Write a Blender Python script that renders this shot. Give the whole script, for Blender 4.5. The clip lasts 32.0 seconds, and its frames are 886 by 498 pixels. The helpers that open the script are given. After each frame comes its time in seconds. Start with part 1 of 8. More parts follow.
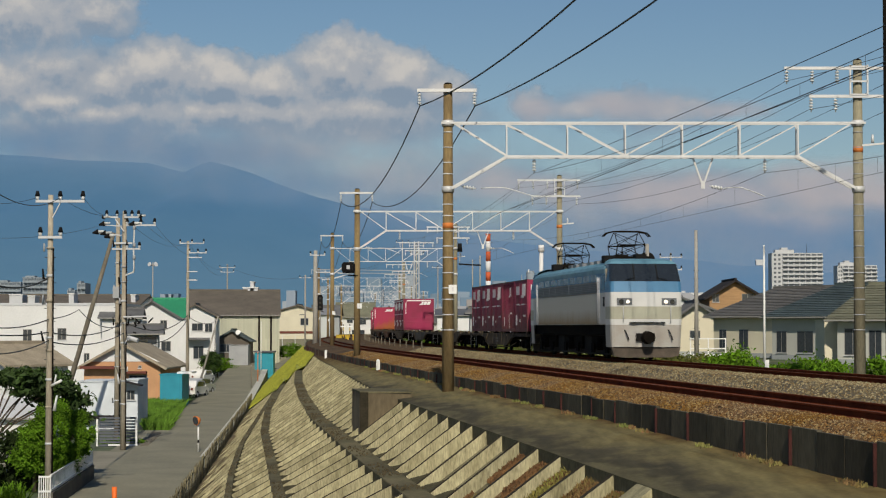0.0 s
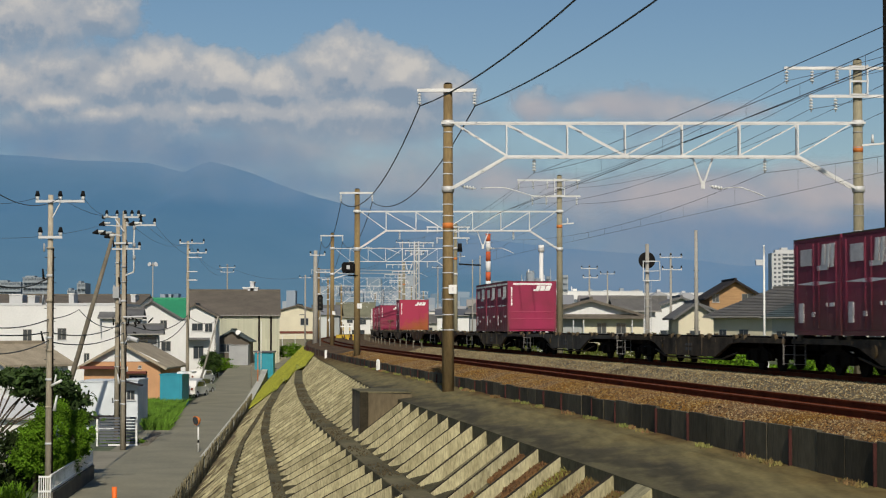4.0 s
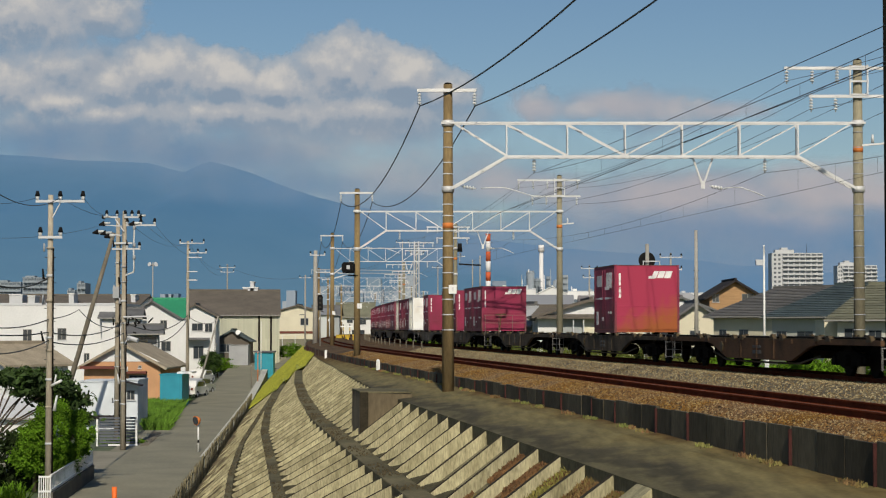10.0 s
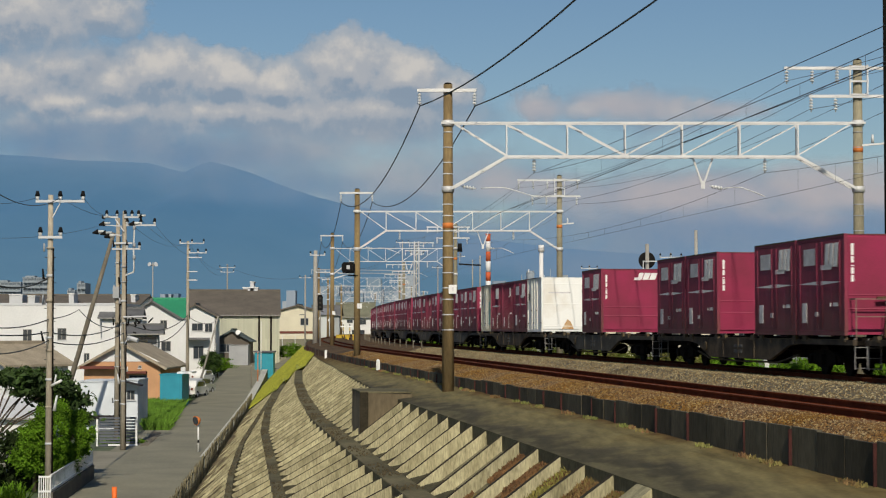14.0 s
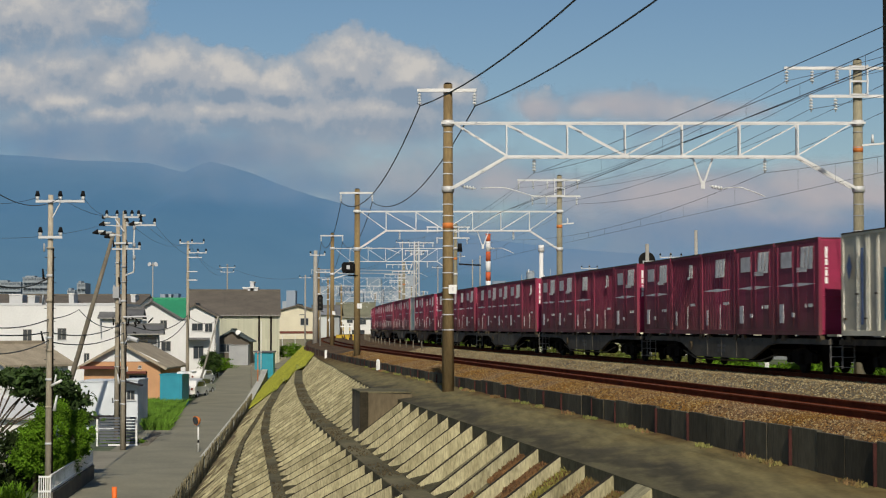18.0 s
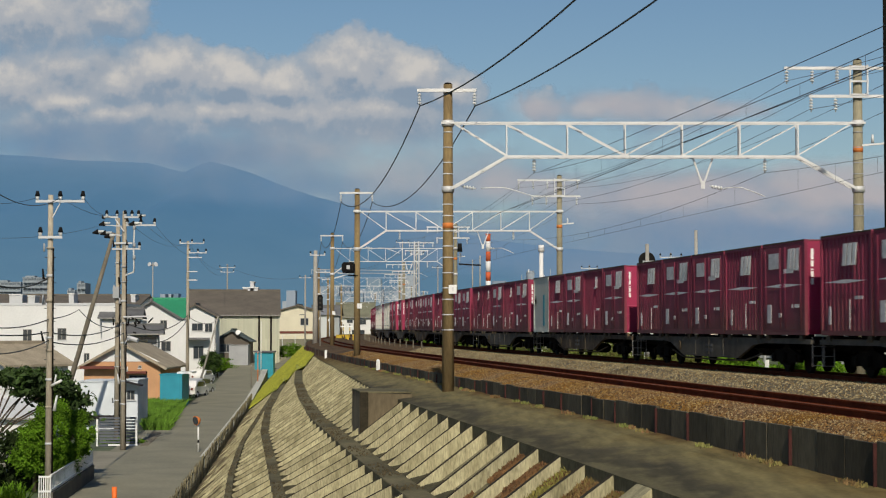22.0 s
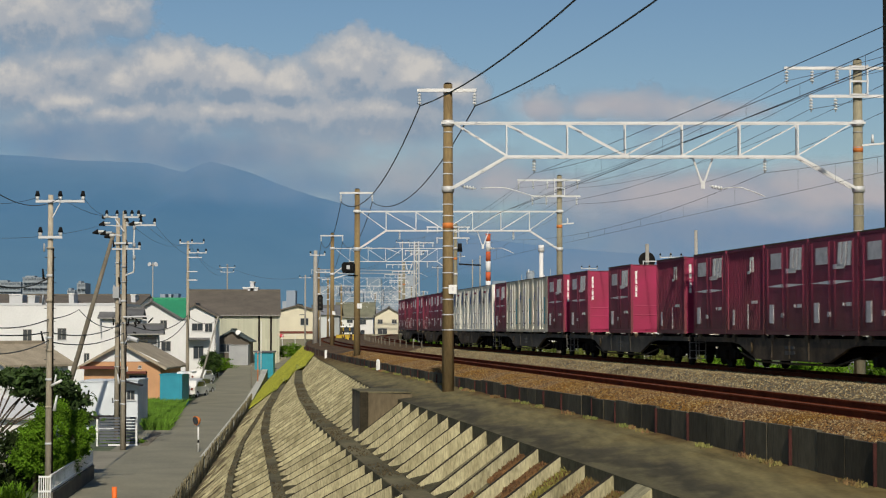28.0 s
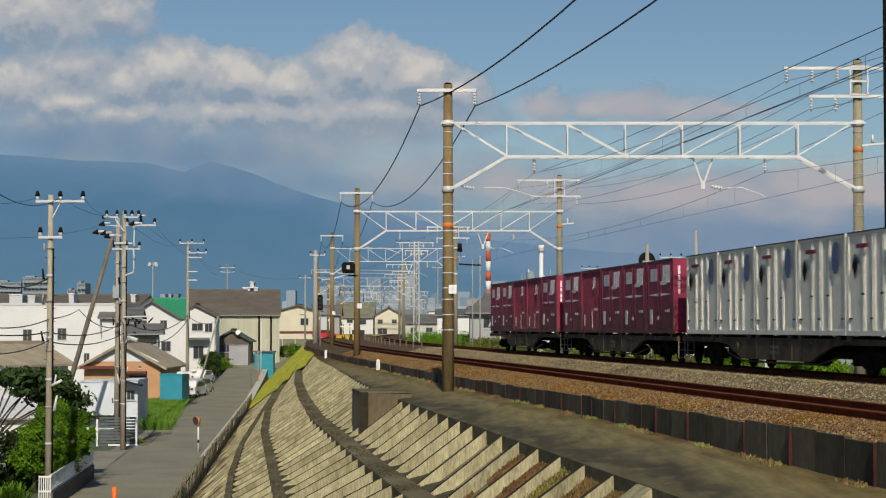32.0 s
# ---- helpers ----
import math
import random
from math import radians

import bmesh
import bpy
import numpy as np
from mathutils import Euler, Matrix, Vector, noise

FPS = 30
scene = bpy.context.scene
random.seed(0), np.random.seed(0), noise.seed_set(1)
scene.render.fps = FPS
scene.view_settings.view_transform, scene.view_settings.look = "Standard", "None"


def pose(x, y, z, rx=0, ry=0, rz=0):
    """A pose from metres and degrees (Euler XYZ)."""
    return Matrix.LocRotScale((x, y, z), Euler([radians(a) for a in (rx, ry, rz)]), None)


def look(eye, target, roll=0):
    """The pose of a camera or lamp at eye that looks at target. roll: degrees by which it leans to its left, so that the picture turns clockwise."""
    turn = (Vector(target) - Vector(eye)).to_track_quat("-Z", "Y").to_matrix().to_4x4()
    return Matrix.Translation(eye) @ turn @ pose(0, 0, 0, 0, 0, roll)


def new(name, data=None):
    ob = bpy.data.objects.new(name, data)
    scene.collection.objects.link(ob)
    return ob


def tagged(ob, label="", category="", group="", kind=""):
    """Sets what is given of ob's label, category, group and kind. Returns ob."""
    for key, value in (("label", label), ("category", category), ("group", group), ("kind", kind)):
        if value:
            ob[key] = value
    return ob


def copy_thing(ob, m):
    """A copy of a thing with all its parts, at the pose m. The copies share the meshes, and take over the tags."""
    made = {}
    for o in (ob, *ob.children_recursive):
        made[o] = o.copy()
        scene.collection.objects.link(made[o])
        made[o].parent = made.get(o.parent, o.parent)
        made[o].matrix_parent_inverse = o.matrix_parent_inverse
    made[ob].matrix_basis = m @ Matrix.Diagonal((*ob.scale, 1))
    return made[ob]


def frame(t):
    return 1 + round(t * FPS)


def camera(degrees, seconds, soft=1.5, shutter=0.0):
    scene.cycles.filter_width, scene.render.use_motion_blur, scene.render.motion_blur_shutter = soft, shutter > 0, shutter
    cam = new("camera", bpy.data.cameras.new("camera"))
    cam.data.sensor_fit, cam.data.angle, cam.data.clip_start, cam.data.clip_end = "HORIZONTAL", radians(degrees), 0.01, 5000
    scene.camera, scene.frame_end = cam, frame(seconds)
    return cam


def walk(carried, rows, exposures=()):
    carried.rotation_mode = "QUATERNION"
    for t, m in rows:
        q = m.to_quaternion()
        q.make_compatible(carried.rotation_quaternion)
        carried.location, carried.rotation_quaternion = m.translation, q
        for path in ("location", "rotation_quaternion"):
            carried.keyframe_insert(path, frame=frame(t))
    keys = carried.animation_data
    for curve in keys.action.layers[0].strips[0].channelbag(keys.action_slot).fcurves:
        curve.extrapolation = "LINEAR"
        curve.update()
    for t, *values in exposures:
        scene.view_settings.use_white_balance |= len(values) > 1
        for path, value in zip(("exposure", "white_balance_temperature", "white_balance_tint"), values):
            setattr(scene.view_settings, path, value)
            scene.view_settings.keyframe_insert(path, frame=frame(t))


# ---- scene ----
cam = camera(26.2, 32.0, 1.15, 0.28)
walk(cam, [(0.0, pose(0, 0, 1.23, 92.37, 0, 0)), (32.0, pose(0, 0, 1.23, 92.37, 0, 0))], [(0.0, -0.12, 6650, 10), (3.0, -0.07, 6650, 10), (14.0, -0.06, 6650, 10), (28.0, -0.03, 6650, 10), (32.0, -0.03, 6650, 10)])

# ---- sky and sun ----
SUN_DIR = Vector((0.03, -0.79, 0.60)).normalized()
world = bpy.data.worlds.new("sky")
scene.world = world
world.use_nodes = True
wn = world.node_tree
wn.nodes.clear()
sky = wn.nodes.new("ShaderNodeTexSky")
sky.sky_type, sky.sun_disc = "NISHITA", False
sky.sun_elevation = math.asin(SUN_DIR.z)
sky.sun_rotation = math.atan2(SUN_DIR.x, SUN_DIR.y)
sky.air_density, sky.dust_density, sky.ozone_density = 1.0, 0.5, 3.0
wbg = wn.nodes.new("ShaderNodeBackground")
wbg.inputs["Strength"].default_value = 0.066
wout = wn.nodes.new("ShaderNodeOutputWorld")
deep = wn.nodes.new("ShaderNodeHueSaturation")
deep.inputs["Saturation"].default_value = 1.12
wn.links.new(sky.outputs[0], deep.inputs["Color"])
wn.links.new(deep.outputs[0], wbg.inputs[0])
wn.links.new(wbg.outputs[0], wout.inputs[0])
lamp = bpy.data.lights.new("sun", "SUN")
lamp.energy, lamp.angle, lamp.color = 4.1, radians(0.9), (1.0, 0.925, 0.79)
new("sun", lamp).matrix_world = look(SUN_DIR * 200, (0, 0, 0))

# ---- materials ----
MATS = {}


def mat(name, col, rough=0.7, metal=0.0, vary=0.25, scale=6.0, fine=60.0, bump=0.2, dark=None, per_object=0.0, spec=0.4, stretch=(1, 1, 1), edge=(0.35, 0.7), dust=None):
    """A surface with blotches at one scale, grain at a finer one, and relief."""
    if name in MATS:
        return MATS[name]
    m = bpy.data.materials.new(name)
    m.use_nodes = True
    n, l = m.node_tree.nodes, m.node_tree.links
    b = n["Principled BSDF"]
    b.inputs["Roughness"].default_value, b.inputs["Metallic"].default_value = rough, metal
    b.inputs["Specular IOR Level"].default_value = spec
    tc = n.new("ShaderNodeTexCoord")
    mp = n.new("ShaderNodeMapping")
    mp.inputs["Scale"].default_value = stretch
    l.new(tc.outputs["Object"], mp.inputs[0])
    info = n.new("ShaderNodeObjectInfo")
    big, small = n.new("ShaderNodeTexNoise"), n.new("ShaderNodeTexNoise")
    big.inputs["Scale"].default_value, small.inputs["Scale"].default_value = scale, fine
    big.inputs["Detail"].default_value, small.inputs["Detail"].default_value = 6, 3
    big.noise_dimensions = "4D"
    rnd = n.new("ShaderNodeMath")
    rnd.operation = "MULTIPLY"
    rnd.inputs[1].default_value = 31.0
    l.new(info.outputs["Random"], rnd.inputs[0])
    l.new(rnd.outputs[0], big.inputs["W"])
    for k in (big, small):
        l.new(mp.outputs[0], k.inputs["Vector"])
    r = n.new("ShaderNodeValToRGB")
    d = dark or tuple(c * (1 - vary * 1.6) for c in col)
    r.color_ramp.elements[0].position, r.color_ramp.elements[1].position = edge
    r.color_ramp.elements[0].color, r.color_ramp.elements[1].color = (*d, 1), (*col, 1)
    l.new(big.outputs[0], r.inputs[0])
    hs = n.new("ShaderNodeHueSaturation")
    mr = n.new("ShaderNodeMapRange")
    mr.inputs["To Min"].default_value, mr.inputs["To Max"].default_value = 1 - vary * 0.9, 1 + vary * 0.9
    mr.inputs["From Min"].default_value, mr.inputs["From Max"].default_value = 0.25, 0.75
    l.new(small.outputs[0], mr.inputs[0])
    val = mr.outputs[0]
    if per_object:
        pr = n.new("ShaderNodeMapRange")
        pr.inputs["To Min"].default_value, pr.inputs["To Max"].default_value = 1 - per_object, 1 + per_object
        l.new(info.outputs["Random"], pr.inputs[0])
        mu = n.new("ShaderNodeMath")
        mu.operation = "MULTIPLY"
        l.new(val, mu.inputs[0])
        l.new(pr.outputs[0], mu.inputs[1])
        val = mu.outputs[0]
    l.new(val, hs.inputs["Value"])
    l.new(r.outputs[0], hs.inputs["Color"])
    out = hs.outputs[0]
    if dust:
        # road dirt thrown up from below, broken up in streaks
        dirt, z0, z1 = dust
        sp, far, mx, add = n.new("ShaderNodeSeparateXYZ"), n.new("ShaderNodeMapRange"), n.new("ShaderNodeMix"), n.new("ShaderNodeMath")
        l.new(tc.outputs["Object"], sp.inputs[0])
        add.operation = "MULTIPLY_ADD"
        add.inputs[1].default_value = 1.3
        l.new(big.outputs[0], add.inputs[0])
        l.new(sp.outputs["Z"], add.inputs[2])
        far.inputs["From Min"].default_value, far.inputs["From Max"].default_value = z0 + 0.65, z1 + 0.65
        far.inputs["To Min"].default_value, far.inputs["To Max"].default_value = 0.85, 0.0
        l.new(add.outputs[0], far.inputs["Value"])
        mx.data_type = "RGBA"
        mx.inputs["B"].default_value = (*dirt, 1)
        l.new(far.outputs[0], mx.inputs["Factor"])
        l.new(out, mx.inputs["A"])
        out = mx.outputs["Result"]
    l.new(out, b.inputs["Base Color"])
    if bump:
        bp = n.new("ShaderNodeBump")
        bp.inputs["Strength"].default_value, bp.inputs["Distance"].default_value = bump, 0.02
        l.new(small.outputs[0], bp.inputs["Height"])
        l.new(bp.outputs[0], b.inputs["Normal"])
    MATS[name] = m
    return m


def glow(name, col, strength):
    m = bpy.data.materials.new(name)
    m.use_nodes = True
    b = m.node_tree.nodes["Principled BSDF"]
    b.inputs["Base Color"].default_value = (*col, 1)
    b.inputs["Emission Color"].default_value = (*col, 1)
    b.inputs["Emission Strength"].default_value = strength
    return m


M_EARTH = mat("bare_earth", (0.20, 0.17, 0.12), 0.95, scale=0.3, fine=8, vary=0.3)
M_TOWN = mat("town_ground", (0.16, 0.16, 0.14), 0.95, scale=0.05, fine=1.2, vary=0.35, dark=(0.06, 0.09, 0.035))
M_ROAD = mat("asphalt", (0.248, 0.235, 0.168), 0.92, scale=0.35, fine=7, vary=0.16, dark=(0.185, 0.176, 0.128), bump=0.05)
M_CONC = mat("weathered_concrete", (0.250, 0.221, 0.126), 0.92, scale=1.7, fine=13, vary=0.36, dark=(0.135, 0.115, 0.062), edge=(0.3, 0.66))
M_RIB = mat("concrete_rib", (0.345, 0.312, 0.186), 0.92, scale=3.4, fine=34, vary=0.42, dark=(0.20, 0.178, 0.098), per_object=0.18, stretch=(1, 1, 0.22), edge=(0.34, 0.57))
M_PANEL = mat("dark_panel", (0.104, 0.090, 0.060), 0.92, scale=1.2, fine=14, vary=0.3, per_object=0.35, spec=0.2, stretch=(1, 1, 0.4))
M_RAIL = mat("rail_steel", (0.18, 0.0435, 0.018), 0.95, 0.0, scale=2, fine=40, vary=0.25, spec=0.05)
M_RAILTOP = mat("rail_head", (0.15, 0.06, 0.034), 0.8, 0.0, scale=2, fine=60, vary=0.1, spec=0.15)
M_BALLAST = mat("rusty_ballast", (0.125, 0.070, 0.022), 0.95, scale=0.8, fine=16, vary=0.45, bump=0.8)
M_GRAVEL = mat("grey_ballast", (0.170, 0.142, 0.092), 0.95, scale=0.8, fine=16, vary=0.45, bump=0.8)
M_POLE = mat("pole_concrete", (0.285, 0.205, 0.092), 0.9, scale=1.2, fine=25, vary=0.25, dark=(0.14, 0.095, 0.042), stretch=(1, 1, 0.25))
M_POLEG = mat("pole_grey", (0.36, 0.34, 0.30), 0.9, scale=1.2, fine=25, vary=0.18, stretch=(1, 1, 0.25))
M_STEEL = mat("galvanised_steel", (0.64, 0.64, 0.63), 0.5, 0.25, scale=2, fine=30, vary=0.1)
M_WIRE = mat("dark_wire", (0.045, 0.05, 0.05), 0.6, 0.2, vary=0.02, bump=0)
M_CUR = mat("container_red", (0.335, 0.016, 0.074), 0.55, scale=0.9, fine=30, vary=0.14, dark=(0.225, 0.016, 0.048), per_object=0.18, bump=0.08)
M_WHITE = mat("white_paint", (0.78, 0.78, 0.75), 0.6, vary=0.07, scale=1.0)
M_UNDER = mat("sooty_underframe", (0.012, 0.0095, 0.007), 0.95, vary=0.3, scale=2, fine=20, spec=0.06)
M_WALLW = mat("white_wall", (0.69, 0.69, 0.675), 0.85, vary=0.06, scale=0.4, fine=6)
M_ROOFG = mat("grey_roof", (0.1445, 0.1445, 0.1445), 0.8, vary=0.2, scale=0.6, fine=10)


# ---- mesh helpers ----
def box(bm, x0, x1, y0, y1, z0, z1, m=None):
    v = [bm.verts.new((x, y, z)) for z in (z0, z1) for x, y in ((x0, y0), (x1, y0), (x1, y1), (x0, y1))]
    if m is not None:
        for w in v:
            w.co = m @ w.co
    for f in ((3, 2, 1, 0), (4, 5, 6, 7), (0, 1, 5, 4), (1, 2, 6, 5), (2, 3, 7, 6), (3, 0, 4, 7)):
        bm.faces.new([v[i] for i in f])


def rod(bm, a, b, r0, r1=None, seg=8):
    """A tapered bar from a to b."""
    a, b = Vector(a), Vector(b)
    r1 = r0 if r1 is None else r1
    q = (b - a).to_track_quat("Z", "Y")
    rings = []
    for p, r in ((a, r0), (b, r1)):
        rings.append([bm.verts.new(p + q @ Vector((r * math.cos(2 * math.pi * i / seg), r * math.sin(2 * math.pi * i / seg), 0))) for i in range(seg)])
    for i in range(seg):
        j = (i + 1) % seg
        f = bm.faces.new((rings[0][i], rings[0][j], rings[1][j], rings[1][i]))
        f.smooth = seg > 4
    bm.faces.new(rings[0][::-1])
    bm.faces.new(rings[1])


def beam(bm, a, b, w, h):
    """A square bar from a to b."""
    a, b = Vector(a), Vector(b)
    d = b - a
    m = Matrix.Translation(a) @ d.to_track_quat("Z", "Y").to_matrix().to_4x4()
    box(bm, -w / 2, w / 2, -h / 2, h / 2, 0, d.length, m)


def prism(bm, pts, a, b, axis="y"):
    """A flat outline (in the two other axes) drawn out along an axis from a to b."""
    def put(p, q, c):
        return {"x": (c, p, q), "y": (p, c, q), "z": (p, q, c)}[axis]
    lo = [bm.verts.new(put(p, q, a)) for p, q in pts]
    hi = [bm.verts.new(put(p, q, b)) for p, q in pts]
    n = len(pts)
    bm.faces.new(lo)
    bm.faces.new(hi[::-1])
    for i in range(n):
        j = (i + 1) % n
        bm.faces.new((lo[j], lo[i], hi[i], hi[j]))


def mesh(bm, name, *materials, fix=True):
    if fix:
        bmesh.ops.recalc_face_normals(bm, faces=bm.faces)
    me = bpy.data.meshes.new(name)
    bm.to_mesh(me)
    bm.free()
    for m in materials:
        me.materials.append(m)
    return me


def part(name, bm, material, parent=None, label="", m=None):
    data = bm if isinstance(bm, bpy.types.Mesh) else mesh(bm, name, material)
    ob = new(name, data)
    ob.parent = parent
    if m is not None:
        ob.matrix_basis = m
    return tagged(ob, label)


def thing(name, label, category, m=None, group="", kind=""):
    ob = new(name)
    ob.empty_display_size = 0.2
    if m is not None:
        ob.matrix_basis = m
    return tagged(ob, label, category, group, kind)


def made(fn, *a, **k):
    bm = bmesh.new()
    fn(bm, *a, **k)
    return bm


# ---- the line of the railway ----
PHI, CURVE, BEND = radians(-7.47), 0.000564, 17.5
ORIGIN = Vector((7.72, 72.66))


def line(s, off=0.0, z=0.0):
    """The place s metres along the far track (away from the camera), off metres to its right."""
    if s <= BEND:
        p, h = ORIGIN + Vector((math.sin(PHI), math.cos(PHI))) * s, PHI
    else:
        p = ORIGIN + Vector((math.sin(PHI), math.cos(PHI))) * BEND
        h = PHI + (s - BEND) * CURVE
        p += Vector(((math.cos(PHI) - math.cos(h)) / CURVE, (math.sin(h) - math.sin(PHI)) / CURVE))
    return Vector((p.x + off * math.cos(h), p.y - off * math.sin(h), z)), h


def on_line(s, off=0.0, z=0.0):
    """A pose on the line: y points away, x to the right."""
    p, h = line(s, off, z)
    return Matrix.Translation(p) @ Matrix.Rotation(-h, 4, "Z")


def strip(name, prof, s0, s1, step, *materials, label="", category="", kind="structure"):
    """A long body along the line with the cross-section prof (off, z)."""
    bm = bmesh.new()
    k = max(1, int((s1 - s0) / step))
    rows = []
    for i in range(k + 1):
        s = s0 + (s1 - s0) * i / k
        rows.append([bm.verts.new(line(s, o, z)[0]) for o, z in prof])
    for a, b in zip(rows, rows[1:]):
        for i in range(len(prof) - 1):
            bm.faces.new((a[i], a[i + 1], b[i + 1], b[i]))
    return tagged(new(name, mesh(bm, name, *materials)), label, category, "", kind)


M_SOILC = mat("cell_soil", (0.20, 0.115, 0.05), 0.95, scale=0.8, fine=7, vary=0.4, dark=(0.10, 0.10, 0.03))
M_STEPS = mat("step_steel", (0.24, 0.23, 0.22), 0.7, vary=0.2)
M_SOIL = mat("weedy_soil", (0.13, 0.13, 0.07), 0.95, scale=0.3, fine=5, vary=0.35, dark=(0.05, 0.08, 0.02))
M_SLEEPER = mat("sleeper_concrete", (0.22, 0.15, 0.10), 0.95, vary=0.25, per_object=0.2)
M_BERM = mat("gutter_concrete", (0.165, 0.145, 0.082), 0.95, scale=0.6, fine=8, vary=0.3, dark=(0.070, 0.062, 0.034), spec=0.2)
M_BLOCK = mat("block_concrete", (0.17, 0.135, 0.08), 0.95, scale=0.9, fine=9, vary=0.25, dark=(0.085, 0.065, 0.038), stretch=(1, 1, 0.4))
M_GRASSY = mat("yellow_grass", (0.40, 0.40, 0.05), 0.9, scale=0.5, fine=5, vary=0.3, dark=(0.25, 0.27, 0.04))
M_WEED = mat("weed", (0.17, 0.19, 0.05), 0.9, scale=0.6, fine=4, vary=0.35, dark=(0.20, 0.11, 0.05), edge=(0.42, 0.56), bump=0)
M_PORC = mat("grey_porcelain", (0.62, 0.63, 0.62), 0.3, vary=0.08)
M_ORANGE = mat("faded_orange", (0.65, 0.20, 0.04), 0.7, vary=0.15)
M_BLACK = mat("black_paint", (0.010, 0.0095, 0.009), 0.8, vary=0.2, spec=0.15)
M_GREYP = mat("pale_grey_paint", (0.55, 0.56, 0.57), 0.6, vary=0.08, scale=1)
M_TEAL = mat("teal_sheet", (0.02, 0.27, 0.36), 0.6, vary=0.12, scale=1.2)
M_ROOFTEAL = mat("roof_teal", (0.15, 0.32, 0.41), 0.5, vary=0.12, scale=1.2, dark=(0.10, 0.22, 0.29))
M_LOCOBLUE = mat("loco_blue", (0.06, 0.20, 0.36), 0.45, vary=0.12, scale=1.2)
M_LOCOGREY = mat("loco_grey", (0.20, 0.21, 0.22), 0.55, vary=0.15, scale=1.5)
M_LOCOCREAM = mat("loco_cream", (0.46, 0.43, 0.36), 0.55, vary=0.15, scale=0.8, dark=(0.32, 0.24, 0.15), stretch=(1, 1, 0.5))
M_LOCOWHITE = mat("loco_white", (0.62, 0.62, 0.60), 0.45, vary=0.06, scale=1.2)
M_GLASSD = mat("dark_glass", (0.02, 0.025, 0.03), 0.08, vary=0.1, bump=0, spec=0.8)
M_LAMPON = glow("lit_headlamp", (1.0, 0.9, 0.72), 1.0)
M_LOGO = mat("white_lettering", (0.84, 0.83, 0.81), 0.6, vary=0.12, scale=4)
M_SIGN = mat("grey_notice", (0.74, 0.71, 0.71), 0.6, vary=0.2, scale=5)
M_RIBTOP = mat("near_black_concrete", (0.048, 0.04, 0.0256), 0.95, scale=1.5, fine=14, vary=0.3, per_object=0.25, spec=0.15)
M_WEEDG = mat("olive_weed", (0.20, 0.195, 0.04), 0.9, scale=0.9, fine=5, vary=0.4, dark=(0.17, 0.105, 0.04), bump=0)
M_PATCH = mat("pale_concrete_apron", (0.2772, 0.2574, 0.198), 0.92, scale=0.5, fine=18, vary=0.2)
M_POLEM = mat("brown_grey_pole_concrete", (0.42, 0.375, 0.295), 0.9, scale=1.4, fine=22, vary=0.25, dark=(0.26, 0.22, 0.16), stretch=(1, 1, 0.2))
# wall and window greys with the blue of distance haze mixed in
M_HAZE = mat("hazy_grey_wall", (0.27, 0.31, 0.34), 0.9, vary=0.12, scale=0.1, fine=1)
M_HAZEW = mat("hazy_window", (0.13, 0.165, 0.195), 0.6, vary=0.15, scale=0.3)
M_RUSTK = mat("blackened_rust", (0.058, 0.014, 0.011), 0.9, scale=2, fine=18, vary=0.35)
M_STAY = mat("weathered_stay_pole", (0.20, 0.175, 0.13), 0.9, scale=1.5, fine=20, vary=0.25, stretch=(1, 1, 0.3))
M_SLATE = mat("slate_grey_paint", (0.11, 0.12, 0.14), 0.7, vary=0.15, scale=2)
M_SHEDG = mat("shed_grey", (0.36, 0.37, 0.38), 0.8, vary=0.1, scale=0.8)
M_PATCHD = mat("dark_asphalt_patch", (0.112, 0.105, 0.084), 0.92, scale=1, fine=20, vary=0.2)
M_ROOFT = mat("tan_grey_tiles", (0.36, 0.305, 0.22), 0.8, vary=0.2, scale=0.8, fine=9, per_object=0.1)
M_SOILT = mat("foot_soil", (0.20, 0.145, 0.075), 0.95, scale=0.8, fine=7, vary=0.4, dark=(0.10, 0.08, 0.035))
M_CELLFOOT = mat("dark_cell_foot", (0.088, 0.077, 0.042), 0.95, scale=1.6, fine=12, vary=0.4, dark=(0.048, 0.044, 0.024), spec=0.2)
M_DIRT = mat("gutter_dirt", (0.10, 0.082, 0.044), 0.95, scale=2, fine=9, vary=0.4, dark=(0.06, 0.045, 0.022), bump=0)
M_POLEO = mat("olive_pole_concrete", (0.30, 0.275, 0.19), 0.9, scale=1.2, fine=25, vary=0.22, dark=(0.18, 0.16, 0.105), stretch=(1, 1, 0.25))
M_SILVERE = mat("pale_silver_sheet", (0.79, 0.765, 0.67), 0.6, scale=1.0, fine=20, vary=0.08, dark=(0.62, 0.58, 0.48), per_object=0.06, stretch=(1, 1, 0.3), edge=(0.3, 0.5))


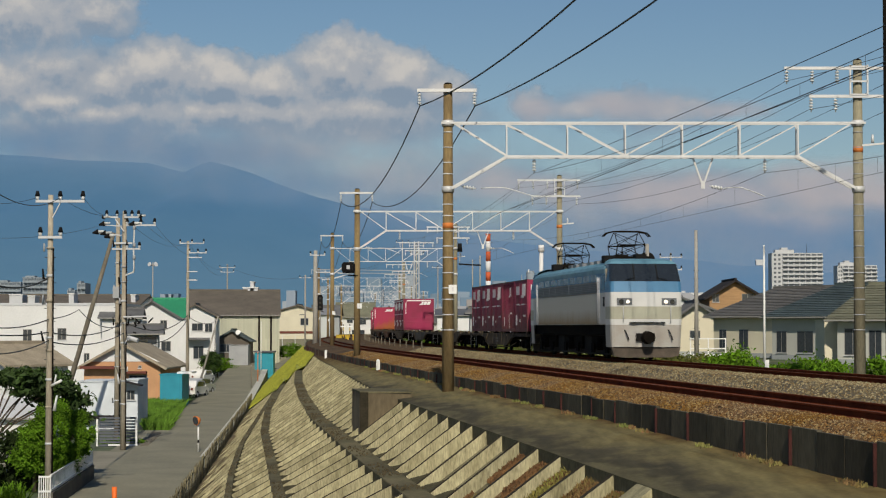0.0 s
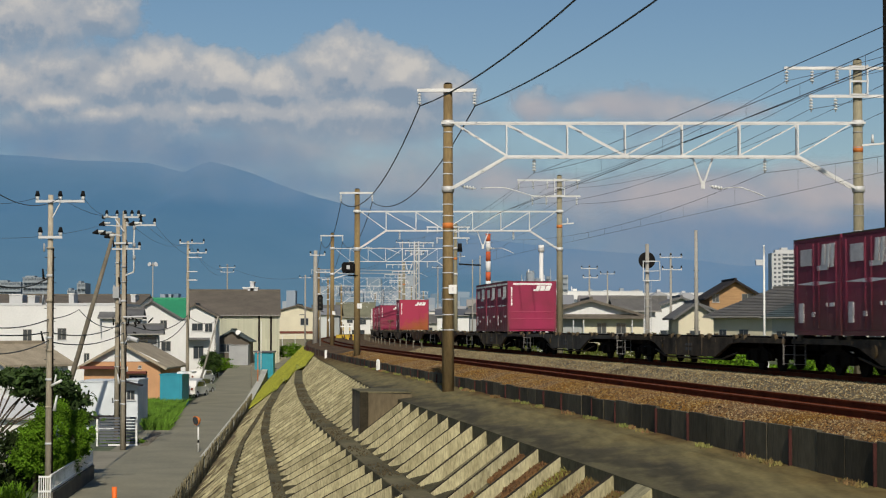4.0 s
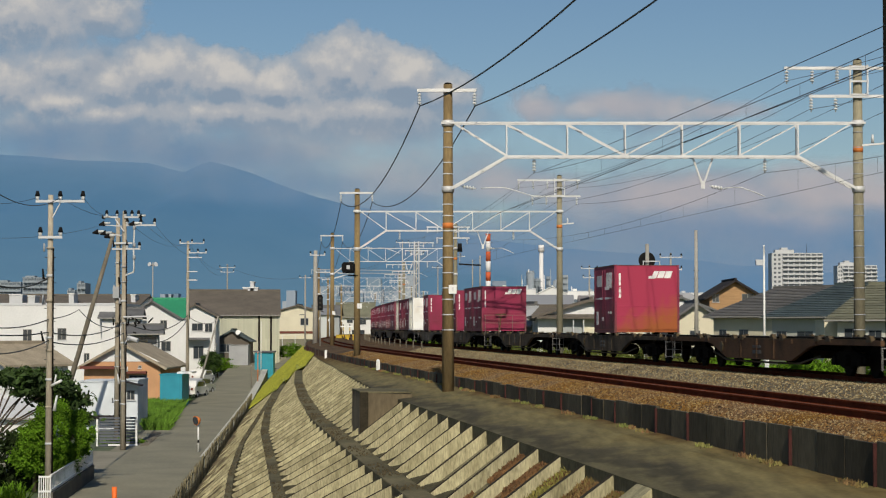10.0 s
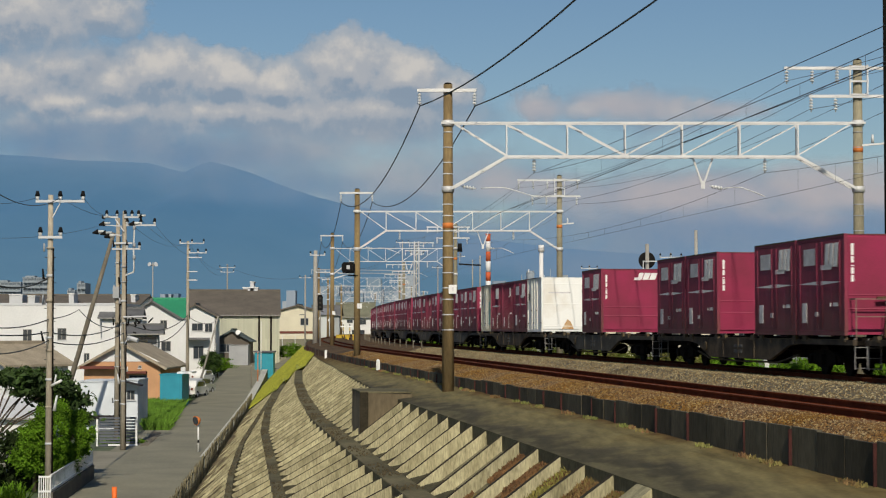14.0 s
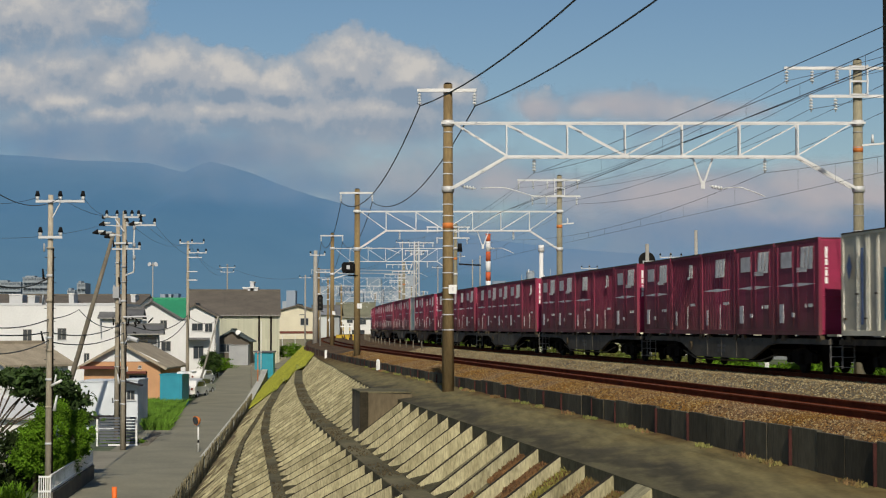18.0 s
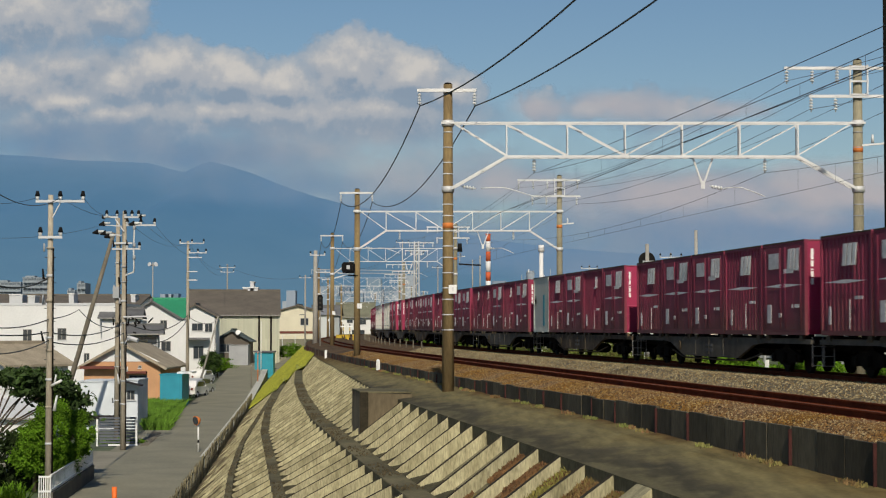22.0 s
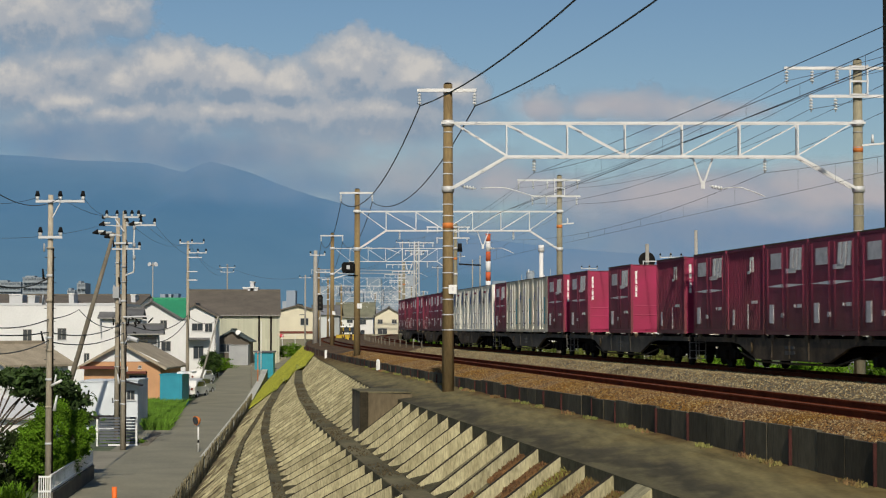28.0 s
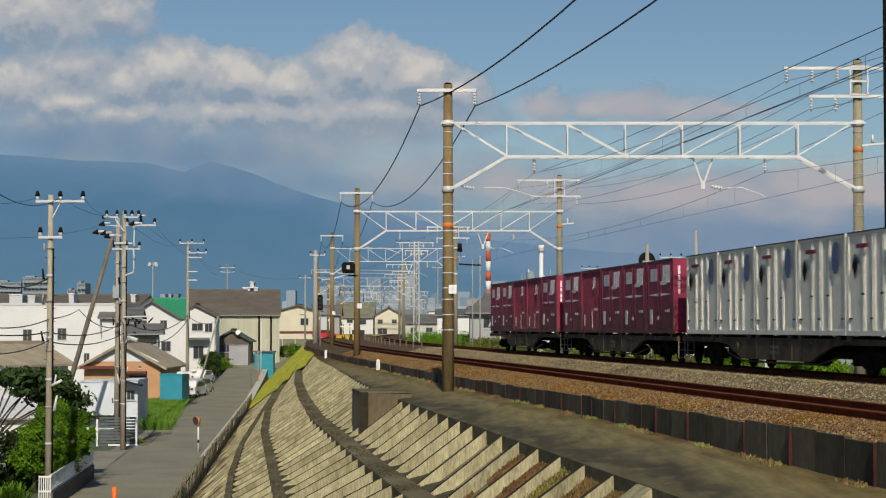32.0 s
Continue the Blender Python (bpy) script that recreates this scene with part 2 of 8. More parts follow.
def dusting(name, col, dust, z0, z1):
    """Paint with brake dust thickening towards its lower edge, broken up in streaks."""
    m = bpy.data.materials.new(name)
    m.use_nodes = True
    n, l = m.node_tree.nodes, m.node_tree.links
    tc, sp, nz, mp = n.new("ShaderNodeTexCoord"), n.new("ShaderNodeSeparateXYZ"), n.new("ShaderNodeTexNoise"), n.new("ShaderNodeMapping")
    mp.inputs["Scale"].default_value = (1, 1, 0.3)
    nz.inputs["Scale"].default_value, nz.inputs["Detail"].default_value = 2.4, 6
    l.new(tc.outputs["Object"], sp.inputs[0])
    l.new(tc.outputs["Object"], mp.inputs[0])
    l.new(mp.outputs[0], nz.inputs["Vector"])
    a, b = n.new("ShaderNodeMapRange"), n.new("ShaderNodeMath")
    a.inputs["From Min"].default_value, a.inputs["From Max"].default_value = z0, z1
    a.inputs["To Min"].default_value, a.inputs["To Max"].default_value = 1.0, 0.0
    l.new(sp.outputs["Z"], a.inputs["Value"])
    b.operation = "MULTIPLY_ADD"
    b.inputs[1].default_value, b.inputs[2].default_value = 0.5, -0.25
    l.new(nz.outputs[0], b.inputs[0])
    s = n.new("ShaderNodeMath")
    l.new(a.outputs[0], s.inputs[0])
    l.new(b.outputs[0], s.inputs[1])
    r = n.new("ShaderNodeValToRGB")
    r.color_ramp.elements[0].position, r.color_ramp.elements[1].position = 0.1, 0.9
    r.color_ramp.elements[0].color, r.color_ramp.elements[1].color = (*col, 1), (*dust, 1)
    l.new(s.outputs[0], r.inputs[0])
    l.new(r.outputs[0], n["Principled BSDF"].inputs["Base Color"])
    n["Principled BSDF"].inputs["Roughness"].default_value = 0.6
    return m


M_LOCODUST = dusting("loco_cream_dusty", (0.50, 0.48, 0.41), (0.30, 0.21, 0.10), 1.35, 2.0)
M_LITTER = mat("leaf_litter", (0.20, 0.105, 0.04), 0.9, scale=2, fine=9, vary=0.4, dark=(0.10, 0.05, 0.02), bump=0)
M_CUR2 = mat("container_red_grimy", (0.268, 0.0265, 0.0660), 0.7, scale=0.9, fine=30, vary=0.16, dark=(0.185, 0.022, 0.046), per_object=0.07, bump=0.05, stretch=(1, 1, 0.5), dust=((0.115, 0.044, 0.036), 1.0, 2.3))
M_LOCONOSE = mat("loco_nose_cream", (0.40, 0.40, 0.31), 0.5, vary=0.1, scale=1.2, dark=(0.32, 0.31, 0.24))
M_SILVER = mat("silver_sheet", (0.74, 0.685, 0.53), 0.6, 0.0, scale=1.0, fine=20, vary=0.1, dark=(0.4956, 0.4366, 0.3186), per_object=0.1, stretch=(1, 1, 0.3))
M_CWHITE = mat("white_container", (0.82, 0.82, 0.78), 0.5, scale=0.6, fine=20, vary=0.05, dark=(0.62, 0.56, 0.46), edge=(0.25, 0.45))
M_BEIGE = mat("beige_container", (0.594, 0.6075, 0.54), 0.6, scale=0.8, vary=0.1)
M_BLUELOGO = mat("faded_blue", (0.10, 0.16, 0.33), 0.6, vary=0.2)
M_WRUST = mat("brown_underframe", (0.155, 0.080, 0.040), 0.85, vary=0.3, scale=1.2, fine=18, dark=(0.065, 0.038, 0.022), spec=0.2)
M_WGREY = mat("grey_underframe", (0.118, 0.106, 0.084), 0.8, vary=0.3, scale=1.2, fine=18, dark=(0.055, 0.048, 0.040), spec=0.2)
M_YELLOW = mat("yellow_paint", (0.60, 0.40, 0.03), 0.6, vary=0.15)
M_ROOFC = mat("container_roof", (0.20, 0.06, 0.07), 0.7, vary=0.2, scale=1)
M_ORUST = mat("rust_stain", (0.42, 0.20, 0.06), 0.9, vary=0.3, scale=4, dark=(0.55, 0.42, 0.25))
M_SIGN2 = mat("worn_lettering", (0.11, 0.105, 0.10), 0.7, vary=0.4, scale=6)
M_LASH = mat("lashing_steel", (0.040, 0.030, 0.020), 0.8, vary=0.3, scale=8, dark=(0.085, 0.055, 0.02))
M_WHEEL = mat("wheel_steel", (0.014, 0.011, 0.009), 0.85, vary=0.2, spec=0.1)
M_RAILING = mat("railing_steel", (0.24, 0.15, 0.12), 0.6, vary=0.2, scale=3)
M_LOCOGREY2 = mat("louvre_grey", (0.13, 0.14, 0.15), 0.6, vary=0.15)
M_GLASSG = mat("grey_window", (0.16, 0.19, 0.20), 0.2, vary=0.15, bump=0, spec=0.6)
M_LOCOWHITE2 = mat("loco_side_grey", (0.50, 0.50, 0.48), 0.5, vary=0.1, scale=1)
M_LOCOSKIRT = mat("loco_snowplough", (0.115, 0.088, 0.066), 0.8, vary=0.3, scale=2, dark=(0.05, 0.04, 0.03))
M_LOCOFRONT = mat("loco_skirt", (0.385, 0.375, 0.35), 0.6, vary=0.15, scale=1.5, dark=(0.33, 0.30, 0.26))
M_ORWALL = mat("orange_wall", (0.56, 0.31, 0.16), 0.85, vary=0.1, scale=0.8)
M_CREAM = mat("cream_wall", (0.66, 0.61, 0.46), 0.85, vary=0.08, scale=0.5)
M_BEIGEW = mat("beige_wall", (0.50, 0.50, 0.385), 0.85, vary=0.12, scale=0.5, stretch=(1, 1, 0.3))
M_GREYW = mat("grey_wall", (0.36, 0.38, 0.38), 0.85, vary=0.1, scale=0.5)
M_PALEW = mat("pale_grey_wall", (0.52, 0.52, 0.46), 0.85, vary=0.08, scale=0.5)
M_BLUEW = mat("pale_blue_sheet", (0.64, 0.685, 0.715), 0.7, vary=0.08, scale=0.8)
M_BRICKW = mat("tan_boards", (0.42, 0.25, 0.12), 0.85, vary=0.15, scale=1, stretch=(1, 1, 6))
M_DARKW = mat("dark_siding", (0.035, 0.032, 0.034), 0.95, spec=0.15, vary=0.15)
M_ROOFB = mat("brown_grey_roof", (0.1445, 0.1232, 0.09775), 0.85, vary=0.2, scale=0.5, fine=8)
M_ROOFGR = mat("green_roof", (0.03, 0.26, 0.13), 0.6, vary=0.12, scale=0.6)
M_ROOFDG = mat("blue_grey_tiles", (0.07225, 0.09775, 0.09775), 0.65, vary=0.22, scale=0.8, fine=9, per_object=0.12)
M_ROOFTILE = mat("warm_grey_tiles", (0.1487, 0.1428, 0.1318), 0.75, vary=0.2, scale=0.8, fine=9, per_object=0.12)
M_ROOFOL = mat("olive_tiles", (0.187, 0.187, 0.1275), 0.75, vary=0.2, scale=0.8, fine=9, per_object=0.12)
M_PANE = mat("window_pane", (0.05, 0.06, 0.07), 0.1, vary=0.2, bump=0, spec=0.7)
M_FRAME = mat("window_frame", (0.30, 0.29, 0.27), 0.5, vary=0.1)
M_REDTRIM = mat("dark_red_trim", (0.16, 0.045, 0.03), 0.7, vary=0.15)
M_FENCE = mat("aged_fence_wood", (0.225, 0.195, 0.11), 0.9, vary=0.3, scale=3, stretch=(1, 1, 0.3), per_object=0.35)
M_BARK = mat("bark", (0.11, 0.085, 0.06), 0.95, vary=0.3, scale=4)
M_LEAFD = mat("dark_leaf", (0.05175, 0.099, 0.02025), 0.7, spec=0.25, vary=0.45, scale=1.2, fine=6, bump=0)
# darker copy of the dark leaf, with the undergrowth's shade in its colour
M_LEAFK = mat("shaded_dark_leaf", (0.030, 0.052, 0.012), 0.8, spec=0.15, vary=0.45, scale=1.2, fine=6, bump=0)
M_LEAFB = mat("bright_leaf", (0.125, 0.260, 0.013), 0.85, spec=0.15, vary=0.4, scale=1.2, fine=6, bump=0)
M_LAWN = mat("rice_green", (0.1271, 0.2639, 0.01955), 0.8, vary=0.3, scale=0.5, fine=5, bump=0)
M_CAR = mat("car_silver", (0.50, 0.52, 0.54), 0.3, 0.4, vary=0.05)
M_CARRED = mat("car_red", (0.62, 0.012, 0.03), 0.35, vary=0.04)
M_CARDARK = mat("car_dark", (0.045, 0.055, 0.07), 0.3, 0.3, vary=0.05)
M_RWEED = mat("trackside_leaf", (0.085, 0.135, 0.016), 0.85, spec=0.15, vary=0.45, scale=1.2, fine=6, dark=(0.11, 0.10, 0.03), bump=0)
M_TYRE = mat("tyre", (0.02, 0.02, 0.02), 0.9, vary=0.2)
M_CHIMW = mat("chimney_white", (0.72, 0.70, 0.68), 0.8, vary=0.08, scale=0.1)
M_CHIMR = mat("chimney_red", (0.52, 0.10, 0.035), 0.8, vary=0.1, scale=0.1)
M_APART = mat("apartment_wall", (0.50, 0.51, 0.51), 0.85, vary=0.06, scale=0.1, fine=1)
M_SHADEW = mat("balcony_glass", (0.10, 0.115, 0.13), 0.4, vary=0.15, scale=0.3)


def islands(name, ramp, rough=0.85, patchy=0.0):
    """A material whose colour changes from piece to piece of a joined body."""
    m = bpy.data.materials.new(name)
    m.use_nodes = True
    n, l = m.node_tree.nodes, m.node_tree.links
    g = n.new("ShaderNodeNewGeometry")
    r = n.new("ShaderNodeValToRGB")
    r.color_ramp.interpolation = "CONSTANT"
    while len(r.color_ramp.elements) < len(ramp):
        r.color_ramp.elements.new(0.5)
    for i, c in enumerate(ramp):
        r.color_ramp.elements[i].position = i / len(ramp)
        r.color_ramp.elements[i].color = (*c, 1)
    l.new(g.outputs["Random Per Island"], r.inputs[0])
    out = r.outputs[0]
    if patchy:
        tc, z, f, hs = n.new("ShaderNodeTexCoord"), n.new("ShaderNodeTexNoise"), n.new("ShaderNodeMapRange"), n.new("ShaderNodeHueSaturation")
        z.inputs["Scale"].default_value, z.inputs["Detail"].default_value = 0.45, 4
        l.new(tc.outputs["Object"], z.inputs["Vector"])
        f.inputs["From Min"].default_value, f.inputs["From Max"].default_value = 0.42, 0.62
        f.inputs["To Min"].default_value, f.inputs["To Max"].default_value = 1.08, 1.08 - patchy
        l.new(z.outputs[0], f.inputs["Value"])
        l.new(f.outputs[0], hs.inputs["Saturation"])
        l.new(out, hs.inputs["Color"])
        out = hs.outputs[0]
    l.new(out, n["Principled BSDF"].inputs["Base Color"])
    n["Principled BSDF"].inputs["Roughness"].default_value = rough
    return m


M_STONE_R = islands("brown_stone", [(0.15, 0.084, 0.022), (0.095, 0.043, 0.010), (0.215, 0.135, 0.046), (0.13, 0.064, 0.014), (0.27, 0.19, 0.082), (0.112, 0.053, 0.012), (0.185, 0.092, 0.019), (0.062, 0.03, 0.0085)], 0.95, 0.24)
M_STONE_G = islands("grey_stone", [(0.205, 0.165, 0.088), (0.140, 0.106, 0.054), (0.285, 0.235, 0.128), (0.180, 0.116, 0.046), (0.340, 0.285, 0.162), (0.112, 0.078, 0.039), (0.225, 0.175, 0.090)], 0.95)
M_WDARK = mat("sooty_sill", (0.118, 0.088, 0.058), 0.85, vary=0.4, scale=1.6, fine=16, dark=(0.040, 0.030, 0.021), stretch=(1, 1, 0.5), spec=0.2)
# block colours pulled towards blue-grey to carry the air haze
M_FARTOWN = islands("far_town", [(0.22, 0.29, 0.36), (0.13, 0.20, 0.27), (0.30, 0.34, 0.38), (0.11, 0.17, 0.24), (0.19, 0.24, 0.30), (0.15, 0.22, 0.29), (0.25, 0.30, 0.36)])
M_FARWALL = islands("far_walls", [(0.60, 0.60, 0.57), (0.40, 0.40, 0.38), (0.66, 0.64, 0.56), (0.50, 0.52, 0.52), (0.35, 0.33, 0.28)])
M_FARROOF = islands("far_roofs", [(0.20, 0.21, 0.23), (0.28, 0.26, 0.24), (0.14, 0.17, 0.20), (0.33, 0.34, 0.36), (0.16, 0.15, 0.15)])
M_ORANGEB = mat("bright_orange", (0.85, 0.16, 0.02), 0.6, vary=0.08)


def rusting(name, col, rust):
    """Paint that has rusted from the lower corner upward."""
    m = bpy.data.materials.new(name)
    m.use_nodes = True
    n, l = m.node_tree.nodes, m.node_tree.links
    tc, sp, nz = n.new("ShaderNodeTexCoord"), n.new("ShaderNodeSeparateXYZ"), n.new("ShaderNodeTexNoise")
    nz.inputs["Scale"].default_value, nz.inputs["Detail"].default_value = 2.2, 7
    l.new(tc.outputs["Object"], sp.inputs[0])
    l.new(tc.outputs["Object"], nz.inputs["Vector"])
    a, b, c = n.new("ShaderNodeMath"), n.new("ShaderNodeMath"), n.new("ShaderNodeMath")
    a.operation, b.operation, c.operation = "MULTIPLY_ADD", "MULTIPLY_ADD", "MULTIPLY_ADD"
    l.new(sp.outputs["Z"], a.inputs[0])
    a.inputs[1].default_value, a.inputs[2].default_value = -0.55, 1.15
    l.new(sp.outputs["X"], b.inputs[0])
    b.inputs[1].default_value = 0.22
    l.new(a.outputs[0], b.inputs[2])
    l.new(nz.outputs[0], c.inputs[0])
    c.inputs[1].default_value = 0.9
    l.new(b.outputs[0], c.inputs[2])
    r = n.new("ShaderNodeValToRGB")
    r.color_ramp.elements[0].position, r.color_ramp.elements[1].position = 0.45, 0.95
    r.color_ramp.elements[0].color, r.color_ramp.elements[1].color = (*col, 1), (*rust, 1)
    l.new(c.outputs[0], r.inputs[0])
    l.new(r.outputs[0], n["Principled BSDF"].inputs["Base Color"])
    n["Principled BSDF"].inputs["Roughness"].default_value = 0.7
    return m




def walkway(name):
    """Concrete walked pale along its middle, mildewed along its outer edge and dirty at the wall's foot."""
    m = bpy.data.materials.new(name)
    m.use_nodes = True
    n, l = m.node_tree.nodes, m.node_tree.links
    b = n["Principled BSDF"]
    b.inputs["Roughness"].default_value, b.inputs["Specular IOR Level"].default_value = 0.93, 0.25
    tc, dot, mp = n.new("ShaderNodeTexCoord"), n.new("ShaderNodeVectorMath"), n.new("ShaderNodeMapping")
    dot.operation = "DOT_PRODUCT"
    dot.inputs[1].default_value = (math.cos(PHI), -math.sin(PHI), 0)
    mp.inputs["Rotation"].default_value = (0, 0, PHI)
    mp.inputs["Scale"].default_value = (1, 0.55, 1)
    l.new(tc.outputs["Object"], dot.inputs[0])
    l.new(tc.outputs["Object"], mp.inputs[0])
    noises = []
    for sc in (0.7, 2.6, 14.0):
        z = n.new("ShaderNodeTexNoise")
        z.inputs["Scale"].default_value, z.inputs["Detail"].default_value = sc, 6
        l.new(mp.outputs[0], z.inputs["Vector"])
        noises.append(z.outputs[0])
    mp2, z = n.new("ShaderNodeMapping"), n.new("ShaderNodeTexNoise")
    mp2.inputs["Rotation"].default_value, mp2.inputs["Scale"].default_value = (0, 0, PHI), (4.0, 0.5, 1)
    z.inputs["Scale"].default_value, z.inputs["Detail"].default_value = 1.2, 7
    l.new(tc.outputs["Object"], mp2.inputs[0])
    l.new(mp2.outputs[0], z.inputs["Vector"])
    noises.append(z.outputs[0])

    def calc(op, a, c, d=None):
        q = n.new("ShaderNodeMath")
        q.operation = op
        for i, v in enumerate((a, c, d)):
            if v is None:
                continue
            if isinstance(v, (int, float)):
                q.inputs[i].default_value = v
            else:
                l.new(v, q.inputs[i])
        return q.outputs[0]
    across = dot.outputs["Value"]
    edge = line(-20, -11.1)[0].dot(Vector((math.cos(PHI), -math.sin(PHI), 0)))
    v = calc("MULTIPLY_ADD", calc("SUBTRACT", noises[0], 0.5), 2.3, across)
    v = calc("MULTIPLY_ADD", calc("SUBTRACT", noises[1], 0.5), 0.8, v)
    f = n.new("ShaderNodeMapRange")
    f.inputs["From Min"].default_value, f.inputs["From Max"].default_value = edge, edge + 2.4
    l.new(v, f.inputs["Value"])
    r = n.new("ShaderNodeValToRGB")
    stops = [(0.0, (0.098, 0.085, 0.042)), (0.10, (0.048, 0.041, 0.021)), (0.20, (0.058, 0.050, 0.026)), (0.34, (0.116, 0.097, 0.044)), (0.58, (0.168, 0.139, 0.058)), (0.83, (0.138, 0.103, 0.037)), (0.97, (0.080, 0.046, 0.013))]
    while len(r.color_ramp.elements) < len(stops):
        r.color_ramp.elements.new(0.5)
    for i, (p, c) in enumerate(stops):
        r.color_ramp.elements[i].position, r.color_ramp.elements[i].color = p, (*c, 1)
    l.new(f.outputs[0], r.inputs[0])
    hs = n.new("ShaderNodeHueSaturation")
    l.new(calc("MULTIPLY", calc("MULTIPLY_ADD", noises[2], 0.7, 0.65), calc("MULTIPLY_ADD", noises[3], 1.3, 0.35)), hs.inputs["Value"])
    l.new(r.outputs[0], hs.inputs["Color"])
    l.new(hs.outputs[0], b.inputs["Base Color"])
    return m


M_CRUST = rusting("container_red_rusting", (0.34, 0.02, 0.06), (0.30, 0.075, 0.012))
NEAR = -6.6


def toe(s):
    """The foot of the slope beside the lane."""
    p = line(s, crest(s))[0]
    x = min(-4.1 - 0.0736 * p.y, p.x - 1.8)
    return Vector((x, p.y, -5.0))


def crest(s):
    """How far left of the far track the slope's top edge runs."""
    pts = ((-14, -11.14), (-4, -10.90), (35, -9.5), (70, -8.95), (100, -9.1))
    if s <= -14:
        return -11.14
    for (p, q), (u, v) in zip(pts, pts[1:]):
        if s <= u:
            f = (s - p) / (u - p)
            return q + (v - q) * f
    return -9.1


def slope(s, t, up=0.0):
    """A place on the slope: t from its top edge (0) to its foot (1), up metres proud of it."""
    a, b = line(s, crest(s), -0.86)[0], toe(s)
    d = b - a
    n = Vector((d.z, 0, -d.x)).normalized()
    if n.z < 0:
        n = -n
    return a + d * t + n * up


LEDGES = (  # level, width, and how far left the outer edge runs (y, x)
    (-1.98, 0.5, ((20, 1.35), (36.2, -0.66), (44, -1.72), (52.9, -2.85), (68.2, -4.74), (88.9, -6.75), (114, -8.9), (150, -11.6))),
    (-2.95, 0.3, ((20, -1.0), (46.9, -4.15), (77.6, -7.42), (97.4, -9.1), (125, -10.95), (150, -12.5))),
    (-3.55, 0.2, ((20, -2.5), (54, -6.19), (63.2, -7.1), (73.8, -8.0), (80, -8.5), (150, -13.2))))


def between(pts, u):
    for (a, p), (b, q) in zip(pts, pts[1:]):
        if u <= b:
            break
    return p + (q - p) * (u - a) / (b - a)


def tiers(s):
    """The slope's cross-section: top and foot (x, z) of each of its four tiers, and y."""
    p = line(s, crest(s), -0.86)[0]
    tops, feet, least = [(p.x, -0.86)], [], p.x
    for z, wide, pts in LEDGES:
        out = min(between(pts, p.y), least - wide - 0.35)
        feet.append((out + wide, z))
        tops.append((out, z))
        least = out
    feet.append((min(toe(s).x, least - 0.3), -5.0))
    return tops, feet, p.y


def tier(s, k, f, up=0.0):
    """A place on tier k, f from its top (0) to its foot (1), up metres proud of it."""
    tops, feet, y = tiers(s)
    a, b = Vector((tops[k][0], y, tops[k][1])), Vector((feet[k][0], y, feet[k][1]))
    d = b - a
    n = Vector((d.z, 0, -d.x)).normalized()
    return a + d * f + (n if n.z > 0 else -n) * up


def ledge(s, k, f, up=0.0):
    """A place on the ledge at the foot of tier k, f from its inner edge (0) to its outer (1)."""
    tops, feet, y = tiers(s)
    return Vector((feet[k][0] + (tops[k + 1][0] - feet[k][0]) * f, y, feet[k][1] + up))


def sheet(name, f, s0, s1, step, ts, *materials, label="", category="", kind="structure"):
    bm = bmesh.new()
    k = max(1, int((s1 - s0) / step))
    rows = [[bm.verts.new(f(s0 + (s1 - s0) * i / k, t)) for t in ts] for i in range(k + 1)]
    for a, b in zip(rows, rows[1:]):
        for i in range(len(ts) - 1):
            bm.faces.new((a[i], a[i + 1], b[i + 1], b[i]))
    me = mesh(bm, name, *materials, fix=False)
    if me.polygons and me.polygons[0].normal.z < 0:
        me.flip_normals()
    return tagged(new(name, me), label, category, "", kind)


# ---- ground ----
def land(s, t):
    p = line(s, 3.3)[0]
    return Vector((p.x + (0, 1.2, 4, 60, 600, 3000)[t], p.y, (-0.62, -0.95, -1.1, -1.1, -1.1, -1.1)[t]))


bm = bmesh.new()
box(bm, -4800, 4800, -300, 4950, -5.6, -5.06)
tagged(new("ground", mesh(bm, "ground", M_TOWN)), "grey-green flat ground of the town", "ground", "", "structure")
sheet("ground_east", land, -140, 640, 6, range(6), M_SOIL, label="weedy ground behind the far track", category="ground")
strip("track_bed", [(3.4, -0.62), (2.9, -0.5), (-4.2, -0.45), (-8.7, -0.6), (-8.75, -0.9)], -130, 620, 8, M_EARTH, label="earth bed under both tracks", category="track bed")
strip("ballast_near", [(NEAR + 2.9, -0.46), (NEAR + 1.6, -0.14), (NEAR - 1.45, -0.14), (NEAR - 2.2, -0.33), (NEAR - 2.2, -0.6)], -110, 420, 3, M_BALLAST, label="rust-stained stone ballast under the near track", category="ballast")
strip("ballast_far", [(2.9, -0.5), (1.7, -0.13), (-1.75, -0.13), (-2.6, -0.40), (-3.9, -0.44)], -110, 62, 3, M_GRAVEL, label="grey stone ballast under the far track", category="ballast")
strip("ballast_curve", [(2.9, -0.5), (1.7, -0.13), (-1.75, -0.13), (-2.6, -0.40), (-3.9, -0.44)], 62, 420, 3, M_BALLAST, label="rust-stained stone ballast along the curve", category="ballast")


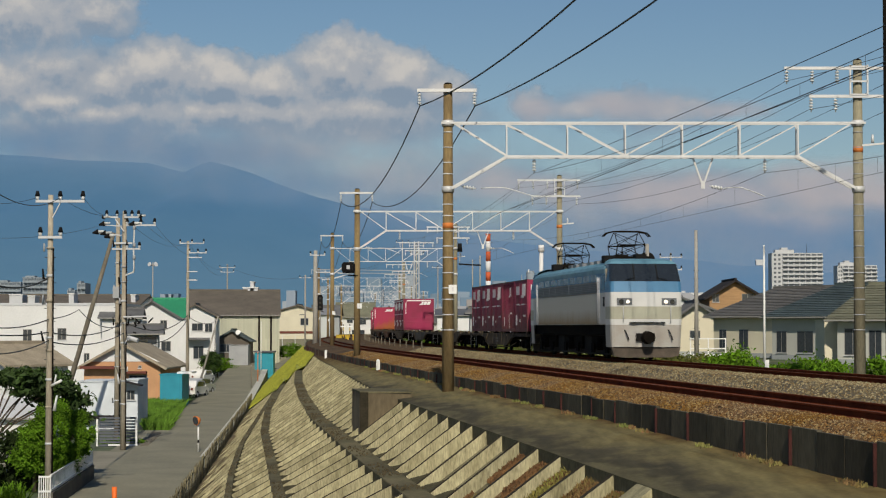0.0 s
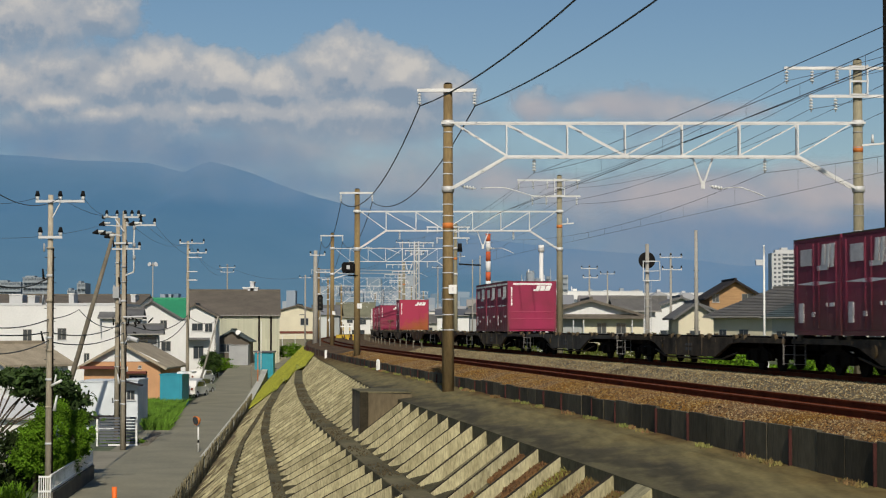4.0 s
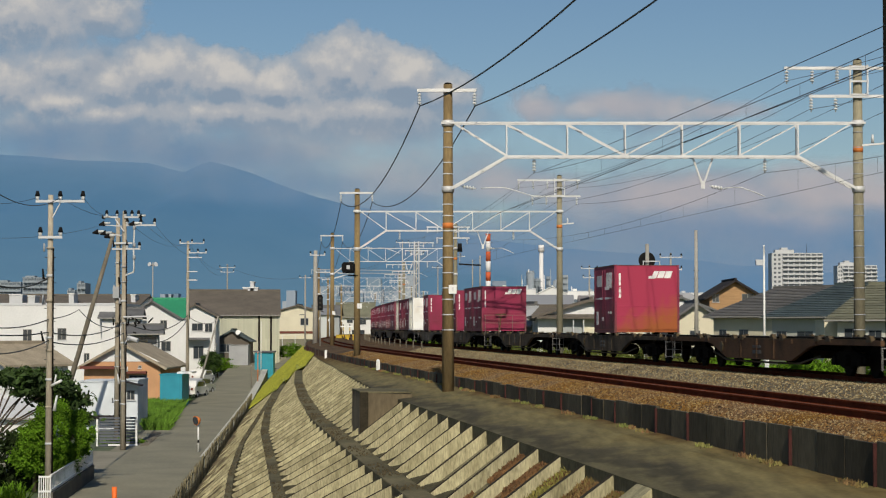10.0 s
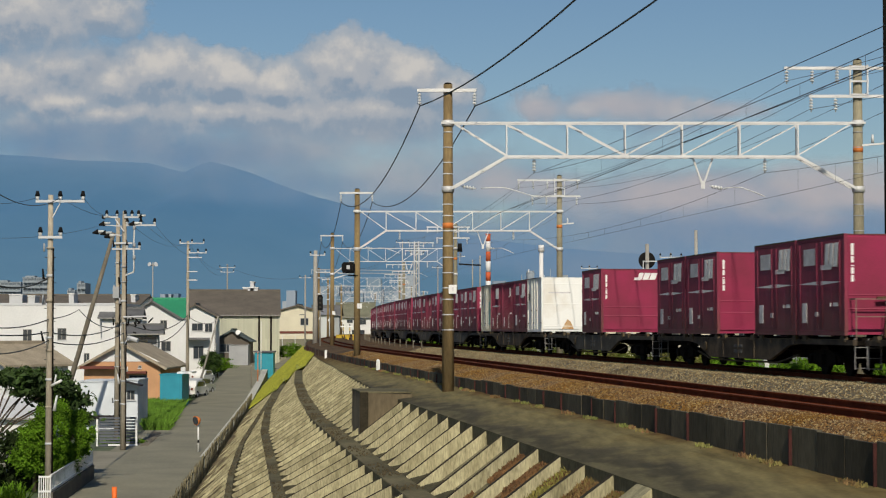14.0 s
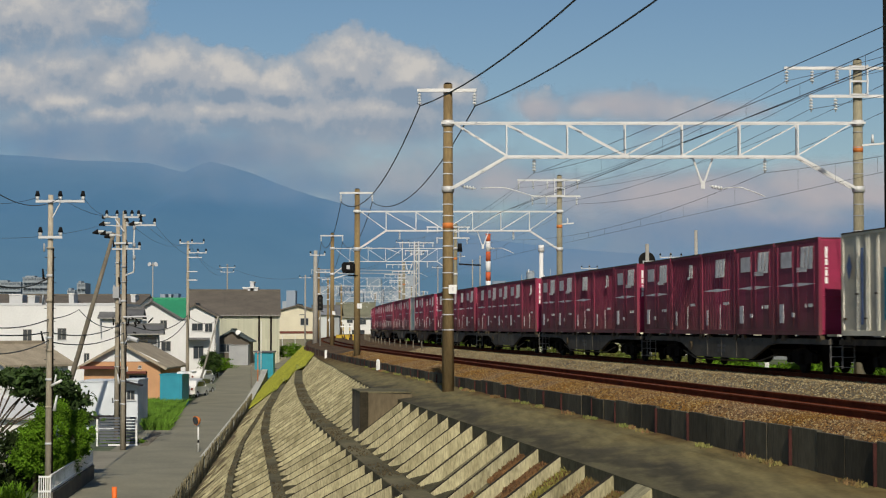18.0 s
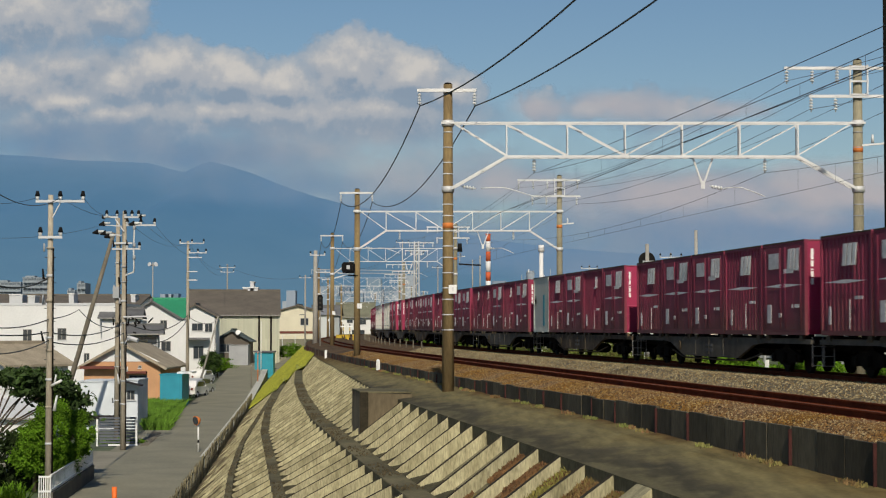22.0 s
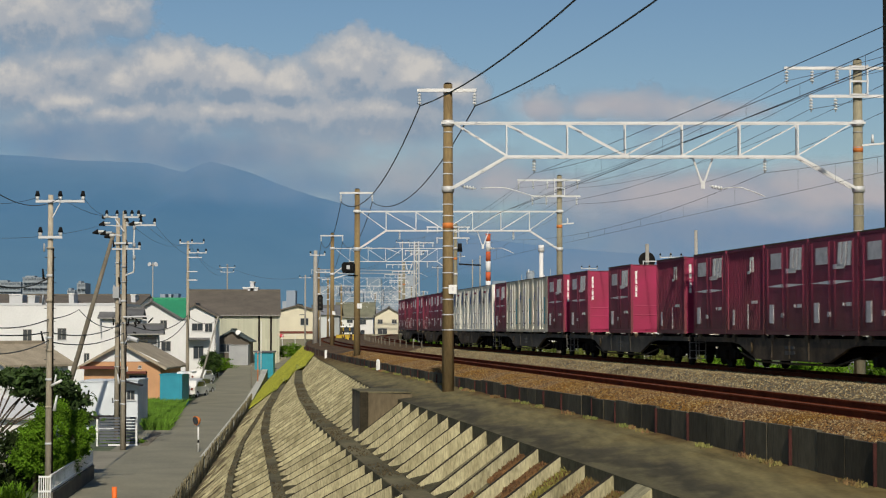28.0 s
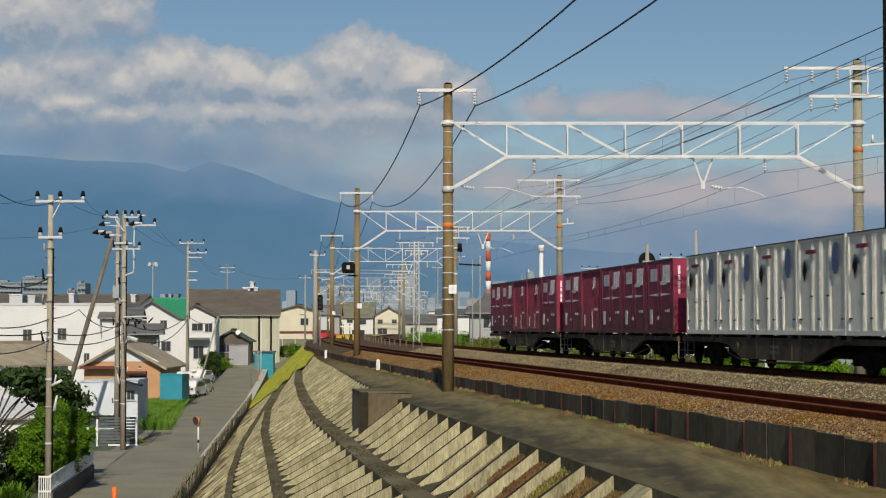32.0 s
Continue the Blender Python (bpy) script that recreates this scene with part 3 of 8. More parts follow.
def stones(name, o0, o1, zf, s0, s1, count, size, m, label):
    """Loose ballast stones, one body."""
    rng = random.Random(7)
    verts, faces = [], []
    for _ in range(count):
        s, o = s0 + (s1 - s0) * rng.random() ** 1.5, rng.uniform(o0, o1)
        c = line(s, o, zf(o) + 0.012)[0]
        r = size * rng.uniform(0.6, 1.4)
        k = len(verts)
        tw = rng.uniform(0, 6.28)
        for i in range(4):
            a = tw + i * 1.5708 + rng.uniform(-0.4, 0.4)
            verts.append((c.x + r * math.cos(a), c.y + r * math.sin(a), c.z - 0.3 * r + rng.uniform(-0.2, 0.5) * r))
        verts.append((c.x + rng.uniform(-0.3, 0.3) * r, c.y + rng.uniform(-0.3, 0.3) * r, c.z + r * rng.uniform(0.5, 0.95)))
        faces += [(k, k + 1, k + 4), (k + 1, k + 2, k + 4), (k + 2, k + 3, k + 4), (k + 3, k, k + 4)]
    me = bpy.data.meshes.new(name)
    me.from_pydata(verts, [], faces)
    me.materials.append(m)
    tagged(new(name, me), label, "ballast", "", "stuff")


def near_z(o):
    o -= NEAR
    return -0.14 if -1.45 < o < 1.6 else (-0.14 - 0.19 * (-1.45 - o) / 0.75 if o < 0 else -0.14 - 0.32 * (o - 1.6) / 1.3)


def far_z(o):
    return -0.13 if o > -1.75 else (-0.13 - 0.27 * (-1.75 - o) / 0.85 if o > -2.6 else -0.40 - 0.04 * (-2.6 - o) / 1.3)


stones("ballast_stones", NEAR - 2.18, NEAR - 0.68, near_z, -58, 40, 62000, 0.025, M_STONE_R, "loose rust-brown ballast stones beside the near rail")
stones("ballast_stones", NEAR + 0.68, NEAR + 2.7, near_z, -52, 30, 10000, 0.036, M_STONE_R, "loose rust-brown ballast stones between the tracks")
stones("ballast_stones", -3.9, -0.66, far_z, -52, 60, 44000, 0.03, M_STONE_G, "loose pale grey ballast stones beside the far rail")
sleeper_mesh = mesh(made(box, -1.0, 1.0, -0.12, 0.12, -0.25, -0.155), "sleeper", M_SLEEPER)
for off in (NEAR, 0.0):
    for i in range(108):
        ob = new("sleeper", sleeper_mesh)
        ob.matrix_basis = on_line(-50 + i * 0.62, off)
        tagged(ob, "stained concrete railway sleeper half buried in ballast", "sleeper", "sleepers")
for off in (NEAR, 0.0):
    for side in (-0.567, 0.567):
        o = off + side
        r = thing("rail", "rusty brown steel rail with a worn shiny head", "rail", None, "rails")
        for nm, m, prof in (("web", M_RAIL, [(0.07, -0.153), (0.07, -0.135), (0.012, -0.115), (0.012, -0.045), (0.034, -0.03), (0.034, -0.004),
                                             (-0.034, -0.004), (-0.034, -0.03), (-0.012, -0.045), (-0.012, -0.115), (-0.07, -0.135), (-0.07, -0.153)]),
                            ("rail_head", M_RAILTOP, [(0.026, -0.004), (0.022, 0.0), (-0.022, 0.0), (-0.026, -0.004)])):
            ob = strip(nm, [(o + a, b) for a, b in prof], -110, 420, 3, m, kind="")
            ob.parent = r

# ---- dark retaining panels beside the near track ----
wall = thing("retaining_wall", "low dark grey retaining wall of weathered panels between rusty posts", "retaining wall", None, "", "structure")
WOFF = -8.87
pm = mesh(made(box, -0.035, 0.035, 0.015, 1.085, -1.05, -0.31), "panel", M_PANEL)


def wall_rise(s):
    """The wall stands a little prouder towards its near end."""
    return 0.125 * min(1.3, max(0, (-12 - s) / 26))



for i in range(150):
    s = -62 + 1.1 * i
    ob = new("panel", pm)
    ob.parent = wall
    ob.matrix_basis = on_line(s, WOFF + random.uniform(-0.012, 0.012), random.uniform(-0.03, 0.02) + wall_rise(s))
post_m = mesh(made(box, -0.05, 0.05, -0.016, 0.016, -1.05, -0.33), "post", M_RUSTK)
for i in range(150):
    if i % 5 in (1, 3, 4):
        continue
    ob = new("post", post_m)
    ob.parent = wall
    ob.matrix_basis = on_line(-62 + 1.1 * i, WOFF - 0.02, wall_rise(-62 + 1.1 * i))
strip("retaining_wall_far", [(WOFF + 0.03, -0.85), (WOFF + 0.03, -0.32), (WOFF - 0.03, -0.32), (WOFF - 0.03, -0.85)], 103, 213, 6, M_PANEL, label="dark retaining wall running on along the curve", category="retaining wall")

# ---- the concrete slope ----
def bench_z(s):
    """Height of the walkway at the wall's foot."""
    return -0.61 - 0.07 * min(1, max(0, (-35 - s) / 14))


def bench(s, t):
    z = bench_z(s)
    return line(s, WOFF + 0.1 + (crest(s) - WOFF - 0.1) * t, z + (-0.86 - z) * (0.7 * t + 0.3 * t * t) + 0.02 * noise.noise(Vector((s * 0.5, t * 2, 6))) * (1 - t))[0]


sheet("bench", bench, -130, 130, 1, (0, 0.15, 0.3, 0.45, 0.6, 0.8, 1.0), walkway("walkway_concrete"), label="stained concrete walkway along the slope's top", category="walkway")
S0, S1 = -62.0, 73.0
for k in range(4):
    sheet("slope_bed", lambda s, f, k=k: tier(s, k, f, -0.24), S0 - 40, S1 + 2, 2, (-0.12, 0.2, 0.5, 0.8, 1.06), M_CONC, label="weathered concrete infill of the embankment slope", category="slope")
frame_th = thing("slope_frame", "weathered pale concrete lattice frame covering the embankment slope", "slope frame", None, "", "structure")


def runner(name, prof, label=""):
    """A beam along the slope; prof(s) gives its cross-section."""
    bm = bmesh.new()
    rows = [[bm.verts.new(q) for q in prof(S0 + (S1 - S0) * i / 136)] for i in range(137)]
    for a, b in zip(rows, rows[1:]):
        for q in range(len(a) - 1):
            bm.faces.new((a[q], a[q + 1], b[q + 1], b[q]))
    part(name, bm, M_BERM, frame_th, label)


for k in range(3):
    runner("berm", lambda s: [ledge(s, k, -0.12, -0.3), ledge(s, k, -0.02, 0.02), ledge(s, k, 0.5, 0.006), ledge(s, k, 0.97, 0.0), ledge(s, k, 1.0, -0.02), ledge(s, k, 0.99, -0.36)], "dark-stained level concrete gutter")
runner("top_beam", lambda s: [line(s, crest(s) + 0.01, -0.857)[0], line(s, crest(s), -0.862)[0], line(s, crest(s) + 0.005, -1.2)[0]])
RIB = 1.98
nrib = int((S1 - S0) / RIB)
rng = random.Random(3)
for i in range(nrib + 1):
    s = S0 + RIB * i
    for k in range(4):
        bm = bmesh.new()
        wide = (i, k) == (8, 0)
        hw = 0.42 if wide else 0.1
        j = rng.uniform(-0.04, 0.04)
        lift = rng.uniform(-0.015, 0.012)
        ring = []
        for f in (0.0, 0.5, 1.0):
            ring.append([bm.verts.new(tier(s + a + j, k, f, u + lift * (f > 0))) for a, u in ((-hw - 0.02, -0.26), (-hw, -0.01), (hw, -0.01), (hw + 0.02, -0.26))])
        for a, b in zip(ring, ring[1:]):
            for q in range(3):
                bm.faces.new((a[q], a[q + 1], b[q + 1], b[q]))
        bm.faces.new(ring[0])
        bm.faces.new(ring[2][::-1])
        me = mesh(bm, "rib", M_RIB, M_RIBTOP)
        # narrow ribs get near-black tops, their sides stay pale
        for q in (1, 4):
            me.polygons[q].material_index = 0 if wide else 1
        part("rib", me, None, frame_th)
# concrete block that breaks the lattice
blk = thing("retaining_block", "stained concrete retaining block set into the slope", "concrete block")
bm = bmesh.new()
lo = [bm.verts.new(p) for p in ((-2.42, 56.0, -2.5), (-0.9, 56.0, -2.5), (-0.9, 56.0, -0.72), (-2.40, 56.0, -0.68))]
hi = [bm.verts.new(p) for p in ((-2.82, 58.9, -2.5), (-1.3, 58.9, -2.5), (-1.3, 58.9, -0.72), (-2.80, 58.9, -0.68))]
bm.faces.new(lo)
bm.faces.new(hi[::-1])
for i in range(4):
    bm.faces.new((lo[i], lo[(i + 1) % 4], hi[(i + 1) % 4], hi[i]))
part("body", bm, M_BLOCK, blk)
part("coping", made(prism, [(-2.42, 55.99), (-0.89, 55.99), (-1.29, 58.9), (-2.82, 58.9)], -0.69, -0.64, "z"), M_BERM, blk)
part("edge_strip", made(prism, [(-2.44, -2.5), (-2.19, -2.5), (-2.19, -0.66), (-2.44, -0.66)], 55.96, 55.995), M_RIBTOP, blk, "near-black strip down the block's front edge")
sheet("slope_soil", lambda s, f: tier(s, 0, f, -0.19 + 0.05 * noise.noise(Vector((s, f * 3, 1)))), -60, -37, 0.8, [0.04, 0.25, 0.5, 0.75, 0.97], M_SOILC, label="dry brown soil lying in the slope's cells", category="soil")
sheet("slope_soil", lambda s, f: tier(s, 3, f, -0.12 + 0.17 * noise.noise(Vector((s * 0.7, f * 3, 4))) + 0.1 * f), -61, 66, 0.8, [0.12, 0.3, 0.45, 0.6, 0.75, 0.9, 1.03], M_SOILT, label="dusty brown soil washed to the slope's foot", category="soil")
# dark olive wedges that rise from each cell's bed towards its foot
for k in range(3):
    sheet("cell_silt", lambda s, f, k=k: tier(s, k, f, -0.27 + 0.2 * max(0, (f - 0.70) / 0.3) ** 1.3 + 0.07 * noise.noise(Vector((s * 1.3, f * 5, k + 2)))), S0, S1 - 6, 0.45, (0.62, 0.72, 0.8, 0.87, 0.93, 0.98, 1.02), M_CELLFOOT,
          label="dark olive wedges at the foot of the slope's cells", category="soil")
# grassy bank farther on
def bank(s, t, up=0.0):
    """The grass bank: stepped like the lattice where it meets it, then one even slope."""
    tops, feet, y = tiers(s)
    k = min(3, int(t * 4))
    f = t * 4 - k
    a, b = Vector((tops[k][0], y, tops[k][1])), Vector((feet[k][0], y, feet[k][1]))
    near = a.lerp(b, f) + Vector((0, 0, up + 0.05))
    return near.lerp(slope(s, t, up), min(1, max(0, (s - S1) / 14)))


sheet("grass_bank", lambda s, t: bank(s, t, 0.02 + 0.12 * noise.noise(Vector((s * 0.4, t * 3, 0)))), S1 - 1.5, 330, 2, [i / 12 for i in range(13)], M_GRASSY, label="yellow-green mown grass bank below the railway", category="bank")


def tufts(name, place, count, h, m, label, seed=1, wide=0.02, category="grass"):
    """Blades of grass in one body; place(rng) gives the root."""
    rng = random.Random(seed)
    verts, faces = [], []
    for _ in range(count):
        c = place(rng)
        if c is None:
            continue
        a, hh = rng.uniform(0, 6.28), h * rng.uniform(0.5, 1.3)
        dx, dy = wide * math.cos(a), wide * math.sin(a)
        lx, ly = rng.gauss(0, 0.35) * hh, rng.gauss(0, 0.35) * hh
        k = len(verts)
        verts += [(c.x - dx, c.y - dy, c.z - 0.02), (c.x + dx, c.y + dy, c.z - 0.02), (c.x + dx * 0.7 + lx * 0.5, c.y + dy * 0.7 + ly * 0.5, c.z + hh * 0.6), (c.x + lx, c.y + ly, c.z + hh)]
        faces += [(k, k + 1, k + 2), (k, k + 2, k + 3)]
    me = bpy.data.meshes.new(name)
    me.from_pydata(verts, [], faces)
    me.materials.append(m)
    return tagged(new(name, me), label, category, "", "stuff")


def cell_place(rng):
    s = rng.uniform(-57, -37)
    c = (s - S0) / RIB % 1
    if c < 0.1 or c > 0.9:
        return None
    f = 0.03 + 0.9 * rng.random() ** 1.5
    if noise.noise(Vector((s * 0.35, f * 1.6, 2))) < 0.02:
        return None
    return tier(s, 0, f, -0.2)


def litter_place(rng):
    s, f = rng.uniform(-59, -36), rng.uniform(0.05, 0.98)
    if not 0.08 < (s - S0) / RIB % 1 < 0.92 or noise.noise(Vector((s * 0.5, f * 2.4, 5))) < -0.15:
        return None
    return tier(s, 0, f, -0.2)


def berm_place(rng):
    s, k = rng.uniform(-58, 40), rng.choice((0, 0, 0, 1, 1, 2))
    if rng.random() < 0.3:
        if noise.noise(Vector((s * 0.3, k, 9))) < -0.1:
            return None
        return ledge(s, k, rng.random(), 0.016)
    return tier(s, k, 1.0 - 0.3 * rng.random() ** 2, -0.235)


tufts("leaf_litter", berm_place, 13000, 0.03, M_DIRT, "brown dead leaves and dirt along the slope's gutters", 9, 0.035, category="leaf litter")
tufts("leaf_litter", litter_place, 34000, 0.05, M_LITTER, "red-brown dead leaves lying in the slope's cells", 8, 0.03, category="leaf litter")
tufts("weeds", cell_place, 22000, 0.075, M_WEEDG, "olive-green weeds growing in the slope's cells", 2, 0.014, category="weeds")
tufts("weeds", lambda r: (lambda s: line(s, WOFF - 0.12 - abs(r.gauss(0, 0.07)), bench_z(s) - 0.02)[0] if noise.noise(Vector((s * 0.9, 3, 0))) > 0.08 else None)(r.uniform(-50, 20)), 6000, 0.065, M_WEED, "short weeds along the foot of the dark wall", 5, category="weeds")
tufts("grass", lambda r: bank(r.uniform(S1 - 1.5, S1 + 60), 0.999 * r.random(), 0.05), 30000, 0.16, M_GRASSY, "yellow-green grass on the bank", 6, 0.03)

# ---- catenary gates and wires ----
def cable(bm, pts, r, seg=5):
    rings = []
    for i, p in enumerate(pts):
        d = (pts[min(i + 1, len(pts) - 1)] - pts[max(i - 1, 0)]).normalized()
        q = d.to_track_quat("Z", "Y")
        rings.append([bm.verts.new(p + q @ Vector((r * math.cos(6.2832 * k / seg), r * math.sin(6.2832 * k / seg), 0))) for k in range(seg)])
    for a, b in zip(rings, rings[1:]):
        for k in range(seg):
            f = bm.faces.new((a[k], a[(k + 1) % seg], b[(k + 1) % seg], b[k]))
            f.smooth = True


def hung(a, b, sag, n=14):
    a, b = Vector(a), Vector(b)
    return [a.lerp(b, i / n) - Vector((0, 0, 4 * sag * (i / n) * (1 - i / n))) for i in range(n + 1)]


def wire(a, b, sag, r=0.0115, label="thin dark overhead wire sagging between poles", name="overhead_wire", m=None):
    ob = new(name, mesh(made(cable, hung(a, b, sag), r), name, m or M_WIRE, fix=False))
    return tagged(ob, label, "wire", "overhead wires")


def insulator(bm, r=0.07, h=0.45):
    rod(bm, (0, 0, 0), (0, 0, -h), 0.018, seg=6)
    for i in range(4):
        z = -0.06 - i * (h - 0.1) / 4
        rod(bm, (0, 0, z), (0, 0, z - 0.05), r * 0.6, r, 8)


INS = mesh(made(insulator), "insulator", M_PORC)
PEG = mesh(made(beam, (-0.2, 0, 0), (0.2, 0, 0), 0.02, 0.02), "step_bolt", M_WIRE)


def gate(xa, ya, xb, yb, detail):
    d = Vector((xb - xa, yb - ya, 0))
    w = d.length
    g = thing("catenary_gate", "white steel lattice beam on two brown concrete poles across the tracks", "catenary gate",
              pose(xa, ya, 0, 0, 0, math.degrees(math.atan2(d.y, d.x))), "catenary gates")
    k = w / 12.38
    for x, zt in ((0, 8.58), (w, 9.3)):
        p = part("pole", made(rod, (x, 0, -1.3), (x, 0, zt), 0.185, 0.135, 14), M_POLE if x == 0 else M_POLEO, g, "brown-stained round concrete pole" if x == 0 else "olive-grey round concrete pole")
        part("pole_cap", made(rod, (x, 0, zt), (x, 0, zt + 0.05), 0.13, 0.09, 14), M_UNDER, p)
        for z in (7.4, 5.4):
            part("collar", made(rod, (x, 0, z - 0.09), (x, 0, z + 0.09), 0.19, 0.19, 12), M_STEEL, p)
        z = 6.52 if x else 4.22
        if x or ya < 60:
            part("marker_band", made(rod, (x, 0, z), (x, 0, z + 0.17), 0.186 - 0.005 * z, 0.186 - 0.005 * z, 14), M_ORANGE, p, "faded orange band round the pole")
        for i in range(15 if ya < 60 else 0):
            z = 1.15 + i * 0.42 + 0.04 * (i % 3)
            part("step_bolt", made(rod, (x, 0, z), (x, 0, z + 0.03), 0.192 - 0.005 * z, 0.192 - 0.005 * z, 10), M_SHEDG if x else M_PORC, p, "steel climbing band")
    plate = part("number_plate", made(box, 0.02, 0.26, -0.20, -0.185, 2.25, 2.52), M_WHITE, g, "small white enamel plate on the pole")
    part("bars", made(box, 0.115, 0.165, -0.204, -0.2, 2.33, 2.45), M_SIGN, plate)
    tk = 0.9 if detail else 0.62
    xs = [1.77 * k, 3.6 * k, 5.34 * k, 7.06 * k, 8.79 * k, w - 1.84 * k]
    for y in (-0.16, 0.16):
        part("top_chord", made(beam, (-0.2, y, 7.4), (w + 0.2, y, 7.4), 0.07 * tk, 0.07 * tk), M_STEEL, g)
        part("bottom_chord", made(beam, (xs[0], y, 6.38), (xs[-1], y, 6.38), 0.07 * tk, 0.08 * tk), M_STEEL, g)
        for x in xs:
            part("upright", made(beam, (x, y, 6.38), (x, y, 7.4), 0.045 * tk, 0.06 * tk), M_STEEL, g)
        tops = [0.25] + xs[:2] + xs[3:] + [w - 0.25]
        bots = xs[:3] + xs[2:5] + [xs[5]]
        for a, b in zip(tops, bots):
            part("diagonal", made(beam, (a, y, 7.36), (b, y, 6.42), 0.032 * tk, 0.04 * tk), M_STEEL, g)
        part("knee", made(beam, (0.1, y, 5.42), (xs[0], y, 6.38), 0.07 * tk, 0.09 * tk), M_STEEL, g)
        part("knee", made(beam, (w - 0.1, y, 5.42), (xs[-1], y, 6.38), 0.07 * tk, 0.09 * tk), M_STEEL, g)
    # feeder arm on the first pole
    arm = part("cross_arm", made(beam, (-0.93, -0.17, 8.38), (0.86, -0.17, 8.38), 0.09, 0.1), M_STEEL, g)
    for x in (-0.86, 0.8):
        part("insulator", INS, None, arm, m=pose(x, -0.17, 8.34))
    # arms on the second pole
    for z, x0 in ((9.05, -2.25), (8.2, -1.5)):
        arm = part("cross_arm", made(beam, (w + x0, -0.17, z), (w + 1.1, -0.17, z), 0.08, 0.09), M_STEEL, g)
        for x in ((x0 + 0.08, x0 + 0.85, x0 + 1.6, 0.95) if z > 8.8 else (x0 + 0.06, x0 + 0.8, 0.9)):
            part("insulator", INS, None, arm, m=pose(w + x, -0.17, z - 0.03))
    bm = bmesh.new()
    for x in (-0.26, 0.26):
        beam(bm, (w + x, -0.2, 8.2), (w + x, -0.2, 9.15), 0.05, 0.05)
    for z in (8.25, 8.65, 9.1):
        beam(bm, (w - 0.26, -0.2, z), (w + 0.26, -0.2, z), 0.05, 0.05)
    part("bracket", bm, M_STEEL, g)
    arm = part("side_arm", made(beam, (w + 0.1, -0.1, 6.72), (w + 0.75, -0.1, 6.78), 0.06, 0.06), M_STEEL, g)
    part("insulator", made(rod, (w + 0.42, -0.1, 6.8), (w + 0.42, -0.1, 7.05), 0.05, 0.03, 8), M_PORC, arm)
    # hangers and steady arms
    bm = bmesh.new()
    c = 7.69 * k
    for x in (-0.3, 0.3):
        beam(bm, (c + x, 0, 6.36), (c + x * 0.15, 0, 5.62), 0.07, 0.05)
    beam(bm, (c, 0, 5.66), (c, 0, 5.42), 0.12, 0.06)
    part("hanger", bm, M_STEEL, g, "white steel Y-shaped hanger")
    for x in (2.6 * k, 9.56 * k):
        part("insulator", INS, None, g, m=pose(x, 0, 6.34))
    for x0, x1 in ((0.3, 2.6 * k), (c + 0.1, 9.56 * k)):
        part("insulator", INS, None, g, m=pose(x0 + 0.1, 0, 5.5, 0, -80, 0))
        part("steady_arm", made(cable, [Vector((x0 + (x1 - x0) * t, 0, 5.36 + 0.1 * math.sin(t * 3.1) - 0.45 * max(0, t - 0.6))) for t in (0.3, 0.45, 0.6, 0.75, 0.9, 1.0)], 0.016), M_STEEL, g)
    return g


GATES = [(0.15, 57.3, 12.53, 57.3), (-4.56, 101, 6.19, 101), (-8.61, 148, 0.97, 148)]
for s in (164, 209, 254, 299, 344):
    a, b = line(s, -7.8)[0], line(s, 2.75)[0]
    GATES.append((a.x, a.y, b.x, b.y))
for i, q in enumerate(GATES):
    gate(*q, i < 2)
BACK = (5.92, 13.3, 18.3, 12.9)
SPAN = [BACK] + GATES
for i, (p, q) in enumerate(zip(SPAN, SPAN[1:])):
    if i > 5:
        break
    for dx in (-0.86, 0.8):
        wire((p[0] + dx, p[1], 7.9), (q[0] + dx, q[1] - 0.17, 7.9), 1.25 if i else (0.82 if dx < 0 else 0.67), 0.02, "thick black feeder cable sagging between the poles")
    for dx, z in ((-2.2, 8.66), (-0.7, 8.66), (0.95, 8.66), (-1.5, 7.8), (0.9, 7.8)):
        wire((p[2] + dx, p[3], z), (q[2] + dx, q[3] - 0.17, z), 0.7, 0.0075)
    for fr in (0.21, 0.772):
        a = Vector((p[0] + (p[2] - p[0]) * fr, p[1] + (p[3] - p[1]) * fr, 0))
        b = Vector((q[0] + (q[2] - q[0]) * fr, q[1] + (q[3] - q[1]) * fr, 0))
        up = Vector((0, 0, 1))
        bm = bmesh.new()
        top, low = hung(a + up * 5.9, b + up * 5.9, 0.55), hung(a + up * 5.12, b + up * 5.12, 0.0)
        cable(bm, top, 0.0065)
        cable(bm, low, 0.006)
        for u, v in list(zip(top, low))[1:-1]:
            cable(bm, [u, v], 0.003, 4)
        tagged(new("contact_wire", mesh(bm, "contact_wire", M_WIRE, fix=False)), "dark contact wire hung below its messenger wire", "wire", "overhead wires")
# lattice tower with a slim beam between the third and fourth gates
lt = thing("lattice_tower", "tall galvanised lattice tower with feeder arms over the tracks", "catenary tower", pose(-2.66, 191, 0))
for x in (-0.3, 0.3):
    for y in (-0.3, 0.3):
        part("leg", made(beam, (x, y, -1.2), (x * 0.7, y * 0.7, 9.9), 0.1, 0.1), M_STEEL, lt)
bm = bmesh.new()
for i in range(14):
    z, sg = -0.9 + i * 0.76, (-1) ** i
    beam(bm, (-0.29 * sg, -0.29, z), (0.27 * sg, -0.29, z + 0.7), 0.05, 0.05)
part("lacing", bm, M_STEEL, lt)
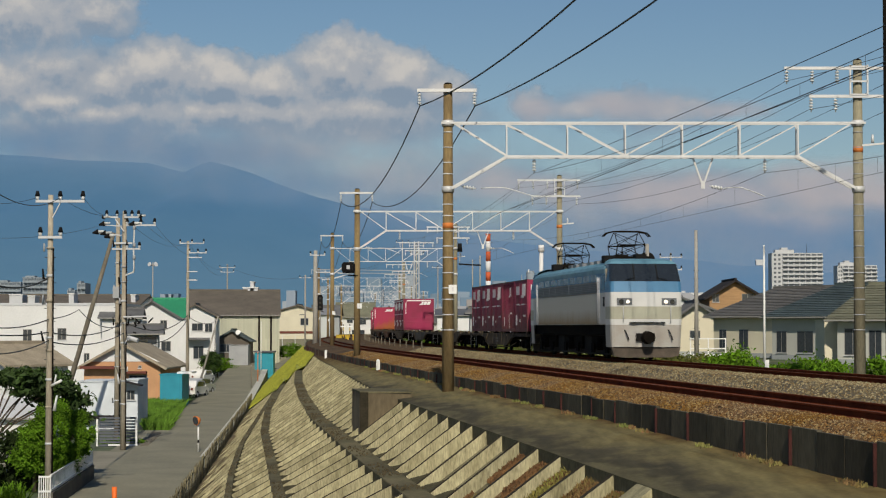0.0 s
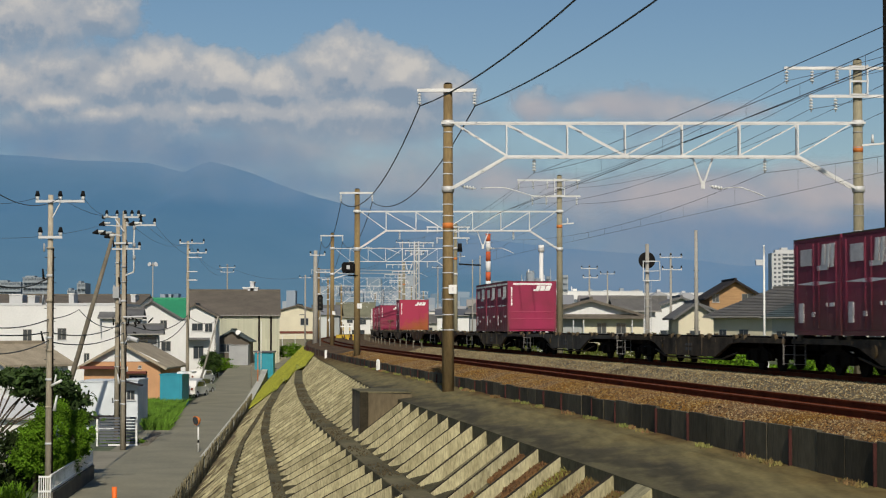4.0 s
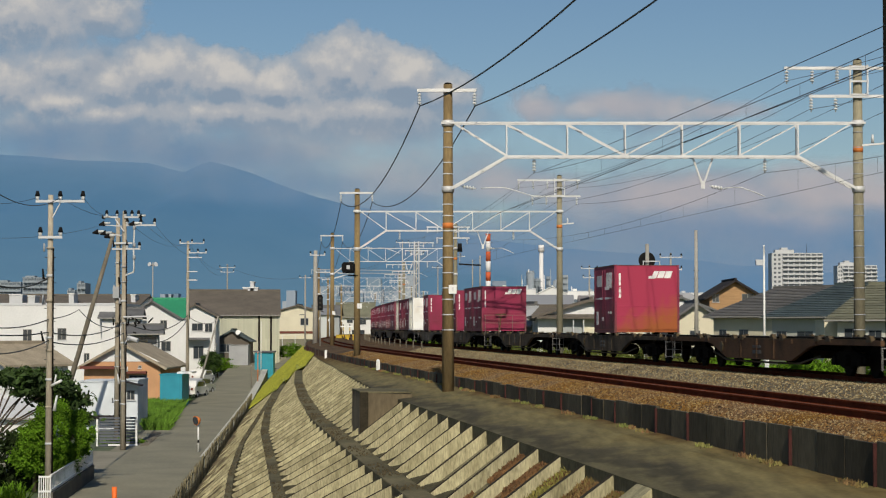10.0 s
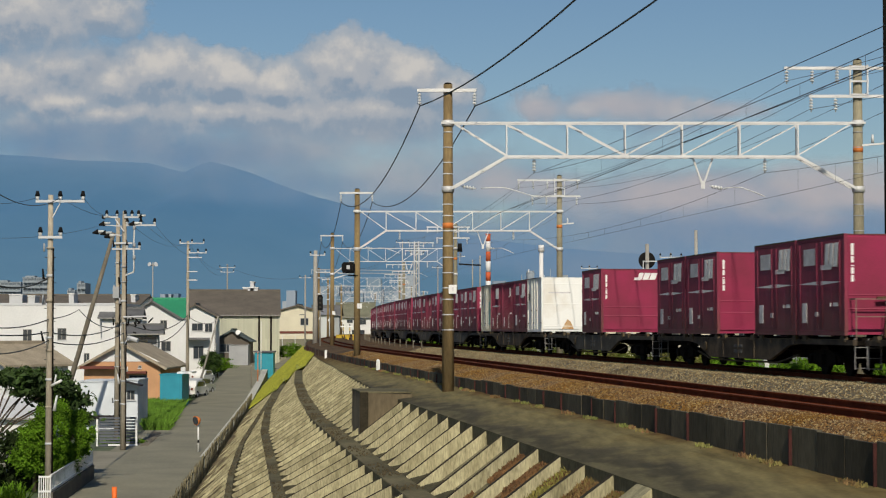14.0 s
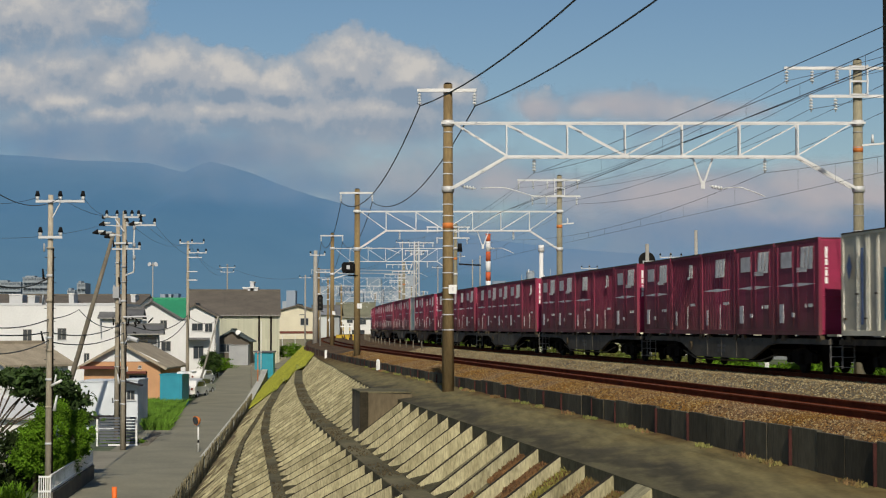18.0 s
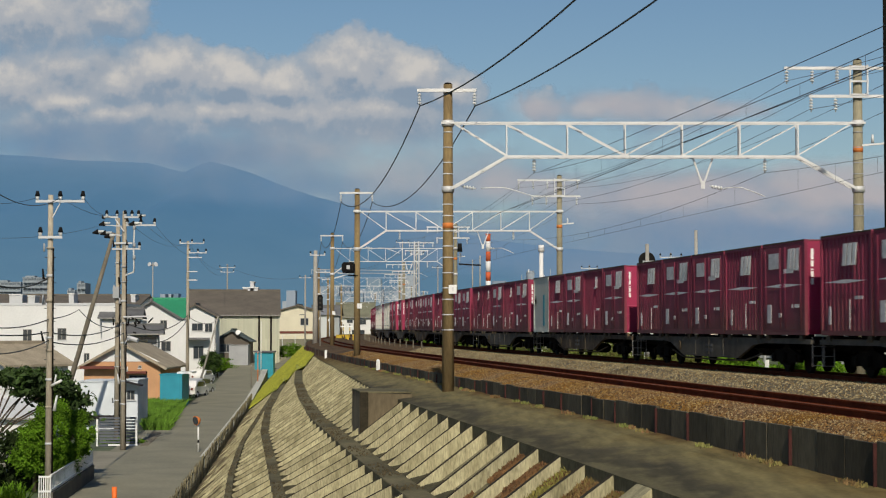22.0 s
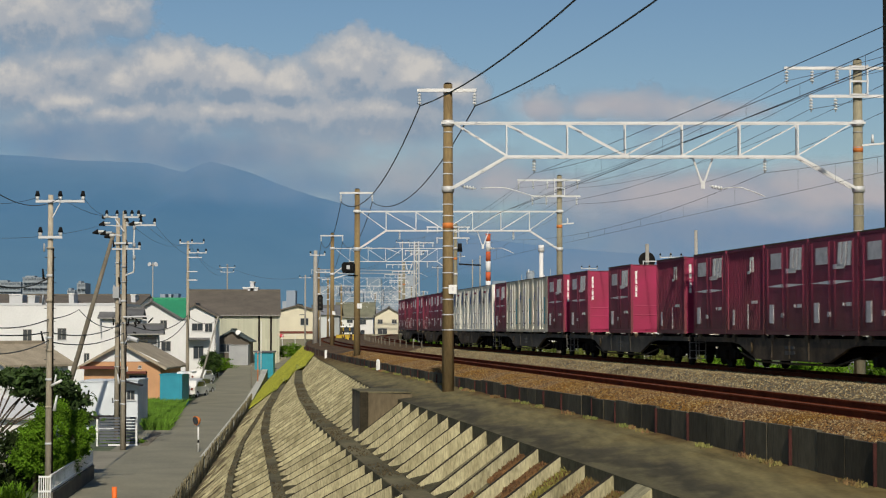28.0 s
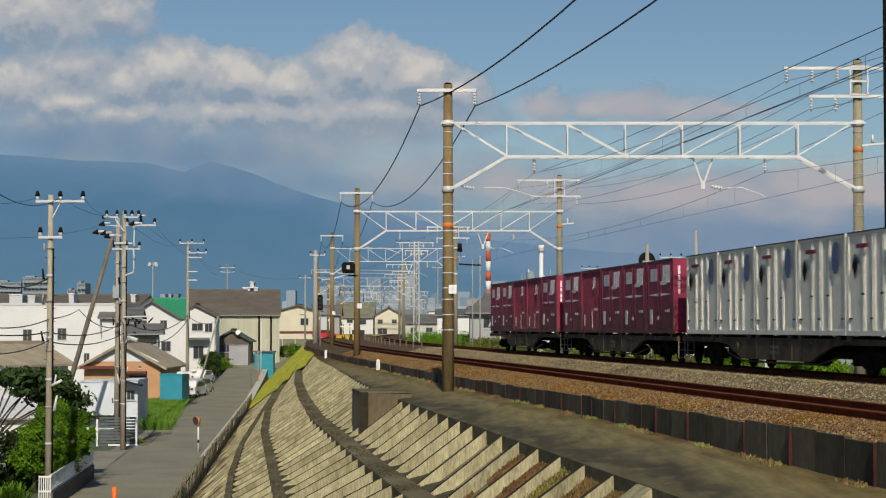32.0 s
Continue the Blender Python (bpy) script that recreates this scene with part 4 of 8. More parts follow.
for z, a in ((9.75, 1.75), (8.95, 1.2)):
    arm = part("cross_arm", made(beam, (-a, -0.2, z), (a, -0.2, z), 0.1, 0.1), M_STEEL, lt)
    for x in (-a + 0.1, -a * 0.4, a * 0.4, a - 0.1):
        part("insulator", INS, None, arm, m=pose(x, -0.2, z - 0.03))
for z in (6.95, 6.65):
    part("slim_beam", made(beam, (0, 0, z), (-9.6, -4.0, z), 0.07, 0.07), M_SHEDG, lt)
# two long wires that cross above the far track
wire((9.99, 40, 7.9), (5.29, 101, 9.59), 0.1, 0.012)
wire((10.48, 42, 7.4), (2.88, 101, 7.3), 0.1, 0.014)

# dark pole at the side of the far track
tall = thing("line_pole", "dark slender steel pole beside the far track", "pole", pose(*(11.71, 50), 0))
part("shaft", made(rod, (0, 0, -1.1), (0, 0, 12), 0.1, 0.09, 10), M_UNDER, tall)
for z in (8.8, 6.9, 5.0):
    part("insulator", INS, None, tall, m=pose(-0.1, 0, z, 0, -90, 0))

# ---- signals ----
sig = thing("railway_signal", "black square railway signal on a bracket seen from its lamp side", "signal", pose(-5.0, 100.6, 0))
part("hood", made(prism, [(-0.3, 4.12), (0.3, 4.12), (0.36, 4.3), (0.36, 4.58), (0.26, 4.7), (-0.26, 4.7), (-0.36, 4.58), (-0.36, 4.3)], -0.06, 0.06), M_BLACK, sig)
part("stay", made(beam, (0.1, 0.1, 4.1), (-0.75, 0.1, 3.85), 0.06, 0.06), M_STEEL, sig)
part("visor", made(prism, [(-0.2, 4.2), (0.2, 4.2), (0.26, 4.45), (0.2, 4.62), (-0.2, 4.62), (-0.26, 4.45)], -0.22, -0.06), M_BLACK, sig)
part("lens", made(box, -0.09, 0.09, -0.235, -0.22, 4.32, 4.52), M_GREYP, sig)
part("bracket", made(beam, (0.0, 0.02, 4.0), (0.5, 0.3, 4.0), 0.07, 0.07), M_UNDER, sig)
sig = thing("railway_signal", "small black colour-light signal on a grey mast", "signal", pose(*(-9.67, 150), 0))
part("mast", made(rod, (0, 0, -0.95), (0, 0, 4.4), 0.06, 0.05), M_POLEG, sig)
part("hood", made(prism, [(-0.19, 2.6), (0.19, 2.6), (0.21, 2.75), (0.21, 3.65), (0.12, 3.82), (-0.12, 3.82), (-0.21, 3.65), (-0.21, 2.75)], -0.1, 0.06), M_BLACK, sig)
for z, m in ((3.55, M_GLASSD), (3.2, M_GLASSD), (2.85, M_GLASSD)):
    part("lens", made(rod, (0, -0.1, z), (0, -0.13, z), 0.09, 0.08, 10), m, sig)
sig = thing("signal_mast", "black round signal back with a white ladder cage", "signal", pose(*(9.23, 86), 0))
part("mast", made(rod, (0, 0, -0.95), (0, 0, 5.02), 0.11, 0.08, 10), M_POLEG, sig)
part("backing_disc", made(rod, (0, 0.12, 4.28), (0, 0.16, 4.28), 0.38, 0.38, 24), M_BLACK, sig, "round black signal backing plate")
bm = bmesh.new()
for x in (-0.2, 0.55):
    beam(bm, (x, -0.2, 3.36), (x, -0.2, 4.25), 0.04, 0.04)
for z in (3.36, 3.79, 4.23):
    beam(bm, (-0.2, -0.2, z), (0.55, -0.2, z), 0.04, 0.04)
part("cage", bm, M_GREYP, sig)
bm = bmesh.new()
for x in (-0.15, 0.15):
    beam(bm, (x, -0.16, -0.9), (x, -0.16, 3.36), 0.02, 0.02)
for i in range(11):
    beam(bm, (-0.15, -0.16, -0.6 + 0.35 * i), (0.15, -0.16, -0.6 + 0.35 * i), 0.016, 0.016)
part("ladder", bm, M_SHEDG, sig)
# switchgear on slim masts past the third gate
sw = thing("line_switch", "dark line switch on a bracket between two slim grey masts", "switchgear", pose(0, 147, 0))
for x, z in ((2.28, 6.5), (2.86, 6.8)):
    part("mast", made(rod, (x, 0, -1.2), (x, 0, z), 0.06, 0.05, 8), M_POLEG, sw)
part("bracket", made(beam, (1.2, 0, 6.15), (2.95, 0, 6.05), 0.09, 0.12), M_BLACK, sw)
part("drum", made(rod, (1.3, 0, 7.1), (1.3, 0, 7.75), 0.2, 0.16, 12), M_BLACK, sw)
part("hanger", made(beam, (1.3, 0, 6.1), (1.3, 0, 7.1), 0.05, 0.05), M_POLEG, sw)
# marker posts beside the walkway
mk = None
for px_, py_, h in ((-2.86, 84, 0.62), (-7.49, 122, 0.6), (-6.01, 112, 0.25)):
    mk = thing("marker_post", "short white-painted concrete marker post", "marker post", pose(px_, py_, -0.84), "marker posts")
    part("post", made(box, -0.08, 0.08, -0.08, 0.08, 0, h), M_WHITE, mk)
    part("top", made(prism, [(-0.08, h), (0.08, h), (0.04, h + 0.06), (-0.04, h + 0.06)], -0.08, 0.08), M_WHITE, mk)

# ---- the train ----
SPEED, LEAD, GAP = 20.4 / 1.365, 1.255, 1.365
SLOT = 0.2556
MOVERS = []


def where(tau, t):
    return on_line(-(t - tau) * SPEED)


def slab(bm, y0, y1, z0, z1, x=-1.225, out=0.012):
    """A thin plate on the near long side."""
    box(bm, x - out, x, y0, y1, z0, z1)


def skew(bm, y0, y1, z0, z1, lean=0.12, x=-1.225, out=0.012):
    lo = [bm.verts.new((x - o, a, b)) for o in (0, out) for a, b in ((y0 + lean, z0), (y1 + lean, z0), (y1, z1), (y0, z1))]
    for f in ((0, 1, 2, 3), (7, 6, 5, 4), (0, 4, 5, 1), (1, 5, 6, 2), (2, 6, 7, 3), (3, 7, 4, 0)):
        bm.faces.new([lo[i] for i in f])


L, H0, H1 = 3.7, 1.06, 3.5


def ribbed(bm, x, y0, y1, z0, z1, n, depth, m=None):
    """A corrugated sheet on a long side."""
    sgn = -1 if x < 0 else 1
    pts = []
    for i in range(n):
        a = y0 + (y1 - y0) * i / n
        w = (y1 - y0) / n
        pts += [(a, 0), (a + 0.45 * w, 0), (a + 0.55 * w, depth), (a + 0.95 * w, depth)]
    pts.append((y1, 0))
    lo = [bm.verts.new((x - sgn * d, a, z0)) for a, d in pts]
    hi = [bm.verts.new((x - sgn * d, a, z1)) for a, d in pts]
    for i in range(len(pts) - 1):
        bm.faces.new((lo[i], lo[i + 1], hi[i + 1], hi[i]))


def container(kind, at):
    red = kind in "ABCD"
    m = {"A": M_CUR, "B": M_CUR, "C": M_CUR, "D": M_CUR, "R": M_CRUST, "W": M_CWHITE, "S": M_SILVER, "E": M_SILVERE, "G": M_BEIGE}[kind]
    label = {"A": "raspberry-red steel freight container with white markings and side doors", "B": "dark red ribbed steel freight container with a small white emblem",
             "C": "dark red corrugated freight container with a white emblem", "D": "tall red freight container with a white band along its top",
             "R": "red freight container rusted orange along its lower end", "W": "white freight container with rust stains and silver ribbed sides",
             "S": "silver ribbed freight container with upright lock bars", "E": "silver freight container with faded blue oval marks",
             "G": "pale beige freight container with a teal stripe"}[kind]
    c = thing("container", label, "container", at, "containers of the train")
    top = 3.57 if kind in "DR" else H1
    sm = M_CUR2 if kind in "ABCDR" else m
    bm = bmesh.new()
    box(bm, -1.18, 1.18, 0.04, L - 0.04, H0, top - 0.03)
    body = part("body", bm, m, c)
    for x in (-1.225, 1.145):
        for y in (0, L - 0.09):
            part("corner_post", made(box, x, x + 0.08, y, y + 0.09, H0 - 0.02, top), sm if kind in "ABCDR" else m, c)
        part("roof_rail", made(box, x, x + 0.08, 0.09, L - 0.09, top - 0.09, top), sm, c)
        part("floor_rail", made(box, x, x + 0.08, 0.09, L - 0.09, H0 - 0.02, H0 + 0.1), sm, c)
    part("roof", made(box, -1.145, 1.145, 0.02, L - 0.02, top - 0.03, top - 0.005), M_ROOFC if kind in "ABCDR" else m, c)
    # thin dark strip standing in for the roof gutter's shadow
    part("roof_lip", made(box, -1.232, -1.208, 0.02, L - 0.02, top - 0.03, top + 0.004), M_LASH, c)
    bm = bmesh.new()
    for x in (-1.145, 1.0):
        for y in (0.5, L - 1.0):
            box(bm, x, x + 0.15, y, y + 0.5, 0.98, H0 - 0.01)
    part("feet", bm, M_UNDER, c)
    # front end: shallow pressed panels
    end = M_CWHITE if kind in "WE" else m
    bm = made(box, -1.14, 1.14, 0.0, 0.04, H0 + 0.1, top - 0.09)
    for z in (1.68, 2.02) if kind in "ADRB" else (1.3, 2.3, 3.2):
        prism(bm, [(0.0, z - 0.02), (-0.008, z), (0.0, z + 0.02)], -1.1, 1.1, "x")
    e = part("end_panel", bm, end, c)
    if kind in "ABDR":
        for z0, z1 in ((2.34, 2.50), (2.53, 2.68), (2.71, 2.74), (2.80, 2.95), (2.98, 3.26)):
            part("code_bar", made(box, -1.06, -0.99, -0.006, 0.0, z0, z1), M_LOGO, e)
    if kind in "ADR":
        bm = bmesh.new()
        z = 3.08
        for x0, x1 in ((0.22, 0.40), (0.43, 0.66), (0.69, 0.93)):
            v = [bm.verts.new(q) for q in ((x0 - 0.05, -0.006, z), (x1 - 0.05, -0.006, z), (x1 + 0.05, -0.006, z + 0.26), (x0 + 0.05, -0.006, z + 0.26))]
            bm.faces.new(v)
        v = [bm.verts.new(q) for q in ((0.05, -0.006, z - 0.02), (0.3, -0.006, z - 0.02), (0.31, -0.006, z + 0.08), (0.08, -0.006, z + 0.08))]
        bm.faces.new(v)
        part("emblem", bm, M_LOGO, e, "white slanted emblem")
    if kind == "D":
        part("white_band", made(box, -0.95, 1.0, -0.006, 0.0, top - 0.2, top - 0.11), M_LOGO, e)
        for y in (0.12, 1.95):
            part("white_band", made(slab, y, y + 1.6, top - 0.2, top - 0.11), M_LOGO, c)
    if kind == "W":
        part("code_bar", made(box, -0.9, 0.1, -0.005, 0.0, 2.78, 2.84), M_SIGN, e)
        part("rust_stain", made(prism, [(-0.3, H0 + 0.11), (0.25, H0 + 0.11), (0.1, 1.5), (-0.05, 1.62), (-0.2, 1.35)], -0.004, 0.0), M_ORUST, e)
    # the near and far long sides
    for x in (-1.2, 1.2):
        if kind in "AR":
            for i in range(4):
                y0 = 0.1 + i * (L - 0.2) / 4
                bm = bmesh.new()
                sx = -1 if x < 0 else 1
                box(bm, x - 0.02, x + 0.02, y0 + 0.004, y0 + (L - 0.2) / 4 - 0.004, H0 + 0.11, top - 0.1)
                d = part("door", bm, sm, c)
                if x < 0:
                    part("lock_bar", made(rod, (x + sx * 0.04, y0 + 0.2 + 0.45 * (i % 2), H0 + 0.15), (x + sx * 0.04, y0 + 0.2 + 0.45 * (i % 2), top - 0.15), 0.009, seg=5), sm, d)
        else:
            n = {"B": 16, "C": 12, "D": 6, "W": 14, "S": 16, "E": 16, "G": 4}[kind]
            part("side_wall", made(ribbed, x, 0.09, L - 0.09, H0 + 0.1, top - 0.09, n, {"B": 0.03, "C": 0.03, "D": 0.014}.get(kind, 0.002)), sm, c)
            if kind in "WSE":
                for y in (0.12, 1.12, 1.24, 1.78, 1.94, 2.46, 2.58, 3.56) if x < 0 else ():
                    part("lock_bar", made(box, x - 0.022, x, y, y + 0.02, H0 + 0.05, top - 0.02), M_SILVERE, c)
                if x < 0:
                    for y, z in ((0.2, 1.42), (1.3, 2.0), (2.0, 1.42), (2.6, 2.0), (3.45, 1.42)):
                        part("bar_bracket", made(box, x - 0.03, x, y - 0.06, y + 0.1, z, z + 0.045), M_LASH, c)
    X = -1.226
    if kind in "ARD":
        bm = bmesh.new()
        for q in range(3):
            skew(bm, 0.42 + q * 0.34, 0.68 + q * 0.34, 2.72, 3.3, 0.1, X)
        slab(bm, 0.95, 1.75, 2.66, 2.78, X)
        part("emblem", bm, M_LOGO, c, "white slanted emblem")
        part("notice", made(slab, 2.2, 3.1, 2.8, 3.22, X), M_SIGN, c, "pale grey notice panel")
        bm = bmesh.new()
        mid, z = 1.85, 2.34
        v = [bm.verts.new((X - 0.012, a, b)) for a, b in ((0.2, z), (mid, z - 0.055), (3.5, z), (mid, z + 0.055))]
        bm.faces.new(v)
        part("diamond_stripe", bm, M_LOGO, c, "long white diamond stripe")
        part("red_dot", made(box, X - 0.02, X - 0.013, mid - 0.13, mid + 0.13, z - 0.06, z + 0.06), m, c)
        bm = bmesh.new()
        slab(bm, 2.9, 3.25, 1.35, 1.85, X)
        part("notice", bm, M_SIGN, c, "worn grey notice panel")
        for y0, y1 in ((0.5, 0.82), (1.0, 1.07)):
            part("code_bar", made(slab, y0, y1, 1.75, 1.84, X), M_SIGN, c)
        part("code_bar", made(slab, 2.0, 2.2, 1.5, 1.62, X), M_SIGN, c)
    if kind in "BC":
        bm = bmesh.new()
        if kind == "B":
            slab(bm, 1.2, 1.28, 2.78, 3.2, X)
            slab(bm, 0.95, 1.2, 3.12, 3.2, X)
            slab(bm, 0.95, 1.02, 2.78, 3.2, X)
            slab(bm, 1.28, 1.5, 2.74, 2.82, X)
        else:
            for q in range(3):
                skew(bm, 1.0 + q * 0.34, 1.26 + q * 0.34, 2.72, 3.25, 0.1, X)
        part("emblem", bm, M_LOGO, c, "small white emblem")
        if kind == "C":
            bm = bmesh.new()
            mid, z = 1.85, 2.34
            bm.faces.new([bm.verts.new((X - 0.012, a, b)) for a, b in ((0.3, z), (mid, z - 0.05), (3.4, z), (mid, z + 0.05))])
            part("diamond_stripe", bm, M_LOGO, c, "long white diamond stripe")
        for y0, y1, z0, z1 in ((0.6, 0.84, 1.9, 1.98), (0.9, 1.16, 1.9, 1.98), (2.9, 3.05, 1.3, 1.75), (1.5, 1.53, 1.2, 1.9)):
            part("code_bar", made(slab, y0, y1, z0, z1, X), M_SIGN, c)
    if kind in "ESW":
        bm = bmesh.new()
        bm.faces.new([bm.verts.new((X - 0.03, a, b)) for a, b in ((3.05, 2.35), (2.85, 2.68), (3.05, 3.0), (3.25, 2.68))])
        part("diamond_mark", bm, M_BLUELOGO if kind == "S" else M_BLACK, c, "small dark diamond mark")
        if kind == "E":
            bm = bmesh.new()
            bm.faces.new([bm.verts.new((X - 0.02, 0.66 + 0.31 * math.cos(i * 0.3927), 2.92 + 0.4 * math.sin(i * 0.3927))) for i in range(16)])
            part("oval_mark", bm, M_BLUELOGO, c, "faded blue oval mark")
            part("code_bar", made(slab, 2.2, 3.0, 3.1, 3.2, X, 0.02), M_CUR2, c)
        if kind == "S":
            part("stripe", made(slab, 0.5, 0.75, 1.4, 2.6, X, 0.008), M_TEAL, c, "faded teal stripe")
            part("stripe", made(slab, 2.15, 2.3, 1.3, 3.1, X, 0.008), M_BLUELOGO, c, "faded blue stripe")
    if kind == "G":
        part("teal_stripe", made(slab, 0.9, 1.25, 1.3, 2.7, X), M_TEAL, c)
        part("diamond_mark", made(prism, [(3.1, 2.2), (2.95, 2.45), (3.1, 2.7), (3.25, 2.45)], X - 0.012, X, "x"), M_BLACK, c)
    # outer size with the swing bolts and gutters
    full = Matrix.Translation((0, 0, 1.04)) @ Matrix.Diagonal((1.028, 1.0, 1.02, 1.0)) @ Matrix.Translation((0, 0, -1.04))
    for ob in c.children_recursive:
        ob.data.transform(full)
    return c


def wheelset(bm, y):
    for x in (-0.56, 0.56):
        rod(bm, (x - 0.06, y, 0.405), (x + 0.06, y, 0.405), 0.40, 0.40, 20)
    rod(bm, (-0.6, y, 0.405), (0.6, y, 0.405), 0.08, seg=8)


def wagon(kind, at):
    """A container flat wagon; y runs from its leading container face to the rear."""
    m = {"d": M_WDARK, "g": M_WGREY, "r": M_WRUST}[kind[0]]
    w = thing("container_wagon", {"d": "sooty black steel container flat wagon on two bogies", "g": "dark grey steel container flat wagon on two bogies",
                                  "r": "rusty brown steel container flat wagon on two bogies"}[kind[0]], "wagon", at, "wagons of the train")
    y0, y1 = -0.35, 19.35
    for x in (-1.22, 1.12):
        bm = bmesh.new()
        prism(bm, [(y0, 0.93), (y0, 0.80), (4.0, 0.80), (4.8, 0.74), (6.4, 0.34), (12.6, 0.34), (14.2, 0.74), (15.0, 0.80), (y1, 0.80), (y1, 0.93)], x, x + 0.1, "x")
        sill = part("side_sill", bm, m, w)
        if x < 0:
            for a, b in ((0.66, 0.74), (0.5, 0.6)):
                part("code_bar", made(box, x - 0.01, x, 9.1, 9.9, a, b), M_SIGN2, sill)
    for x in (-1.24,):
        for a in (4.3, 6.3, 7.9, 9.5, 11.1, 12.7, 14.6):
            part("stiffener", made(box, x, x + 0.02, a - 0.035, a + 0.035, 0.38 if 6.4 < a < 12.6 else 0.81, 0.92), m, w)
    part("brake_pipe", made(cable, [Vector((-1.05, 4.4, 0.5)), Vector((-1.1, 6.0, 0.28)), Vector((-1.1, 9.5, 0.26)), Vector((-1.1, 13.0, 0.28)), Vector((-1.05, 14.6, 0.5))], 0.03), M_WDARK, w)
    bm = bmesh.new()
    box(bm, -1.0, 1.0, y0, y1, 0.82, 0.98)
    box(bm, -1.12, 1.12, y0, y1, 0.80, 0.90)
    box(bm, -0.3, 0.3, y0 - 0.35, y1 + 0.35, 0.62, 0.86)
    part("deck", bm, M_UNDER, w)
    for j in range(5):
        for x in (-1.24, 1.14):
            bm = made(box, x + 0.03, x + 0.07, j * 3.82 + 0.4, j * 3.82 + 3.35, 0.91, 0.95)
            for a in (0.25, 3.2):
                prism(bm, [(j * 3.82 + a - 0.06, 0.88), (j * 3.82 + a + 0.36, 0.88), (j * 3.82 + a + 0.26, 1.03), (j * 3.82 + a + 0.04, 1.03)], x, x + 0.1, "x")
            part("lashing", bm, M_LASH, w)
    for yc in (2.6, 16.4):
        bg = part("bogie", made(box, -0.45, 0.45, yc - 0.25, yc + 0.25, 0.35, 0.8), M_UNDER, w)
        for x in (-0.98, 0.86):
            bm = bmesh.new()
            prism(bm, [(yc - 1.25, 0.5), (yc - 1.25, 0.34), (yc - 0.7, 0.34), (yc - 0.35, 0.22), (yc + 0.35, 0.22), (yc + 0.7, 0.34), (yc + 1.25, 0.34), (yc + 1.25, 0.5), (yc + 0.5, 0.66), (yc - 0.5, 0.66)], x, x + 0.12, "x")
            part("side_frame", bm, M_UNDER, bg)
            for dy in (-0.95, 0.95):
                part("axle_box", made(box, x - 0.05, x + 0.17, yc + dy - 0.13, yc + dy + 0.13, 0.29, 0.52), M_UNDER, bg)
            part("spring", made(rod, (x - 0.02, yc - 0.12, 0.28), (x - 0.02, yc - 0.12, 0.56), 0.09, 0.09, 8), M_UNDER, bg)
        for dy in (-0.95, 0.95):
            part("wheelset", made(wheelset, yc + dy), M_WHEEL, bg)
    for y, sg in ((y0, -1), (y1, 1)):
        part("coupler", made(box, -0.14, 0.14, min(y, y + sg * 0.5), max(y, y + sg * 0.5), 0.62, 0.9), M_UNDER, w)
        bm = bmesh.new()
        for z in (0.25, 0.5, 0.75):
            beam(bm, (-1.16, y - sg * 0.05, z), (-0.85, y - sg * 0.05, z), 0.02, 0.02)
        for x in (-1.16, -0.85):
            beam(bm, (x, y - sg * 0.05, 0.22), (x, y - sg * 0.05, 0.98), 0.024, 0.024)
        part("step", bm, M_STEPS, w, "pale steel foot step")
    part("brake_tank", made(rod, (-0.5, 7.2, 0.42), (-0.5, 8.6, 0.42), 0.2, 0.2, 12), M_UNDER, w)
    part("hand_wheel", made(rod, (-1.24, 13.0, 0.66), (-1.27, 13.0, 0.66), 0.16, 0.16, 14), M_LASH, w)
    if "p" in kind:
        bm = bmesh.new()
        for x in (-1.12, -0.35, 0.4, 1.12):
            beam(bm, (x, y0 + 0.06, 0.95), (x, y0 + 0.06, 1.95), 0.024, 0.024)
        for z in (1.5, 1.93):
            beam(bm, (-1.12, y0 + 0.06, z), (1.12, y0 + 0.06, z), 0.024, 0.024)
        beam(bm, (-1.12, y0 + 0.06, 1.93), (-1.12, y0 + 0.9, 1.93), 0.035, 0.035)
        part("railing", bm, M_RAILING, w, "thin steel platform railing")
        bm = bmesh.new()
        beam(bm, (-0.3, y0 + 0.3, 0.95), (-0.2, y0 + 0.3, 1.9), 0.06, 0.06)
        rod(bm, (-0.5, y0 + 0.3, 1.95), (0.1, y0 + 0.3, 1.98), 0.05, seg=6)
        part("brake_stand", bm, M_WRUST, w)
    return w


# per wagon: build, delay of the load, and its five places from the front
TRAIN = [("d", 0, "ABAAA"), ("d", 0, "....."), ("g", 0, "....."), ("d", 0.04, ".DDD."), ("r", 0, "....."), ("r", 0, "....."), ("d", 0.025, "..R.."), ("d", 0, "....."),
         ("dp", 0.085, "AA.AA"), ("g", 0.09, "..A.."), ("d", 0.1, "WABCS"), ("g", 0.12, "AACBA"), ("g", 0.1, "ABCAA"), ("g", 0.11, "BAAAC"), ("g", 0.1, "ACAAC"), ("d", 0.14, "ABACG"),
         ("g", 0.145, "ABABB"), ("d", 0.13, "AAABB"), ("d", 0.115, "AAABA"), ("g", 0.1, "B.A.A"), ("g", 0.1, "ASSSA"), ("d", 0.08, "EEEEE"), ("d", 0.1, "AAABA"), ("d", 0.11, "ABBAA")]
first = {}


def built(fn, kind, tau):
    at = where(tau, 0)
    if (fn, kind) in first:
        ob = copy_thing(first[(fn, kind)], at)
    else:
        ob = first[(fn, kind)] = fn(kind, at)
    MOVERS.append((ob, tau))


for k, (kind, late, load) in enumerate(TRAIN):
    tau = LEAD + GAP * k
    built(wagon, kind, tau + min(0.1, 0.0095 * k))
    for j, c in enumerate(load):
        if c != ".":
            built(container, c, tau + late + j * SLOT)


